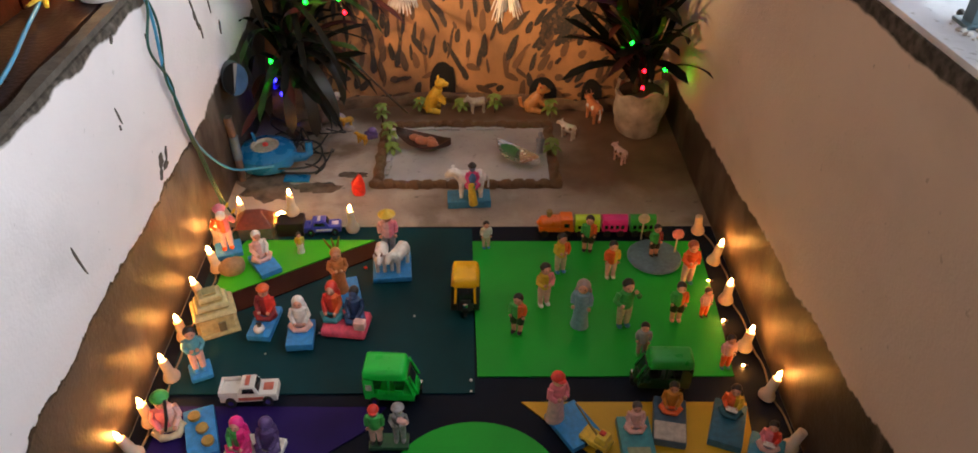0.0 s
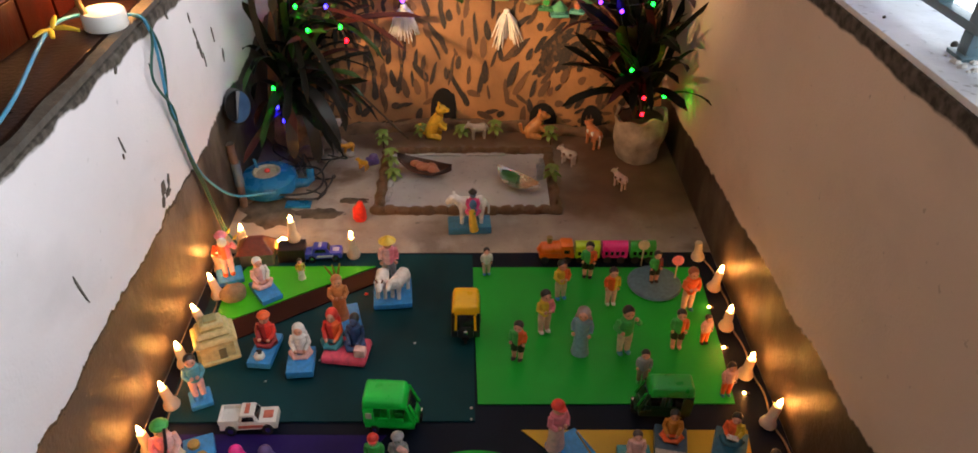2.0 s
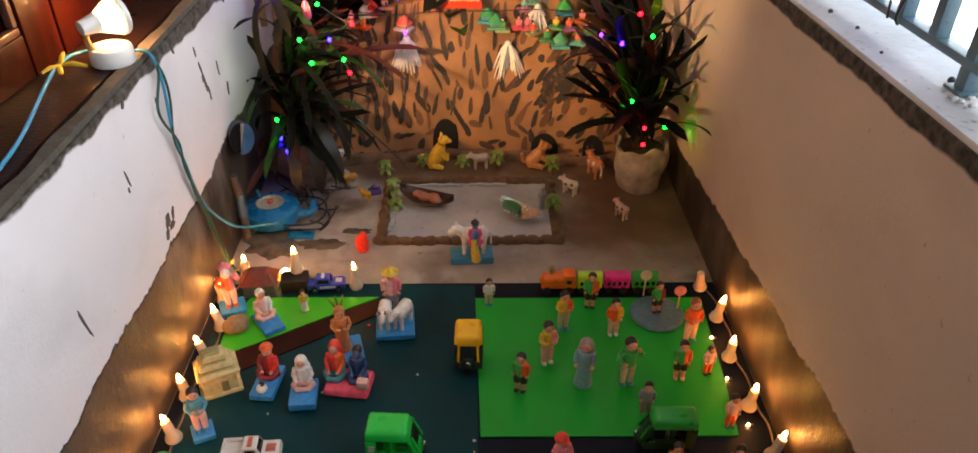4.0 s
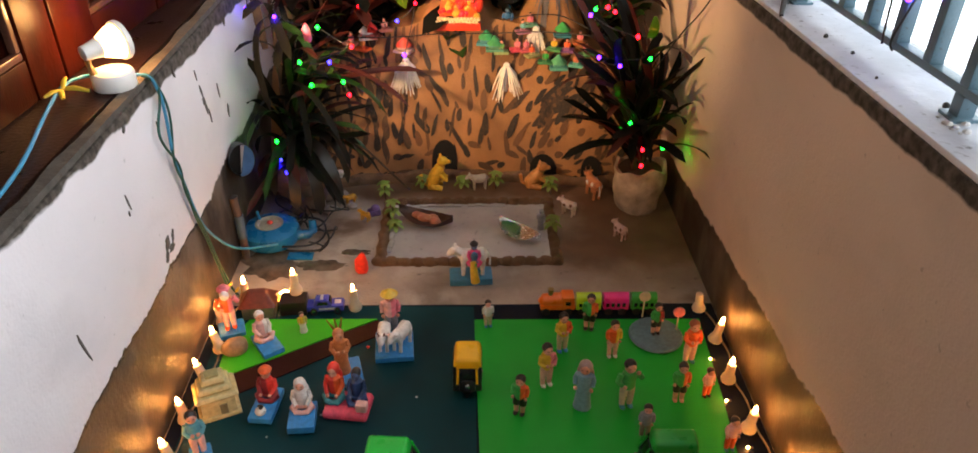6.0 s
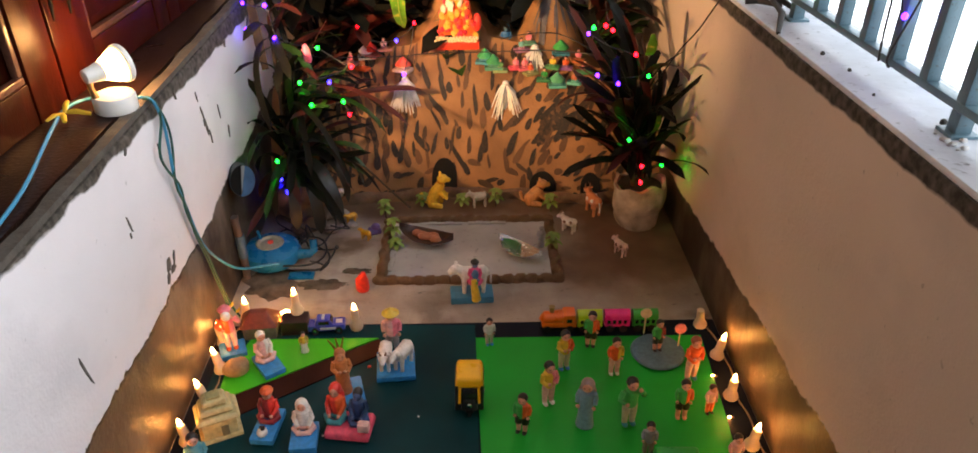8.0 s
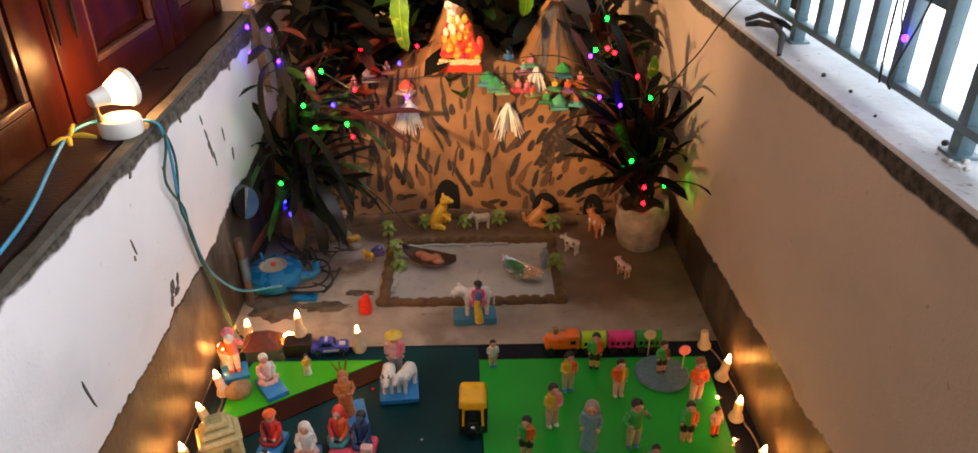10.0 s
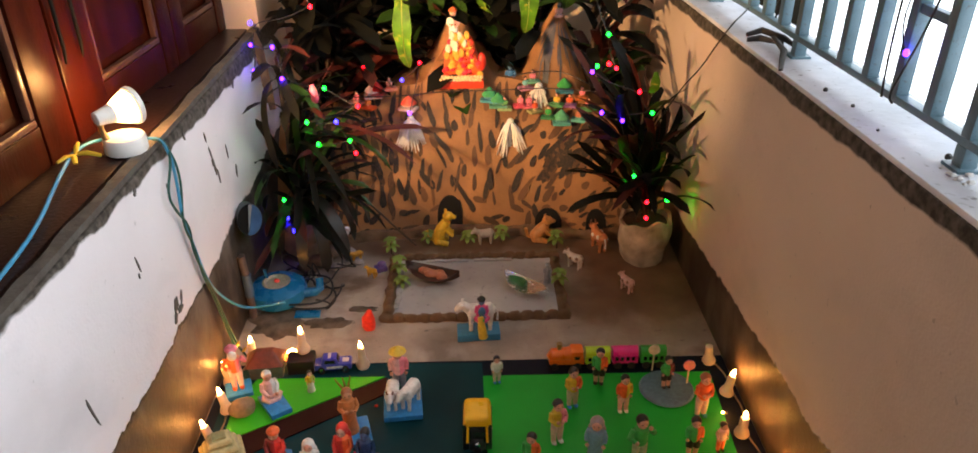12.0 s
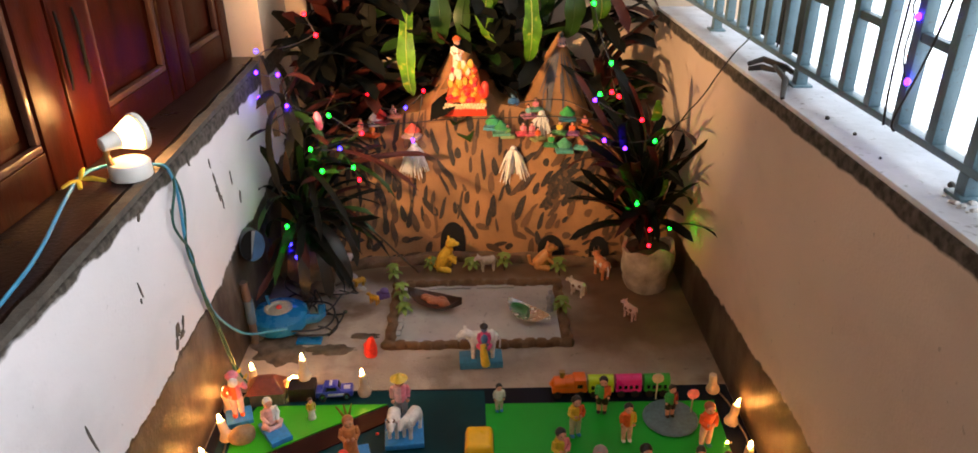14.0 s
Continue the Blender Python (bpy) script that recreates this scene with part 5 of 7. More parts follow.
# toy lions at the caves
for x, y, rz, h, col, label in ((-0.060, 2.505, 180, 0.122, (0.74, 0.46, 0.04), "yellow toy lion sitting at a cave"), (0.278, 2.508, 180, 0.092, (0.58, 0.25, 0.08), "brown toy lion sitting at a cave")):
    C, bm = Colours(), bmesh.new()
    c = C(col)
    tube(bm, [(0.024, 0, 0.004), (0.028, 0, 0.022), (0.010, 0, h * 0.5), (-0.004, 0, h * 0.72)], [0.020, 0.024, 0.021, 0.015], c, 12)
    ball(bm, (-0.010, 0, h * 0.86), (0.019, 0.015, 0.016), c, 12, 8)
    ball(bm, (-0.028, 0, h * 0.83), (0.010, 0.008, 0.008), c, 10, 6)
    for s in (-1, 1):
        tube(bm, [(0.0, 0.010 * s, h * 0.5), (-0.018, 0.012 * s, h * 0.32), (-0.026, 0.012 * s, h * 0.30)], [0.010, 0.007, 0.008], c, 8)
        tube(bm, [(0.03, 0.016 * s, 0.016), (-0.008, 0.022 * s, 0.008)], [0.013, 0.009], c, 8)
        ball(bm, (-0.002, 0.011 * s, h * 0.98), (0.005, 0.005, 0.008), c, 8, 6)
    tube(bm, [(0.04, 0, 0.012), (0.058, 0, 0.02), (0.064, 0, 0.05)], [0.006, 0.005, 0.006], c, 8)
    put_doll("toy_lion", bm, C, x, y, rz, label, "toy animals on the shore", "toy animal", 0)

# red plastic piece on the shore
C, bm = Colours(), bmesh.new()
tube(bm, [(0, 0, 0), (0, 0, 0.01), (0, 0, 0.04), (0.006, 0, 0.066)], [0.016, 0.020, 0.019, 0.006], C((0.80, 0.04, 0.02)), 12, 0.7)
put_doll("red_figure", bm, C, -0.272, 2.022, 0, "small plain red plastic figure on the shore", z=0)

# ---- painted mountain of stiff cloth ----
MX0, MX1, MY = -0.66, 0.70, 2.555


def mountain_point(x, v):
    """A point of the cloth: v runs from the foot (0) over the brow (1) to the back (1.5)."""
    brow = 0.455 + 0.05 * math.exp(-((x - 0.02) / 0.20) ** 2) - 0.10 * max(0, abs(x - 0.04) - 0.25) / 0.35
    ruff = 0.022 * noise.noise((x * 4.5, v * 2.2, 7)) + 0.008 * noise.noise((x * 14, v * 9, 2))
    if v <= 1:
        z = brow * v
        y = MY + 0.12 * v + 0.10 * v * v + 0.03 * math.cos(x * 5.5)
    else:
        u = (v - 1) / 0.5
        z = brow + 0.01 * u
        y = MY + 0.22 + 0.22 * u + 0.03 * math.cos(x * 5.5)
        for cx, cy, hh, rr in ((-0.005, 2.88, 0.22, 0.14), (0.338, 2.86, 0.285, 0.125)):
            d = math.hypot(x - cx, y - cy) / rr
            z += hh * max(0, 1 - d)
    return Vector((x, y + ruff * (0.3 + min(v, 1)), max(z + 0.4 * ruff * min(1, v * 3), 0.0)))


mountain = thing("model_mountain", 0, 0, 0, 0, "model mountain of brown cloth painted with black strokes", "model mountain")
bm = bmesh.new()
NU, NV = 110, 75
grid = [[bm.verts.new(mountain_point(MX0 + (MX1 - MX0) * i / NU, 1.5 * j / NV)) for j in range(NV + 1)] for i in range(NU + 1)]
for i in range(NU):
    for j in range(NV):
        bm.faces.new((grid[i][j], grid[i + 1][j], grid[i + 1][j + 1], grid[i][j + 1]))
part("cloth", bm, M_mount, mountain)

M_silt = matte("dried_brown_mud", (0.17, 0.098, 0.055), 0.85, 0.4, 22, 110, 0.7)
bm = bmesh.new()
pts = []
for k in range(61):
    x = -0.60 + 1.26 * k / 60
    pts.append((x, mountain_point(x, 0).y - 0.012 + 0.012 * noise.noise((x * 8, 0, 5)), 0.004))
tube(bm, pts, [0.030 + 0.012 * noise.noise((p[0] * 11, 3, 1)) for p in pts], 0, 10, 0.55)
for v in bm.verts:
    v.co.z = max(0.0, v.co.z + 0.006 * noise.noise(v.co * 30))
part("mud_skirt", bm, M_silt, mountain, "brown mud packed along the foot")
random.seed(33)


def stroke(bm, x, v, ang, L, w):
    """One brush mark lying on the cloth."""
    spine = []
    for i in range(6):
        q = (i / 5 - 0.5) * L
        bend = 0.10 * L * math.sin(3 * q / L)
        spine.append((x + q * math.cos(ang) - bend * math.sin(ang), v + (q * math.sin(ang) + bend * math.cos(ang)) / 0.5))
    rows = []
    for i, (a, b) in enumerate(spine):
        ww = w * (0.35, 0.95, 1.0, 0.9, 0.7, 0.2)[i]
        row = []
        for s in (-1, 1):
            p = mountain_point(a - s * ww * math.sin(ang), min(1.0, max(0.0, b + s * ww * math.cos(ang) / 0.5)))
            row.append(bm.verts.new(p + Vector((0, -0.0035, 0.0025))))
        rows.append(row)
    for r0, r1 in zip(rows, rows[1:]):
        bm.faces.new((r0[0], r1[0], r1[1], r0[1]))


bm = bmesh.new()
taken = []
tries = 0
while len(taken) < 270 and tries < 9000:
    tries += 1
    x, v = random.uniform(-0.58, 0.62), random.uniform(0.03, 0.98)
    far = min((math.hypot((x - a) * 1.25, (v - b) * 0.38) for a, b in taken), default=9)
    if far < random.choice((0.026, 0.030, 0.038, 0.050)) * (0.82 if x < -0.12 else 1.0):
        continue
    taken.append((x, v))
    if v < 0.22:
        ang = random.choice((0.2, 0.0, 1.2, -0.4)) + random.uniform(-0.5, 0.5)
        L = random.uniform(0.03, 0.055)
    elif x > 0.18:
        ang = 0.75 + random.uniform(-0.3, 0.3)
        L = random.uniform(0.045, 0.09)
    elif x < -0.15:
        ang = 1.45 + random.uniform(-0.35, 0.25)
        L = random.uniform(0.05, 0.095)
    else:
        ang = 1.25 + 0.9 * (x < 0) * random.random() + random.uniform(-0.25, 0.25)
        L = random.uniform(0.045, 0.09)
    stroke(bm, x, v, ang, L * random.choice((0.6, 0.9, 1.0, 1.25)), random.uniform(0.005, 0.0125))
for k in range(26):
    stroke(bm, 0.31 + 0.012 * k * random.random(), 0.46 + 0.022 * k * random.random(), 0.62 + random.uniform(-0.25, 0.3), random.uniform(0.08, 0.15), 0.011)
part("brush_strokes", bm, M_stroke, mountain, "black painted brush strokes", False)
bm = bmesh.new()
random.seed(36)
for k in range(30):
    a = random.uniform(-2.9, -0.25)
    r0, r1 = 0.006 + 0.05 * random.random(), 0.045 + 0.055 * random.random()
    rows = []
    for i in range(7):
        r = r0 + (r1 - r0) * i / 6
        row = []
        for q in (-0.5, 0.5):
            w = (0.004 + 0.05 * r) * (0.5, 0.9, 1, 1, 0.9, 0.7, 0.3)[i]
            px, py = 0.338 + r * math.cos(a) - q * w * math.sin(a), 2.86 + r * math.sin(a) + q * w * math.cos(a)
            lo, hi = 1.0, 1.5
            for _ in range(24):
                m = (lo + hi) / 2
                lo, hi = (m, hi) if mountain_point(px, m).y < py else (lo, m)
            row.append(bm.verts.new(mountain_point(px, lo) + Vector((0, -0.003, 0.003))))
        rows.append(row)
    for u, v in zip(rows, rows[1:]):
        bm.faces.new((u[0], v[0], v[1], u[1]))
part("grey_wash", bm, matte("grey_blue_wash", (0.115, 0.105, 0.115), 0.75, 0.3, 40, 200, 0.2), mountain, "grey-blue painted streaks on the peak", False)
for x, w, h in ((-0.046, 0.044, 0.112), (0.296, 0.046, 0.088), (0.460, 0.035, 0.10)):
    bm = bmesh.new()
    out = [(x - w, 0.0)] + [(x + w * math.cos(a), h * 0.45 + h * 0.55 * math.sin(a)) for a in np.linspace(math.pi, 0, 13)] + [(x + w, 0.0)]
    lie = [mountain_point(a, b / 0.46) for a, b in out]
    front = [bm.verts.new(q + Vector((0, -0.007, 0.003))) for q in lie]
    back = [bm.verts.new(q + Vector((0, 0.02, -0.002))) for q in lie]
    mid = bm.verts.new(sum((q for q in lie), Vector()) / len(lie) + Vector((0, -0.007, 0.003)))
    for i in range(len(out)):
        j = (i + 1) % len(out)
        bm.faces.new((front[j], front[i], mid))
        bm.faces.new((front[i], front[j], back[j], back[i]))
    part("cave", bm, matte("black_cave_paint", (0.006, 0.005, 0.005), 0.9, 0.2), mountain, "black painted cave mouth", False)

# shrine with beaded red and gold image on the brow
C, bm = Colours(), bmesh.new()
random.seed(8)
rbox(bm, (0, 0, 0.012), (0.134, 0.066, 0.024), 0.004, C((0.70, 0.05, 0.02)))
rbox(bm, (0, 0.012, 0.085), (0.130, 0.045, 0.13), 0.012, C((0.75, 0.12, 0.02)), (0.55, 0.8))
for k in range(90):
    a, b = random.uniform(-1, 1), random.random()
    x = 0.062 * a * (1 - 0.45 * b)
    ball(bm, (x, -0.014 + 0.006 * random.random(), 0.028 + 0.125 * b), random.uniform(0.006, 0.012), C(random.choice(((0.80, 0.28, 0.02), (0.78, 0.06, 0.02), (0.82, 0.45, 0.05), (0.80, 0.03, 0.06)))), 8, 6)
for k in range(26):
    ball(bm, (-0.064 + 0.0050 * k, -0.032, 0.026 + 0.009 * (k % 2) + 0.003 * random.random()), 0.0055, C((0.82, 0.62, 0.35)), 8, 6)
ball(bm, (0.062, 0, 0.075), (0.014, 0.014, 0.028), C((0.75, 0.05, 0.03)), 10, 8)
for k in range(14):
    ball(bm, (random.uniform(-0.045, 0.03), -0.020, random.uniform(0.10, 0.165)), (0.009, 0.007, 0.014), C(random.choice(((0.80, 0.66, 0.48), (0.82, 0.40, 0.05)))), 8, 6)
standing(bm, C, 0.125, WHITE, PALEPINK, WHITE, hair=HAIR, hat="turban", hat_color=ORANGE, robe=True, arms="front", o=(-0.022, -0.006, 0.128))
ob = part("clay_shrine", bm, C.mats)
ob.matrix_basis = pose(0.006, 2.762, 0.474, 0, 0, 0) @ Matrix.Diagonal((1.10, 1, 1.12, 1))
tagged(ob, "beaded red and gold clay shrine with a white figure", "figurine")

# right peak figure, blue idol between the peaks
for x, y, z, h, col, hatc, label in ((0.175, 2.83, 0.463, 0.11, (0.03, 0.14, 0.34), TEAL, "small blue clay idol between the peaks"), (0.340, 2.852, 0.682, 0.075, PALEPINK, GREY, "small pale clay figure on the grey peak")):
    C, bm = Colours(), bmesh.new()
    sitting(bm, C, h * 1.5, col, None, col, hat="turban", hat_color=hatc, skin=(0.10, 0.2, 0.3) if col[2] > 0.3 else SKIN)
    put_doll("clay_idol", bm, C, x, y, 0, label, z=z)


# small huts, cones and figures on the slope
def on_slope(x, z):
    lo, hi = 0.0, 1.0
    for _ in range(30):
        m = (lo + hi) / 2
        lo, hi = (m, hi) if mountain_point(x, m).z < z else (lo, m)
    return mountain_point(x, lo)


def tassel(x, z, h):
    p = on_slope(x, z)
    bm = bmesh.new()
    random.seed(int(1000 * x) + 900)
    for k in range(120):
        a, q = random.uniform(0, 2 * math.pi), random.random()
        r = 0.052 * q
        tube(bm, [(0, 0, 0), (r * 0.6 * math.cos(a), r * 0.6 * math.sin(a) - 0.01, -0.25 * h), (r * math.cos(a) * 1.25, r * math.sin(a) * 0.7 - 0.014, -h * random.uniform(0.75, 1.05))], [0.0045, 0.0036, 0.0016], 0, 5)
    ball(bm, (0, -0.006, 0.0), (0.012, 0.012, 0.009), 0, 8, 6)
    ob = part("tassel", bm, M_tassel)
    ob.matrix_basis = pose(p.x, p.y - 0.022, p.z, 0, 0, 0)
    tagged(ob, "white fibre tassel hanging on the mountain", "tassel", "tassels on the mountain")


for x, z, h in ((-0.172, 0.385, 0.11), (0.168, 0.370, 0.125), (0.270, 0.480, 0.11)):
    tassel(x, z, h)
for i, (x, z, col, top, kind) in enumerate((
        (-0.178, 0.405, (0.60, 0.42, 0.38), (0.72, 0.10, 0.06), "hut"), (0.100, 0.425, (0.05, 0.26, 0.34), (0.05, 0.34, 0.12), "hut"), (0.128, 0.410, (0.1, 0.3, 0.2), (0.05, 0.30, 0.10), "hut"),
        (0.150, 0.400, (0.28, 0.35, 0.15), (0.15, 0.34, 0.10), "doll"), (0.205, 0.405, (0.62, 0.08, 0.12), PINK, "doll"), (0.235, 0.405, (0.60, 0.12, 0.16), PINK, "doll"),
        (0.255, 0.390, (0.30, 0.30, 0.12), ORANGE, "doll"), (0.345, 0.355, (0.12, 0.42, 0.36), (0.10, 0.40, 0.20), "hut"), (0.405, 0.360, (0.12, 0.44, 0.36), (0.62, 0.2, 0.1), "doll"),
        (0.300, 0.37, (0.04, 0.2, 0.08), GREEN, "doll"), (0.42, 0.43, (0.5, 0.16, 0.05), PINK, "doll"), (0.25, 0.490, (0.12, 0.30, 0.2), PINK, "doll"),
        (-0.245, 0.470, (0.40, 0.16, 0.12), PALEPINK, "doll"), (-0.305, 0.440, (0.5, 0.5, 0.46), WHITE, "hut"), (-0.320, 0.400, ORANGE, (0.62, 0.22, 0.06), "doll"),
        (0.33, 0.405, (0.08, 0.3, 0.1), YELLOW, "doll"), (0.375, 0.40, (0.3, 0.12, 0.3), ORANGE, "doll"), (0.36, 0.445, (0.05, 0.22, 0.3), GREEN, "hut"), (0.44, 0.39, (0.1, 0.3, 0.12), PINK, "doll"), (0.225, 0.455, (0.5, 0.2, 0.3), (0.2, 0.5, 0.5), "doll"), (-0.29, 0.48, (0.5, 0.15, 0.14), RED, "hut"), (-0.36, 0.46, (0.45, 0.2, 0.16), PINK, "doll"))):
    p = on_slope(x, z)
    C, bm = Colours(), bmesh.new()
    if kind == "hut":
        rbox(bm, (0, -0.004, 0.003), (0.060, 0.044, 0.010), 0.002, C(col))
        rbox(bm, (0, 0, 0.012), (0.038, 0.030, 0.024), 0.003, C(shade(col, 0.7)))
        tube(bm, [(0, 0, 0.020), (0, 0, 0.025), (0, 0, 0.048)], [0.028, 0.026, 0.003], C(top), 12)
        put_doll("model_hut", bm, C, p.x, p.y - 0.008, 12 * (i % 5 - 2), "tiny painted clay hut on the mountain slope", "huts on the mountain", "model house", p.z)
    else:
        clay_slab(bm, C, (0.05, 0.034, 0.010), col)
        sitting(bm, C, 0.095, top, None, col, o=(0, 0.004, 0.008))
        put_doll("clay_doll", bm, C, p.x, p.y - 0.012, 10 * (i % 7 - 3), "tiny painted clay figure on the mountain slope", "figures on the mountain", "figurine", p.z)


# ---- plants ----
def leaf_mesh(L, W, rise, droop, fold=0.35, tip=0.75, n=9, wavy=0.0):
    """A curved tapering blade from the origin towards +x."""
    bm = bmesh.new()
    rows = []
    for i in range(n + 1):
        u = i / n
        w = W * (min(1, 0.35 + 2.2 * u) * (1 if u < tip else math.sqrt(max(0, 1 - ((u - tip) / (1 - tip)) ** 2)))) + 0.0006
        if wavy:
            w = W * (math.sin(math.pi * min(1, u * 0.93 + 0.07)) ** 0.72) * (1 + wavy * math.sin(u * 17)) + 0.0006
        a = rise - droop * u
        x = L * (u * math.cos(rise) * 0.6 + 0.4 * u * math.cos(a))
        z = L * (u * math.sin(rise) * 0.6 + 0.4 * u * math.sin(a)) - L * 0.22 * droop * u * u
        up = fold * w
        rows.append([bm.verts.new((x, -w, z + up)), bm.verts.new((x, 0, z)), bm.verts.new((x, w, z + up))])
    for r0, r1 in zip(rows, rows[1:]):
        bm.faces.new((r0[0], r1[0], r1[1], r0[1]))
        bm.faces.new((r0[1], r1[1], r1[2], r0[2]))
    return bm


def strap_plant(name, x, y, pot_r, pot_h, label, stems, leaves, mats, seed, length, width, pot_mat, behind=False, lift=(15, 80), bend=(0.4, 1.3), left=9.0):
    random.seed(seed)
    p = thing(name, x, y, 0, 0, label, "potted plant")
    bm = bmesh.new()
    prof = [(pot_r * (0.78 + 0.24 * min(1, 1.6 * k / 10)), pot_h * k / 10) for k in range(11)]
    lathe(bm, prof + [(pot_r * 0.88, pot_h), (pot_r * 0.84, pot_h * 0.86)], seg=40)
    for v in bm.verts:
        q = 1 + 0.12 * noise.noise(v.co * 13) + 0.06 * noise.noise(v.co * 38)
        v.co.x, v.co.y = v.co.x * q, v.co.y * q
        if v.co.z > pot_h * 0.95:
            v.co.z += 0.030 * noise.noise(v.co * 20)
    pot = part("pot", bm, pot_mat, p, "rough cement pot")
    bm = bmesh.new()
    disc(bm, (0, 0, pot_h * 0.88), pot_r * 0.84, 0.02)
    part("soil", bm, M_soil, pot)
    for sx, sy, top in stems:
        bm = bmesh.new()
        tube(bm, [(sx * 0.3, sy * 0.3, pot_h * 0.8), (sx * 0.7, sy * 0.7, (pot_h + top) / 2), (sx, sy, top)], [0.011, 0.009, 0.005], 0, 8)
        part("stem", bm, M_stem, p)
    made = 0
    tries = 0
    while made < leaves and tries < leaves * 12:
        tries += 1
        sx, sy, top = random.choice(stems)
        q = random.random()
        z0 = pot_h * 0.95 + (top - pot_h) * q
        k = 0.3 + 0.7 * q
        az = random.uniform(0, 2 * math.pi)
        L = length * random.uniform(0.6, 1.1)
        rise = radians(random.uniform(*lift))
        reach = L * (0.35 + 0.6 * math.cos(rise))
        tipx, tipy = x + sx * k + reach * math.cos(az), y + sy * k + reach * math.sin(az)
        if not (XL + 0.015 < tipx < XR - 0.015) or tipy > YE - 0.03:
            continue
        if sx * k + reach * math.cos(az) < -left:
            continue
        if behind and abs(tipx - 0.33) < 0.13 and tipy < 2.93:
            continue
        if behind and tipy < 2.70 and z0 + L * math.sin(rise) < 0.75:
            continue
        lf = part("leaf", leaf_mesh(L, width * random.uniform(0.7, 1.15), rise, random.uniform(*bend), 0.35, 0.86), random.choice(mats), p)
        lf.matrix_basis = Matrix.Translation((sx * k, sy * k, z0)) @ Matrix.Rotation(az, 4, "Z") @ Matrix.Rotation(random.uniform(-0.5, 0.5), 4, "X")
        made += 1
    return p


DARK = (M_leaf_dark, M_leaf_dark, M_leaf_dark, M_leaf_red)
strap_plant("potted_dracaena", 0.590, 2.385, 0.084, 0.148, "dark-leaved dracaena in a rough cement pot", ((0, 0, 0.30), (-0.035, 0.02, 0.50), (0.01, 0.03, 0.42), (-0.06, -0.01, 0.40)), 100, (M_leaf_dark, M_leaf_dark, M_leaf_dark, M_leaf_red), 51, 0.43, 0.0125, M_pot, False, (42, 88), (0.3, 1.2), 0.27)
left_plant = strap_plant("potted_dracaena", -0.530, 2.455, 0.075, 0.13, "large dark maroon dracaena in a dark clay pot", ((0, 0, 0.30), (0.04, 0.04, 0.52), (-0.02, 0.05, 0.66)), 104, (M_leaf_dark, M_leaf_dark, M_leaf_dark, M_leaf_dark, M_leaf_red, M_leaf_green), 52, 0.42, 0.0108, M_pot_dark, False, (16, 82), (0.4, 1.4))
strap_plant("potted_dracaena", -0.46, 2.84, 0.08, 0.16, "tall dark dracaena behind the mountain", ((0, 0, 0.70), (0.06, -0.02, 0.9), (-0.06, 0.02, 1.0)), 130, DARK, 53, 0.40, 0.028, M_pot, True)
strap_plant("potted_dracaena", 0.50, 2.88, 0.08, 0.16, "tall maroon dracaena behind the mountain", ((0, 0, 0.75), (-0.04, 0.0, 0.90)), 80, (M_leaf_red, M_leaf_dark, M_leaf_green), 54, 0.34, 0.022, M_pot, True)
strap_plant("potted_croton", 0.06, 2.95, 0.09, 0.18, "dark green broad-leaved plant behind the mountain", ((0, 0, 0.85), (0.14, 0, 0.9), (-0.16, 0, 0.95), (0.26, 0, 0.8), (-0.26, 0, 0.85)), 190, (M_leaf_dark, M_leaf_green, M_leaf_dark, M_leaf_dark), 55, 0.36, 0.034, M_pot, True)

# old broad leaves drooping over the left pot
M_leaf_old = matte("dull_dark_leaf", (0.022, 0.022, 0.020), 0.38, 0.45, 8, 90, 0.2, spec=0.45)
for az, z, L, W, rise, droop in ((-46, 0.22, 0.33, 0.019, 0.55, 1.8), (-62, 0.20, 0.30, 0.018, 0.45, 1.9), (-25, 0.24, 0.30, 0.017, 0.6, 1.9), (-85, 0.19, 0.27, 0.017, 0.5, 1.8), (-8, 0.27, 0.30, 0.015, 0.5, 1.6), (-110, 0.22, 0.26, 0.016, 0.6, 1.9)):
    lf = part("leaf", leaf_mesh(L, W, rise, droop, 0.3, 0.85, 14), M_leaf_old, left_plant, "dull drooping old leaf")
    lf.matrix_basis = Matrix.Translation((0.02, -0.02, z)) @ Matrix.Rotation(radians(az), 4, "Z")

# broad spotted leaves hanging over the brow
cro = thing("potted_croton", 0.04, 2.90, 0, 0, "croton with long yellow-spotted green leaves", "potted plant")
bm = bmesh.new()
lathe(bm, [(0.06, 0), (0.07, 0.05), (0.075, 0.14), (0.065, 0.14), (0.06, 0.12)], seg=20)
part("pot", bm, M_pot, cro)
bm = bmesh.new()
tube(bm, [(0, 0, 0.1), (0.01, -0.01, 0.5), (0, 0, 0.98)], [0.012, 0.010, 0.006], 0, 8)
part("stem", bm, M_stem, cro)

M_rib = matte("yellow_green_rib", (0.34, 0.40, 0.05), 0.4, 0.2)


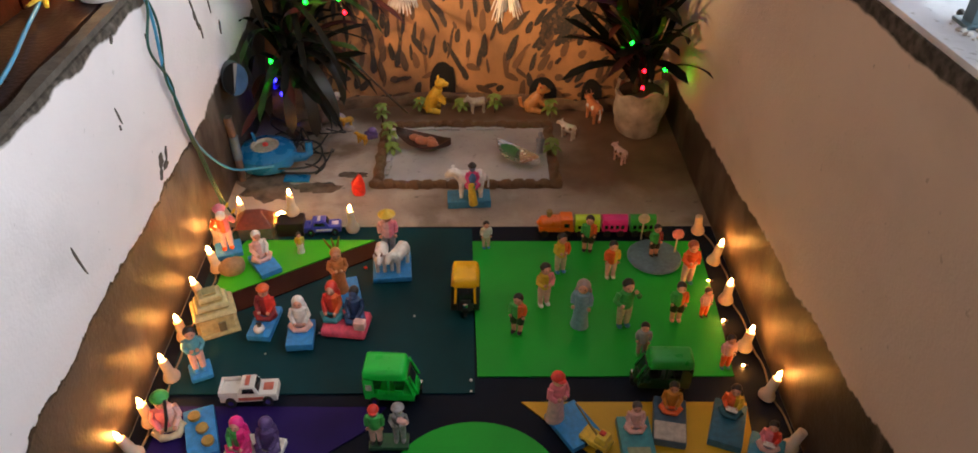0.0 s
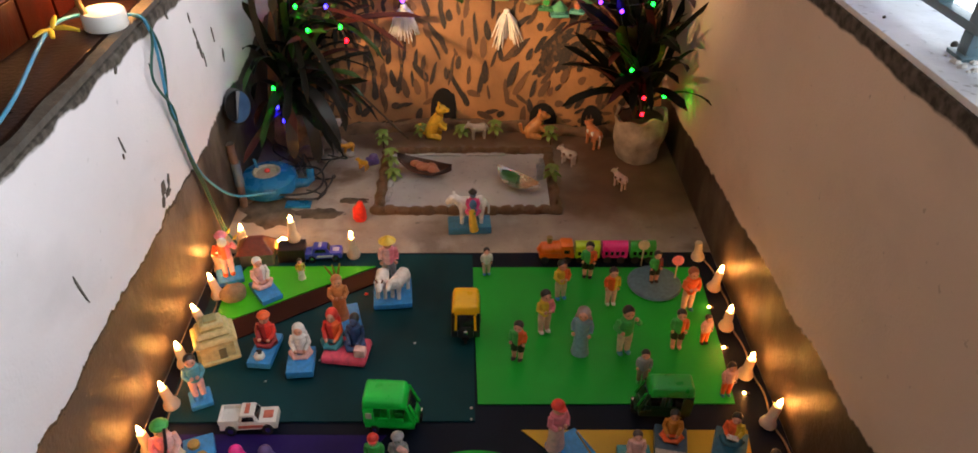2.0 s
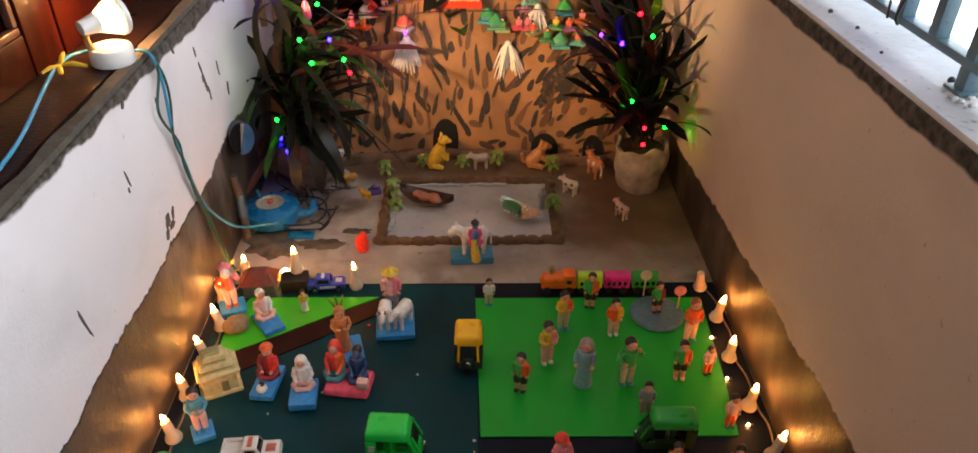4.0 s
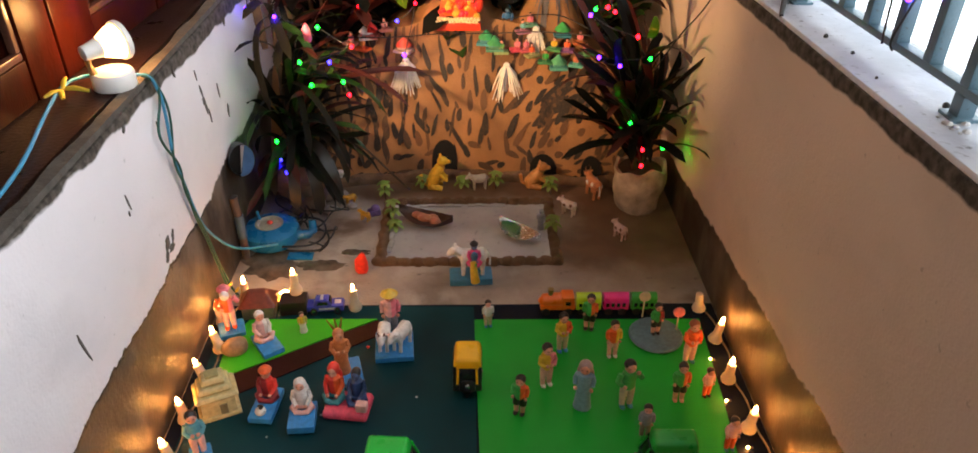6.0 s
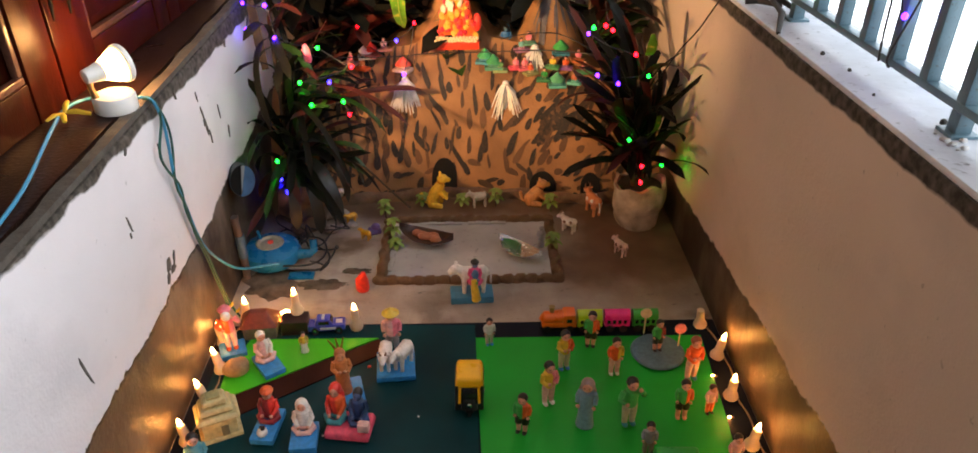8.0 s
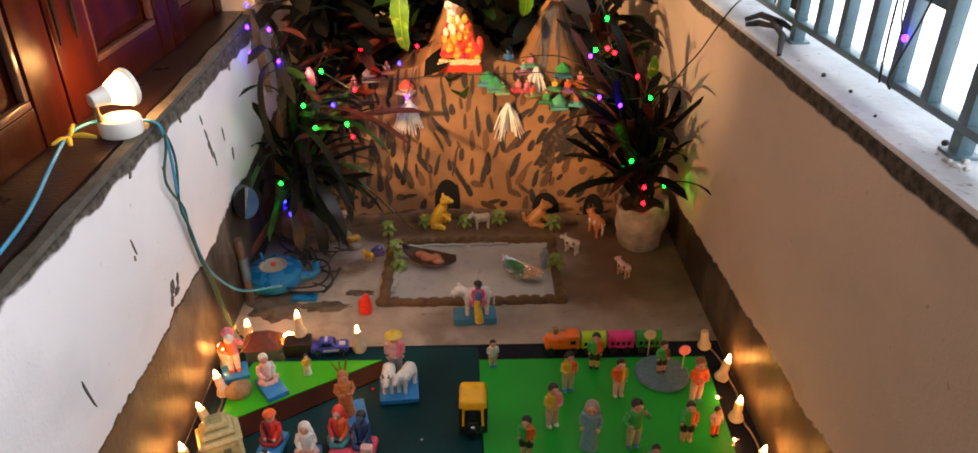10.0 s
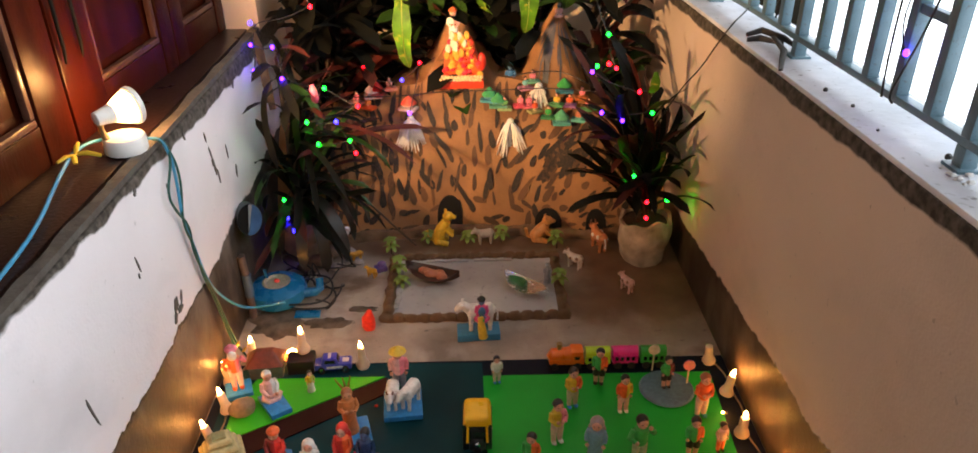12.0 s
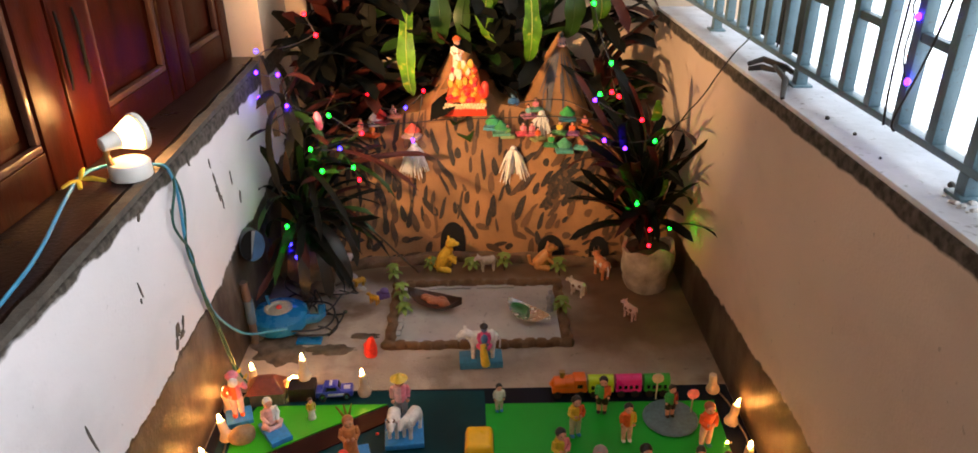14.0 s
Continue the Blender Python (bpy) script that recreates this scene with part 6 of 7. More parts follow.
def hanging_leaf(x, y, z, L, W, side, tilt, mat, parent):
    """A broad leaf that arches out and hangs down from (x, y, z), its face towards the walk."""
    lf = part("leaf", leaf_mesh(L, W, 0.9, 1.3, 0.22, 0.55, 22, 0.10), mat, parent)
    bm = bmesh.new()
    pts = []
    for i in range(12):
        u = i / 11 * 0.97
        a = 0.9 - 1.3 * u
        pts.append((L * (u * math.cos(0.9) * 0.6 + 0.4 * u * math.cos(a)), 0, L * (u * math.sin(0.9) * 0.6 + 0.4 * u * math.sin(a)) - L * 0.286 * u * u + 0.001))
    tube(bm, pts, [0.0022 * (1 - 0.6 * i / 11) for i in range(12)], 0, 6)
    part("midrib", bm, M_rib if mat is M_leaf_var else mat, lf)
    lf.matrix_basis = Matrix.Translation(Vector((x, y, z)) - parent.matrix_basis.translation) @ Matrix.Rotation(radians(-90 + side), 4, "Z") @ Matrix.Rotation(radians(tilt), 4, "Y")
    return lf


for x, y, z, L, W, side, tilt, mt in ((-0.172, 2.76, 0.86, 0.44, 0.028, -6, 95, M_leaf_var), (0.10, 2.78, 0.92, 0.28, 0.030, -28, 95, M_leaf_var), (0.222, 2.77, 0.89, 0.33, 0.029, 5, 96, M_leaf_var),
                                      (0.03, 2.80, 0.90, 0.27, 0.030, -30, 92, M_leaf_green), (-0.08, 2.82, 0.92, 0.30, 0.034, 10, 95, M_leaf_green), (0.155, 2.82, 0.90, 0.30, 0.02, 0, 95, M_leaf_dark),
                                      (0.27, 2.93, 0.95, 0.26, 0.032, 25, 92, M_leaf_green), (0.43, 2.80, 0.92, 0.24, 0.030, 30, 90, M_leaf_var), (-0.28, 2.80, 0.92, 0.28, 0.028, -20, 90, M_leaf_dark), (0.135, 2.77, 0.885, 0.24, 0.030, -62, 88, M_leaf_var), (0.36, 2.84, 0.93, 0.30, 0.034, 12, 95, M_leaf_green), (0.47, 2.86, 0.95, 0.30, 0.032, -10, 94, M_leaf_green)):
    hanging_leaf(x, y, z, L, W, side, tilt, mt, cro)


# small green sprigs round the pond
def sprig(x, y, h, seed):
    random.seed(seed)
    s = thing("plastic_sprig", x, y, 0, random.uniform(0, 360), "small pale green plant sprig stuck beside the pond", "sprig", "sprigs round the pond")
    bm = bmesh.new()
    tube(bm, [(0, 0, 0), (0.002, 0.001, h * 0.6), (0.004, 0, h)], [0.0022, 0.0018, 0.001], 0, 6)
    part("stem", bm, M_stem, s)
    for tier, hz in enumerate((0.55, 1.0)):
        bm = bmesh.new()
        for k in range(6):
            leaf = leaf_mesh(0.034 * (1.1 - 0.2 * tier), 0.007, 0.5, 1.2, 0.2, 0.5, 5)
            me = bpy.data.meshes.new("tmp")
            leaf.to_mesh(me)
            leaf.free()
            n0 = len(bm.verts)
            bm.from_mesh(me)
            bpy.data.meshes.remove(me)
            bm.verts.ensure_lookup_table()
            turn = Matrix.Translation((0.003, 0, h * hz)) @ Matrix.Rotation(k * 1.047 + tier * 0.5 + random.uniform(-0.2, 0.2), 4, "Z")
            for v in bm.verts[n0:]:
                v.co = turn @ v.co
        part("leaf_whorl", bm, M_herb, s)


for i, (x, y, h) in enumerate(((-0.205, 2.290, 0.075), (-0.240, 2.430, 0.06), (-0.120, 2.500, 0.045), (0.130, 2.495, 0.06), (0.015, 2.505, 0.04), (0.300, 2.215, 0.06), (0.315, 2.455, 0.06), (-0.195, 2.245, 0.03))):
    sprig(x, y, h, 70 + i)

# ---- corner with the blue water jug and pipe ----
jug = thing("water_can", -0.565, 2.185, 0.002, 12, "round blue plastic water can lying flat with cables round it", "water can")
bm = bmesh.new()
lathe(bm, [(0.070, 0), (0.092, 0.010), (0.100, 0.030), (0.094, 0.052), (0.072, 0.066), (0.048, 0.070), (0.046, 0.062), (0.020, 0.058)], seg=32)
part("body", bm, M_jug, jug)
bm = bmesh.new()
tube(bm, [(0.085, -0.03, 0.030), (0.125, -0.04, 0.034), (0.140, -0.035, 0.042), (0.142, -0.02, 0.075)], [0.018, 0.015, 0.014, 0.013], 0, 12)
part("spout", bm, M_jug, jug)
bm = bmesh.new()
lathe(bm, [(0.044, 0.064), (0.047, 0.071), (0.040, 0.072), (0.034, 0.066)], seg=24)
part("rim", bm, paint((0.42, 0.36, 0.26)), jug, "pale worn rim")
bm = bmesh.new()
ball(bm, (0.002, 0.004, 0.070), (0.010, 0.008, 0.008), 0, 10, 8)
part("knob", bm, paint((0.75, 0.06, 0.05)), jug, "red knob")
bm = bmesh.new()
tube(bm, [(-0.03, 0.03, 0.066), (-0.036, 0.036, 0.10)], [0.006, 0.005], 0, 8)
part("valve", bm, M_jug, jug)
jug.scale = (0.9, 0.9, 0.9)
bm = bmesh.new()
rbox(bm, (-0.462, 2.098, 0.004), (0.075, 0.035, 0.006), 0.002)
tagged(part("plastic_tray", bm, M_jug), "flat blue plastic strip on the floor", "tray")
for k, (cx, cy, r) in enumerate(((-0.46, 2.17, 0.065), (-0.50, 2.20, 0.09))):
    tagged(cable("cable_coil", [(cx + r * math.cos(a) * 1.1, cy + r * math.sin(a), 0.012 + 0.012 * k + 0.006 * math.sin(3 * a)) for a in np.linspace(0.3, 6.9, 22)], 0.0032, M_black_cable), "black cable coiled beside the water can", "cable")

random.seed(14)
for k in range(4):
    x, y = random.uniform(-0.52, -0.42), random.uniform(2.20, 2.30)
    pts = [(x, y, 0.01)]
    for i in range(9):
        pts.append((min(-0.33, max(-0.60, pts[-1][0] + random.uniform(-0.07, 0.08))), min(2.42, max(2.10, pts[-1][1] + random.uniform(-0.07, 0.07))), random.uniform(0.006, 0.075)))
    tagged(cable("loose_cable", pts, 0.0026, M_black_cable), "thin black cable tangled beside the plant pot", "cable", "tangled cables by the pot")

pipe = thing("drain_pipe", -0.596, 2.150, 0.318, 0, "open blue-grey drain pipe end sticking out of the wall", "pipe")
bm = bmesh.new()
lathe(bm, [(0.046, -0.085), (0.0468, -0.08), (0.0468, -0.004), (0.0455, -0.003), (0.045, -0.070), (0.010, -0.072)], seg=36)
part("sleeve", bm, matte("dark_blue_pipe", (0.012, 0.020, 0.030), 0.5, 0.35, 20, 200, 0.1), pipe)
# black disc paints the shade deep inside the pipe
bm = bmesh.new()
disc(bm, (0, 0, -0.055), 0.0447, 0.02, "z", 0, 28)
part("mouth", bm, M_black, pipe, "black disc for the shade deep in the pipe")
# flat halves: black for the shaded inside, blue for the wall that catches light
for nm, mt, a, b, h, lb in (("hollow", M_black, 0.56, 1.40, -0.014, "flat black plate for the shaded side of the pipe"), ("cut_wall", M_pipe_blue, -0.56, 0.46, -0.004, "blue inner wall of the cut pipe"), ("lip", M_rail_pale, 0.46, 0.56, 0.0, "pale cut lip")):
    bm = bmesh.new()
    hub = bm.verts.new((-0.004 if nm == "lip" else 0.0, -0.043 if nm == "lip" else -0.034, h))
    arc = [bm.verts.new((0.0446 * math.cos(math.pi * (a + (b - a) * k / 14)), 0.0446 * math.sin(math.pi * (a + (b - a) * k / 14)), h)) for k in range(15)]
    for u, v in zip(arc, arc[1:]):
        bm.faces.new((hub, u, v))
    bmesh.ops.solidify(bm, geom=bm.faces[:], thickness=0.003)
    part(nm, bm, mt, pipe, lb)
pipe.matrix_basis = Matrix.Translation((-0.590, 2.125, 0.310)) @ Vector((0.42, -0.80, 0.30)).to_track_quat("Z", "Y").to_matrix().to_4x4() @ Matrix.Rotation(radians(-14), 4, "Z") @ Matrix.Diagonal((0.74, 0.98, 1, 1))
vp = thing("stand_pipe", -0.621, 2.095, 0.0, 0, "rusty upright water pipe with a blue sleeve", "pipe")
bm = bmesh.new()
tube(bm, [(0, 0, 0.0), (0.001, 0, 0.12), (-0.006, 0.002, 0.21)], [0.012, 0.011, 0.013], 0, 14)
part("tube", bm, matte("rusty_pipe", (0.085, 0.062, 0.055), 0.7, 0.4, 30, 120, 0.4), vp)
bm = bmesh.new()
tube(bm, [(0.001, 0, 0.075), (0.0005, 0, 0.15)], 0.0135, 0, 14)
part("sleeve", bm, M_pipe, vp, "blue sleeve")
# wet muddy film on the floor round the can
def puddle(x, y, rx, ry, seed):
    bm = bmesh.new()
    c = bm.verts.new((0, 0, 0.0016))
    ring = []
    for k in range(48):
        a = k / 48 * 2 * math.pi
        q = 1 + 0.45 * noise.noise(Vector((2 * math.cos(a), 2 * math.sin(a), seed))) + 0.18 * noise.noise(Vector((6 * math.cos(a), 6 * math.sin(a), seed)))
        ring.append((rx * q * math.cos(a), ry * q * math.sin(a)))
    top = [bm.verts.new((a * 0.94, b * 0.94, 0.0014)) for a, b in ring]
    low = [bm.verts.new((a, b, 0.0)) for a, b in ring]
    for k in range(48):
        j = (k + 1) % 48
        bm.faces.new((c, top[k], top[j]))
        bm.faces.new((top[k], low[k], low[j], top[j]))
    ob = part("wet_patch", bm, M_wet)
    ob.matrix_basis = pose(x, y, 0.0008)
    tagged(ob, "thin wet muddy film on the cement floor", "puddle", "wet patches by the can")


puddle(-0.535, 2.06, 0.085, 0.075, 1.3)
puddle(-0.395, 2.055, 0.070, 0.028, 4.1)
puddle(-0.30, 2.12, 0.045, 0.016, 7.7)
# bark chips by the left pot
for x, y, s, rz in ((-0.47, 2.36, 0.045, 20), (-0.43, 2.43, 0.04, 70), (-0.50, 2.33, 0.035, -20)):
    C, bm = Colours(), bmesh.new()
    ball(bm, (0, 0, s * 0.5), (s, s * 0.7, s * 0.6), C((0.15, 0.10, 0.07), 0.8), 12, 8)
    for v in bm.verts:
        v.co *= 1 + 0.25 * noise.noise(v.co * 30)
    put_doll("stone", bm, C, x, y, rz, "rough brown stone beside the plant pot", "stones by the pot", "stone", 0.002)
for x, y, r, rz in ((-0.455, 2.375, 0.034, 10), (-0.405, 2.345, 0.026, 50), (-0.385, 2.43, 0.030, -30), (-0.345, 2.375, 0.018, 0)):
    C, bm = Colours(), bmesh.new()
    ball(bm, (0, 0, r * 0.45), (r, r * 0.8, r * 0.55), C((0.36, 0.31, 0.28), 0.8), 14, 9)
    for v in bm.verts:
        v.co *= 1 + 0.3 * noise.noise(v.co * 34)
    put_doll("plaster_lump", bm, C, x, y, rz, "pale broken plaster lump beside the plant pot", "plaster lumps by the pot", "rubble", 0.002)

# ---- lamp on the window ledge ----
LX, LY, LZ = -0.682, 1.715, ZL + 0.0125
lamp = thing("table_lamp", LX, LY, LZ, 0, "small white plastic spot lamp, switched on, on the ledge", "lamp")
bm = bmesh.new()
lathe(bm, [(0.041, 0), (0.043, 0.003), (0.042, 0.030), (0.039, 0.034), (0.010, 0.0345)], seg=32)
part("base", bm, M_white_plastic, lamp)
bm = bmesh.new()
tube(bm, [(-0.026, -0.02, 0.032), (-0.030, -0.024, 0.055), (-0.026, -0.028, 0.082)], [0.007, 0.006, 0.007], 0, 10)
part("neck", bm, matte("brass_joint", (0.45, 0.30, 0.14), 0.3, 0.1, 30, 200, 0.02, metal=0.8), lamp, "brass swivel joint")
aim = Vector((0.12, 2.76, 0.88)) - Vector((LX, LY, LZ + 0.085))
turn = aim.to_track_quat("Z", "Y").to_matrix().to_4x4()
bm = bmesh.new()
lathe(bm, [(0.008, -0.052), (0.014, -0.050), (0.017, -0.030), (0.020, -0.015), (0.018, -0.014), (0.008, -0.015)], seg=28)
hd = part("shade", bm, M_white_plastic, lamp)
hd.matrix_basis = Matrix.Translation((0.0, 0.004, 0.086)) @ turn
bm = bmesh.new()
lathe(bm, [(0.010, -0.014), (0.0195, -0.0135), (0.027, 0.002), (0.0325, 0.014), (0.0355, 0.026), (0.0345, 0.030), (0.010, 0.032)], seg=28)
part("bulb", bm, M_bulb, hd, "glowing frosted bulb")
bm = bmesh.new()
lathe(bm, [(0.0358, 0.024), (0.0395, 0.026), (0.040, 0.034), (0.0385, 0.037), (0.0358, 0.034)], seg=32)
part("front_ring", bm, M_white_plastic, hd)
spot = new("spot_lamp", bpy.data.lights.new("spot_lamp", "SPOT"))
spot.data.energy, spot.data.color, spot.data.spot_size, spot.data.spot_blend, spot.data.shadow_soft_size = LAMP_WATT, (1.0, 0.59, 0.28), radians(96), 1.0, 0.025
head_at = Vector((LX, LY + 0.004, LZ + 0.085)) + aim.normalized() * 0.085
spot.matrix_world = look(head_at, head_at + aim)
# the bulb's own light past the rim of the shade
halo = new("bulb_light", bpy.data.lights.new("bulb_light", "POINT"))
halo.data.energy, halo.data.color, halo.data.shadow_soft_size = BULB_WATT, (1.0, 0.46, 0.14), 0.02
halo.location = (LX - 0.004, LY + 0.072, LZ + 0.104)

# cables of the lamp
for r, mt, pts, lb in ((0.0038, M_blue_cable, [(-0.66, 0.75, 0.705), (-0.675, 1.05, 0.706), (-0.688, 1.25, 0.707), (-0.705, 1.38, 0.708), (-0.752, 1.56, 0.712), (-0.772, 1.68, 0.72), (-0.76, 1.75, 0.712), (-0.735, 1.745, 0.715)], "blue mains cable lying along the ledge"),
                       (0.0035, M_blue_cable, [(-0.66, 1.752, 0.712), (-0.628, 1.752, 0.718), (-0.621, 1.772, 0.67), (-0.622, 1.780, 0.61), (-0.624, 1.765, 0.50), (-0.624, 1.795, 0.43), (-0.624, 1.815, 0.34), (-0.622, 1.85, 0.26), (-0.610, 1.95, 0.14), (-0.600, 2.04, 0.07), (-0.56, 2.085, 0.05), (-0.52, 2.09, 0.052)], "blue cable hanging down the white wall"),
                       (0.003, M_green_cable, [(-0.645, 1.757, 0.710), (-0.626, 1.760, 0.716), (-0.619, 1.775, 0.66), (-0.622, 1.715, 0.60), (-0.622, 1.735, 0.55), (-0.620, 1.790, 0.48), (-0.624, 1.782, 0.42), (-0.622, 1.815, 0.33), (-0.622, 1.850, 0.25), (-0.620, 1.885, 0.13), (-0.605, 1.895, 0.03), (-0.585, 1.893, 0.010)], "dark green twisted cable hanging to the candles"),
                       (0.003, M_green_cable, [(-0.640, 1.748, 0.711), (-0.627, 1.750, 0.714), (-0.620, 1.790, 0.65), (-0.622, 1.800, 0.58), (-0.621, 1.752, 0.50), (-0.624, 1.80, 0.42), (-0.624, 1.805, 0.34), (-0.624, 1.84, 0.26), (-0.622, 1.870, 0.15), (-0.612, 1.885, 0.05)], "dark green twisted cable on the white wall")):
    tagged(cable("lamp_cable", pts, r, mt), lb, "cable")
knot = thing("tape_knot", -0.762, 1.655, LZ + 0.010, 0, "yellow tape knot tying the cables", "tape")
for a, b in (((-0.02, -0.03, 0.004), (0.004, 0.0, 0.008)), ((0.004, 0.0, 0.008), (0.0, 0.03, 0.022)), ((0.0, 0.0, 0.006), (0.016, -0.03, 0.002)), ((0.0, 0.004, 0.008), (0.05, 0.01, 0.002))):
    bm = bmesh.new()
    tube(bm, [a, tuple((Vector(a) + Vector(b)) / 2 + Vector((0, 0, 0.004))), b], [0.004, 0.006, 0.004], 0, 8, 0.5)
    part("strip", bm, M_yellow, knot)

# ---- string lights ----
def string_lights(name, bulbs, label, wire_mat):
    s = thing(name, 0, 0, 0, 0, label, "string lights")
    order = [(x, y, z) for _, x, y, z in bulbs]
    pts = []
    for p, q in zip(order, order[1:]):
        m = (Vector(p) + Vector(q)) / 2
        pts += [(p[0], p[1] + 0.008, p[2]), (m.x, m.y + 0.03, m.z - 0.02)]
    cable("wire", pts + [order[-1]], 0.0016, wire_mat, s)
    for col, x, y, z in bulbs:
        bm = bmesh.new()
        ball(bm, (0, 0, 0), (0.0055, 0.0055, 0.0065), 0, 10, 8)
        b = part("bulb", bm, LEDS[col], s, col + " glowing bulb")
        b.location = (x, y, z)
    return s


string_lights("string_lights", [("blue", -0.530, 2.345, 0.150), ("blue", -0.546, 2.345, 0.196), ("green", -0.545, 2.335, 0.264), ("green", -0.420, 2.34, 0.444), ("green", -0.329, 2.36, 0.446), ("red", -0.315, 2.36, 0.405), ("blue", -0.364, 2.36, 0.507),
                               ("green", -0.446, 2.34, 0.514), ("red", -0.296, 2.36, 0.553), ("green", -0.387, 2.36, 0.610), ("violet", -0.504, 2.36, 0.640), ("violet", -0.518, 2.36, 0.732), ("violet", -0.618, 2.50, 0.70), ("violet", -0.612, 2.47, 0.63), ("blue", -0.615, 2.52, 0.76), ("red", -0.399, 2.36, 0.842), ("red", -0.425, 2.36, 0.900)],
              "lit coloured string lights wound through the dark plant", M_black_cable)
string_lights("string_lights", [("red", -0.313, 2.68, 0.570), ("red", -0.296, 2.68, 0.527), ("blue", -0.191, 2.67, 0.528), ("red", -0.132, 2.70, 0.576), ("violet", -0.170, 2.635, 0.425)],
              "lit coloured string lights over the mountain brow", M_black_cable)
string_lights("string_lights", [("red", 0.568, 2.29, 0.200), ("red", 0.537, 2.29, 0.262), ("red", 0.566, 2.29, 0.255), ("green", 0.627, 2.29, 0.260), ("green", 0.664, 2.30, 0.244), ("green", 0.519, 2.29, 0.344), ("violet", 0.472, 2.30, 0.518), ("violet", 0.410, 2.30, 0.544), ("green", 0.562, 2.32, 0.532),
                               ("red", 0.514, 2.30, 0.604), ("violet", 0.376, 2.30, 0.665), ("green", 0.389, 2.30, 0.682), ("red", 0.422, 2.30, 0.687), ("red", 0.443, 2.30, 0.674), ("green", 0.415, 2.30, 0.770), ("green", 0.358, 2.30, 0.932)],
              "lit coloured string lights wound through the pot plant", M_black_cable)
string_lights("string_lights", [("violet", 0.772, 1.480, 0.955), ("violet", 0.775, 1.50, 1.06), ("blue", 0.772, 1.49, 1.12), ("red", 0.775, 2.04, 1.05), ("violet", 0.775, 2.02, 1.15)],
              "coloured string lights tied to the railing", M_black_cable)
for pts in ([(0.772, 1.515, 1.5), (0.770, 1.525, 1.15), (0.772, 1.535, 0.93), (0.772, 1.522, 0.862)], [(0.770, 1.33, 1.4), (0.770, 1.42, 1.05), (0.770, 1.47, 0.93), (0.772, 1.505, 0.865), (0.776, 1.49, 0.862)],
            [(0.772, 2.03, 1.4), (0.77, 2.045, 1.0), (0.772, 2.06, 0.87)]):
    tagged(cable("rail_wire", pts, 0.0022, M_black_cable), "thin black wire hanging along the railing", "wire")
tagged(cable("wall_wire", [(0.80, 2.30, 0.85), (0.760, 2.25, 0.832), (0.712, 2.17, 0.835), (0.690, 2.22, 0.76), (0.685, 2.32, 0.66), (0.66, 2.40, 0.58), (0.60, 2.42, 0.45)], 0.0022, M_black_cable), "thin black wire hanging from the ledge to the plant", "wire")

# dry dark pods on the ledge
pods = thing("dry_pod", 0.745, 2.03, ZR - 0.002, 0, "dark dry curved pods lying on the ledge", "seed pod")
for pts in ([(-0.03, 0.05, 0.014), (0.01, 0.06, 0.022), (0.05, 0.01, 0.014), (0.06, -0.05, 0.008)], [(-0.032, 0.035, 0.006), (0.0, 0.04, 0.008), (0.04, -0.01, 0.008)], [(0.025, 0.02, 0.016), (0.015, -0.08, 0.012), (-0.035, -0.20, 0.004)]):
    bm = bmesh.new()
    tube(bm, pts, [0.006] + [0.0085] * (len(pts) - 2) + [0.005], 0, 8, 0.7)
    part("pod", bm, matte("dark_pod", (0.025, 0.018, 0.014), 0.5, 0.3), pods)
for x, y, r in ((0.745, 1.68, 0.005), (0.755, 1.58, 0.004), (0.74, 1.45, 0.003), (0.79, 1.32, 0.006), (0.81, 1.31, 0.004)):
    C, bm = Colours(), bmesh.new()
    ball(bm, (0, 0, r * 0.6), r, C((0.05, 0.045, 0.04), 0.8), 8, 6)
    put_doll("pebble", bm, C, x, y, 0, "tiny dark pebble on the cement ledge", "pebbles on the ledge", "pebble", ZR + 0.0088 + FALL * (y - 1.6))

# pink bud and yellow leaf
C, bm = Colours(), bmesh.new()
tube(bm, [(0, 0, 0.025), (0, 0, 0.01), (0.004, 0, -0.02), (0.008, 0, -0.03)], [0.004, 0.012, 0.012, 0.004], C((0.75, 0.12, 0.22)), 10)
ob = put_doll("paper_bud", bm, C, -0.419, 2.35, 0, "pink paper bud hung in the dark plant", "", "decoration", 0.60)
for x, y, z, s, t in ((0.589, 2.275, 0.40, 0.11, 20), (0.560, 2.32, 0.62, 0.09, -15)):
    yl = part("yellow_leaf", leaf_mesh(s, 0.014, 0.5, 1.2, 0.2, 0.5), M_leaf_var)
    yl.matrix_basis = Matrix.Translation((x, y, z + s * 0.4)) @ Matrix.Rotation(radians(-70 + t), 4, "Z") @ Matrix.Rotation(radians(95), 4, "Y")
    tagged(yl, "single yellow-green leaf among the dark ones", "leaf")

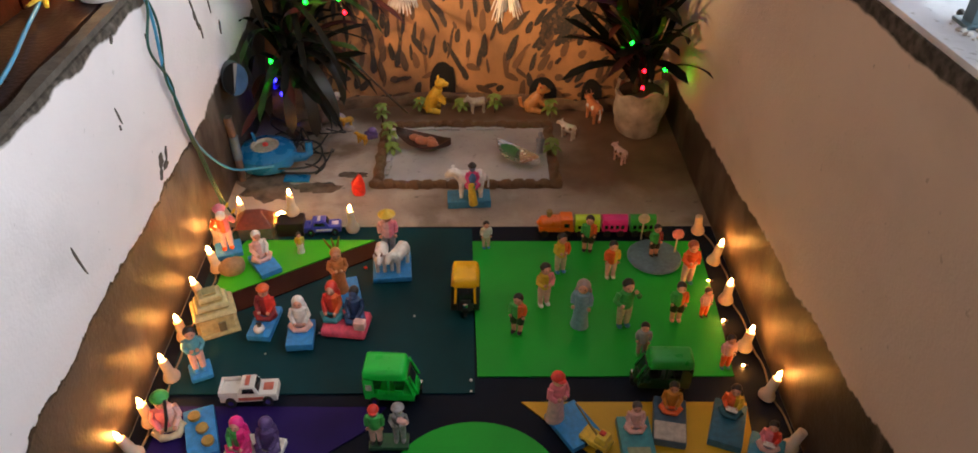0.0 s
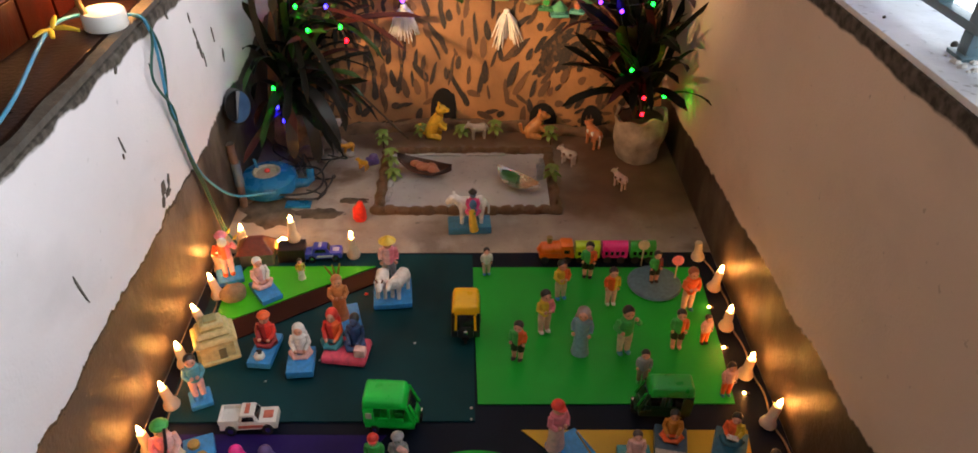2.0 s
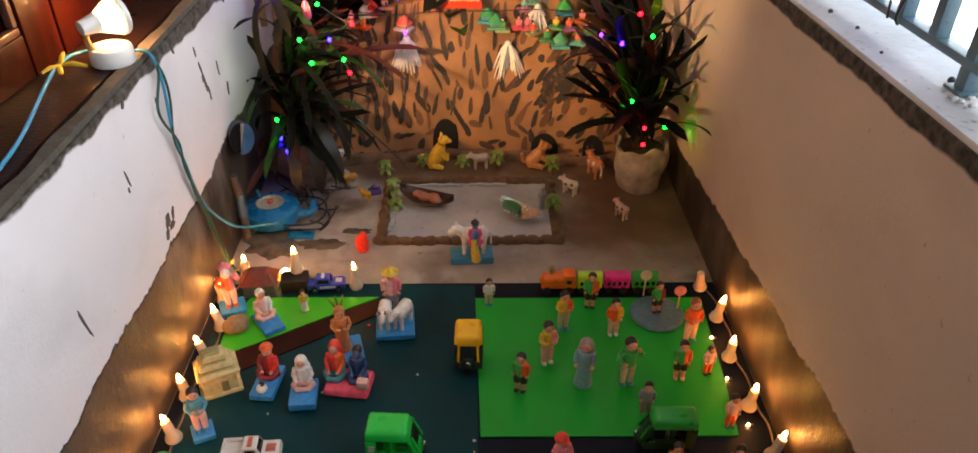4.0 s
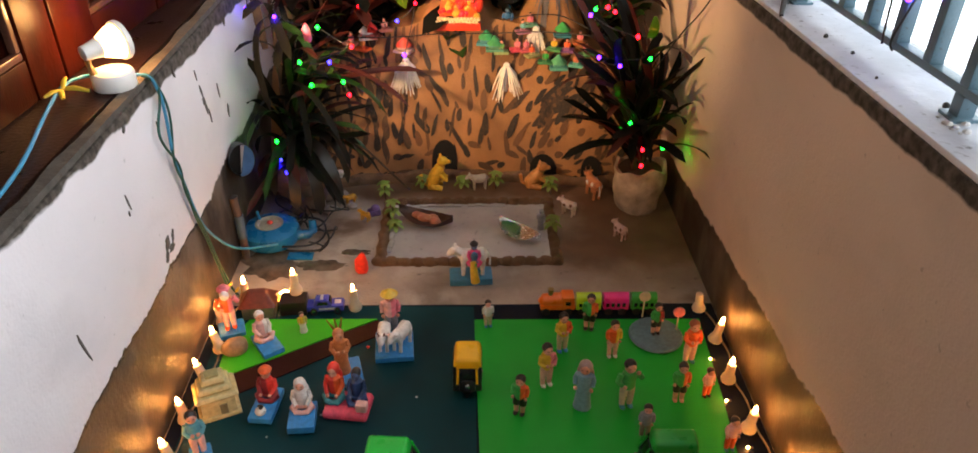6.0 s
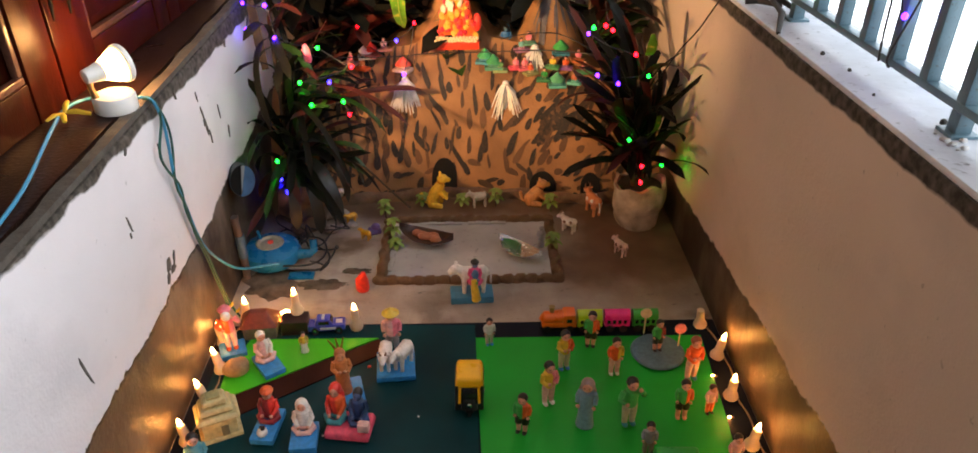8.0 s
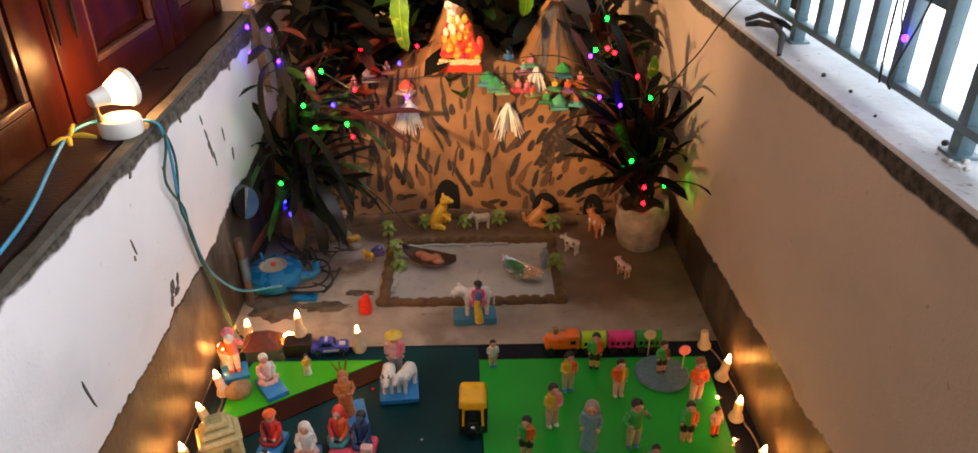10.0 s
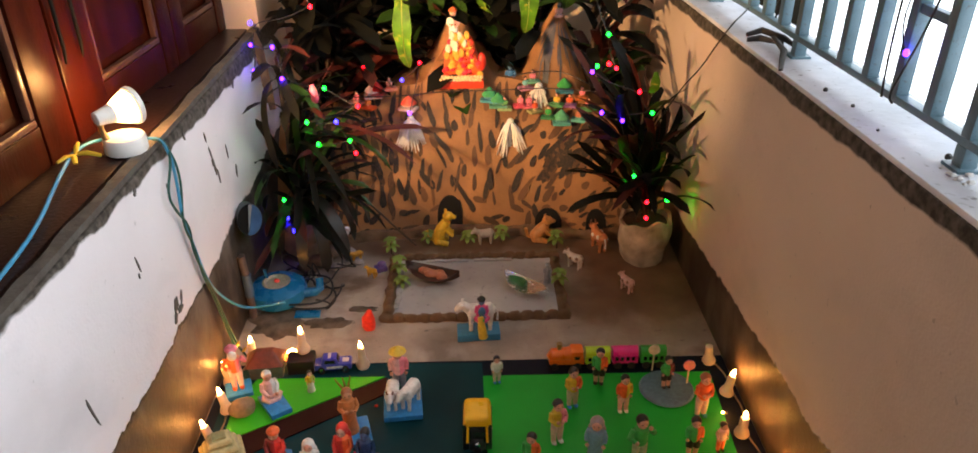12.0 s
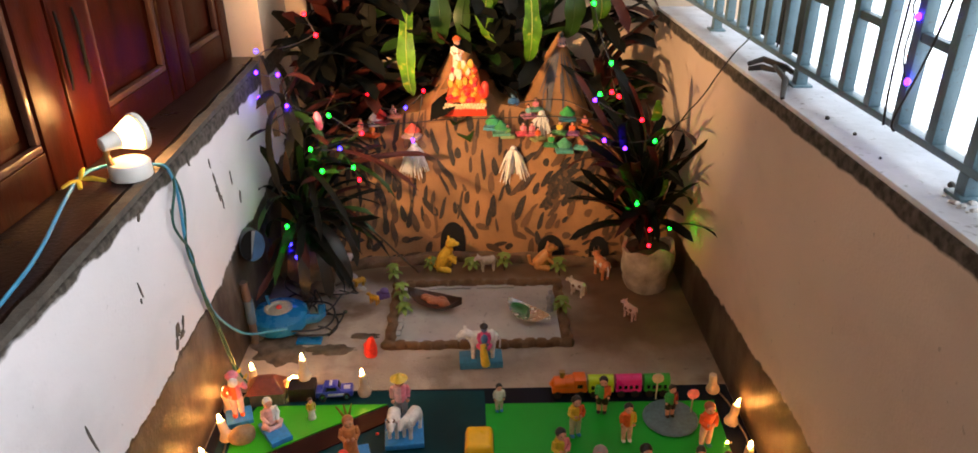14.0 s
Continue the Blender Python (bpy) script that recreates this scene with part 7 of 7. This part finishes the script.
# twig, strap and loose leaves at the corner
tagged(cable("dry_twig", [(-0.50, 2.46, 0.30), (-0.40, 2.48, 0.26), (-0.30, 2.49, 0.16), (-0.22, 2.48, 0.07), (-0.16, 2.47, 0.012)], 0.0035, M_stem), "thin dark twig drooping from the plant to the pond", "twig")
bm = bmesh.new()
tube(bm, [(-0.652, 2.640, 0.712), (-0.622, 2.600, 0.66), (-0.600, 2.545, 0.56), (-0.585, 2.515, 0.49)], [0.012, 0.014, 0.014, 0.010], 0, 8, 0.25)
tagged(part("bark_strap", bm, M_stem), "dark dry leaf sheath leaning over the wall top", "leaf")
lf = part("arching_leaf", leaf_mesh(0.36, 0.018, 1.1, 1.9, 0.3, 0.8, 14), M_leaf_green)
lf.matrix_basis = Matrix.Translation((-0.60, 2.46, 0.52)) @ Matrix.Rotation(radians(-20), 4, "Z")
tagged(lf, "broad dark green leaf arching out of the plant", "leaf")
for k, (y0, z0) in enumerate(((1.882, 0.060), (1.89, 0.035))):
    bm = bmesh.new()
    tube(bm, [(0, -0.008, 0.004), (0, 0, 0.0), (0.004, 0.010, 0.006)], [0.003, 0.005, 0.003], 0, 8, 0.6)
    ob = part("tape_strip", bm, M_yellow)
    ob.matrix_basis = pose(-0.606 + 0.012 * k, y0, z0)
    tagged(ob, "yellow tape round the candle cable joint", "tape")
C, bm = Colours(), bmesh.new()
rbox(bm, (0, 0, 0.010), (0.040, 0.030, 0.020), 0.006, C((0.12, 0.08, 0.26)))
ball(bm, (0.004, 0.0, 0.024), (0.015, 0.012, 0.012), C((0.16, 0.10, 0.30)), 10, 8)
put_doll("violet_figure", bm, C, -0.268, 2.335, 20, "small violet plastic toy beside the orange bird", "", "toy", 0)
random.seed(77)
for k in range(9):
    C, bm = Colours(), bmesh.new()
    r = random.uniform(0.003, 0.008)
    ball(bm, (0, 0, r * 0.4), (r, r * 0.8, r * 0.5), C((0.62, 0.60, 0.58), 0.8), 8, 6)
    for v in bm.verts:
        v.co *= 1 + 0.3 * noise.noise(v.co * 200)
    y = 1.25 + random.uniform(-0.035, 0.035)
    put_doll("plaster_crumb", bm, C, 0.79 + random.uniform(-0.04, 0.0), y, 0, "pale plaster crumb at the railing foot", "crumbs at the railing foot", "crumb", ZR + 0.0088 + FALL * (y - 1.6))
# dark wires over the mountain brow
for pts in ([(-0.45, 2.60, 0.50), (-0.25, 2.66, 0.47), (-0.05, 2.68, 0.485), (0.12, 2.70, 0.475), (0.30, 2.66, 0.50), (0.48, 2.50, 0.53)], [(0.15, 2.70, 0.52), (0.30, 2.69, 0.56), (0.42, 2.60, 0.53), (0.52, 2.46, 0.50)]):
    tagged(cable("thin_wire", pts, 0.0018, M_black_cable), "thin black wire strung over the mountain brow", "wire")
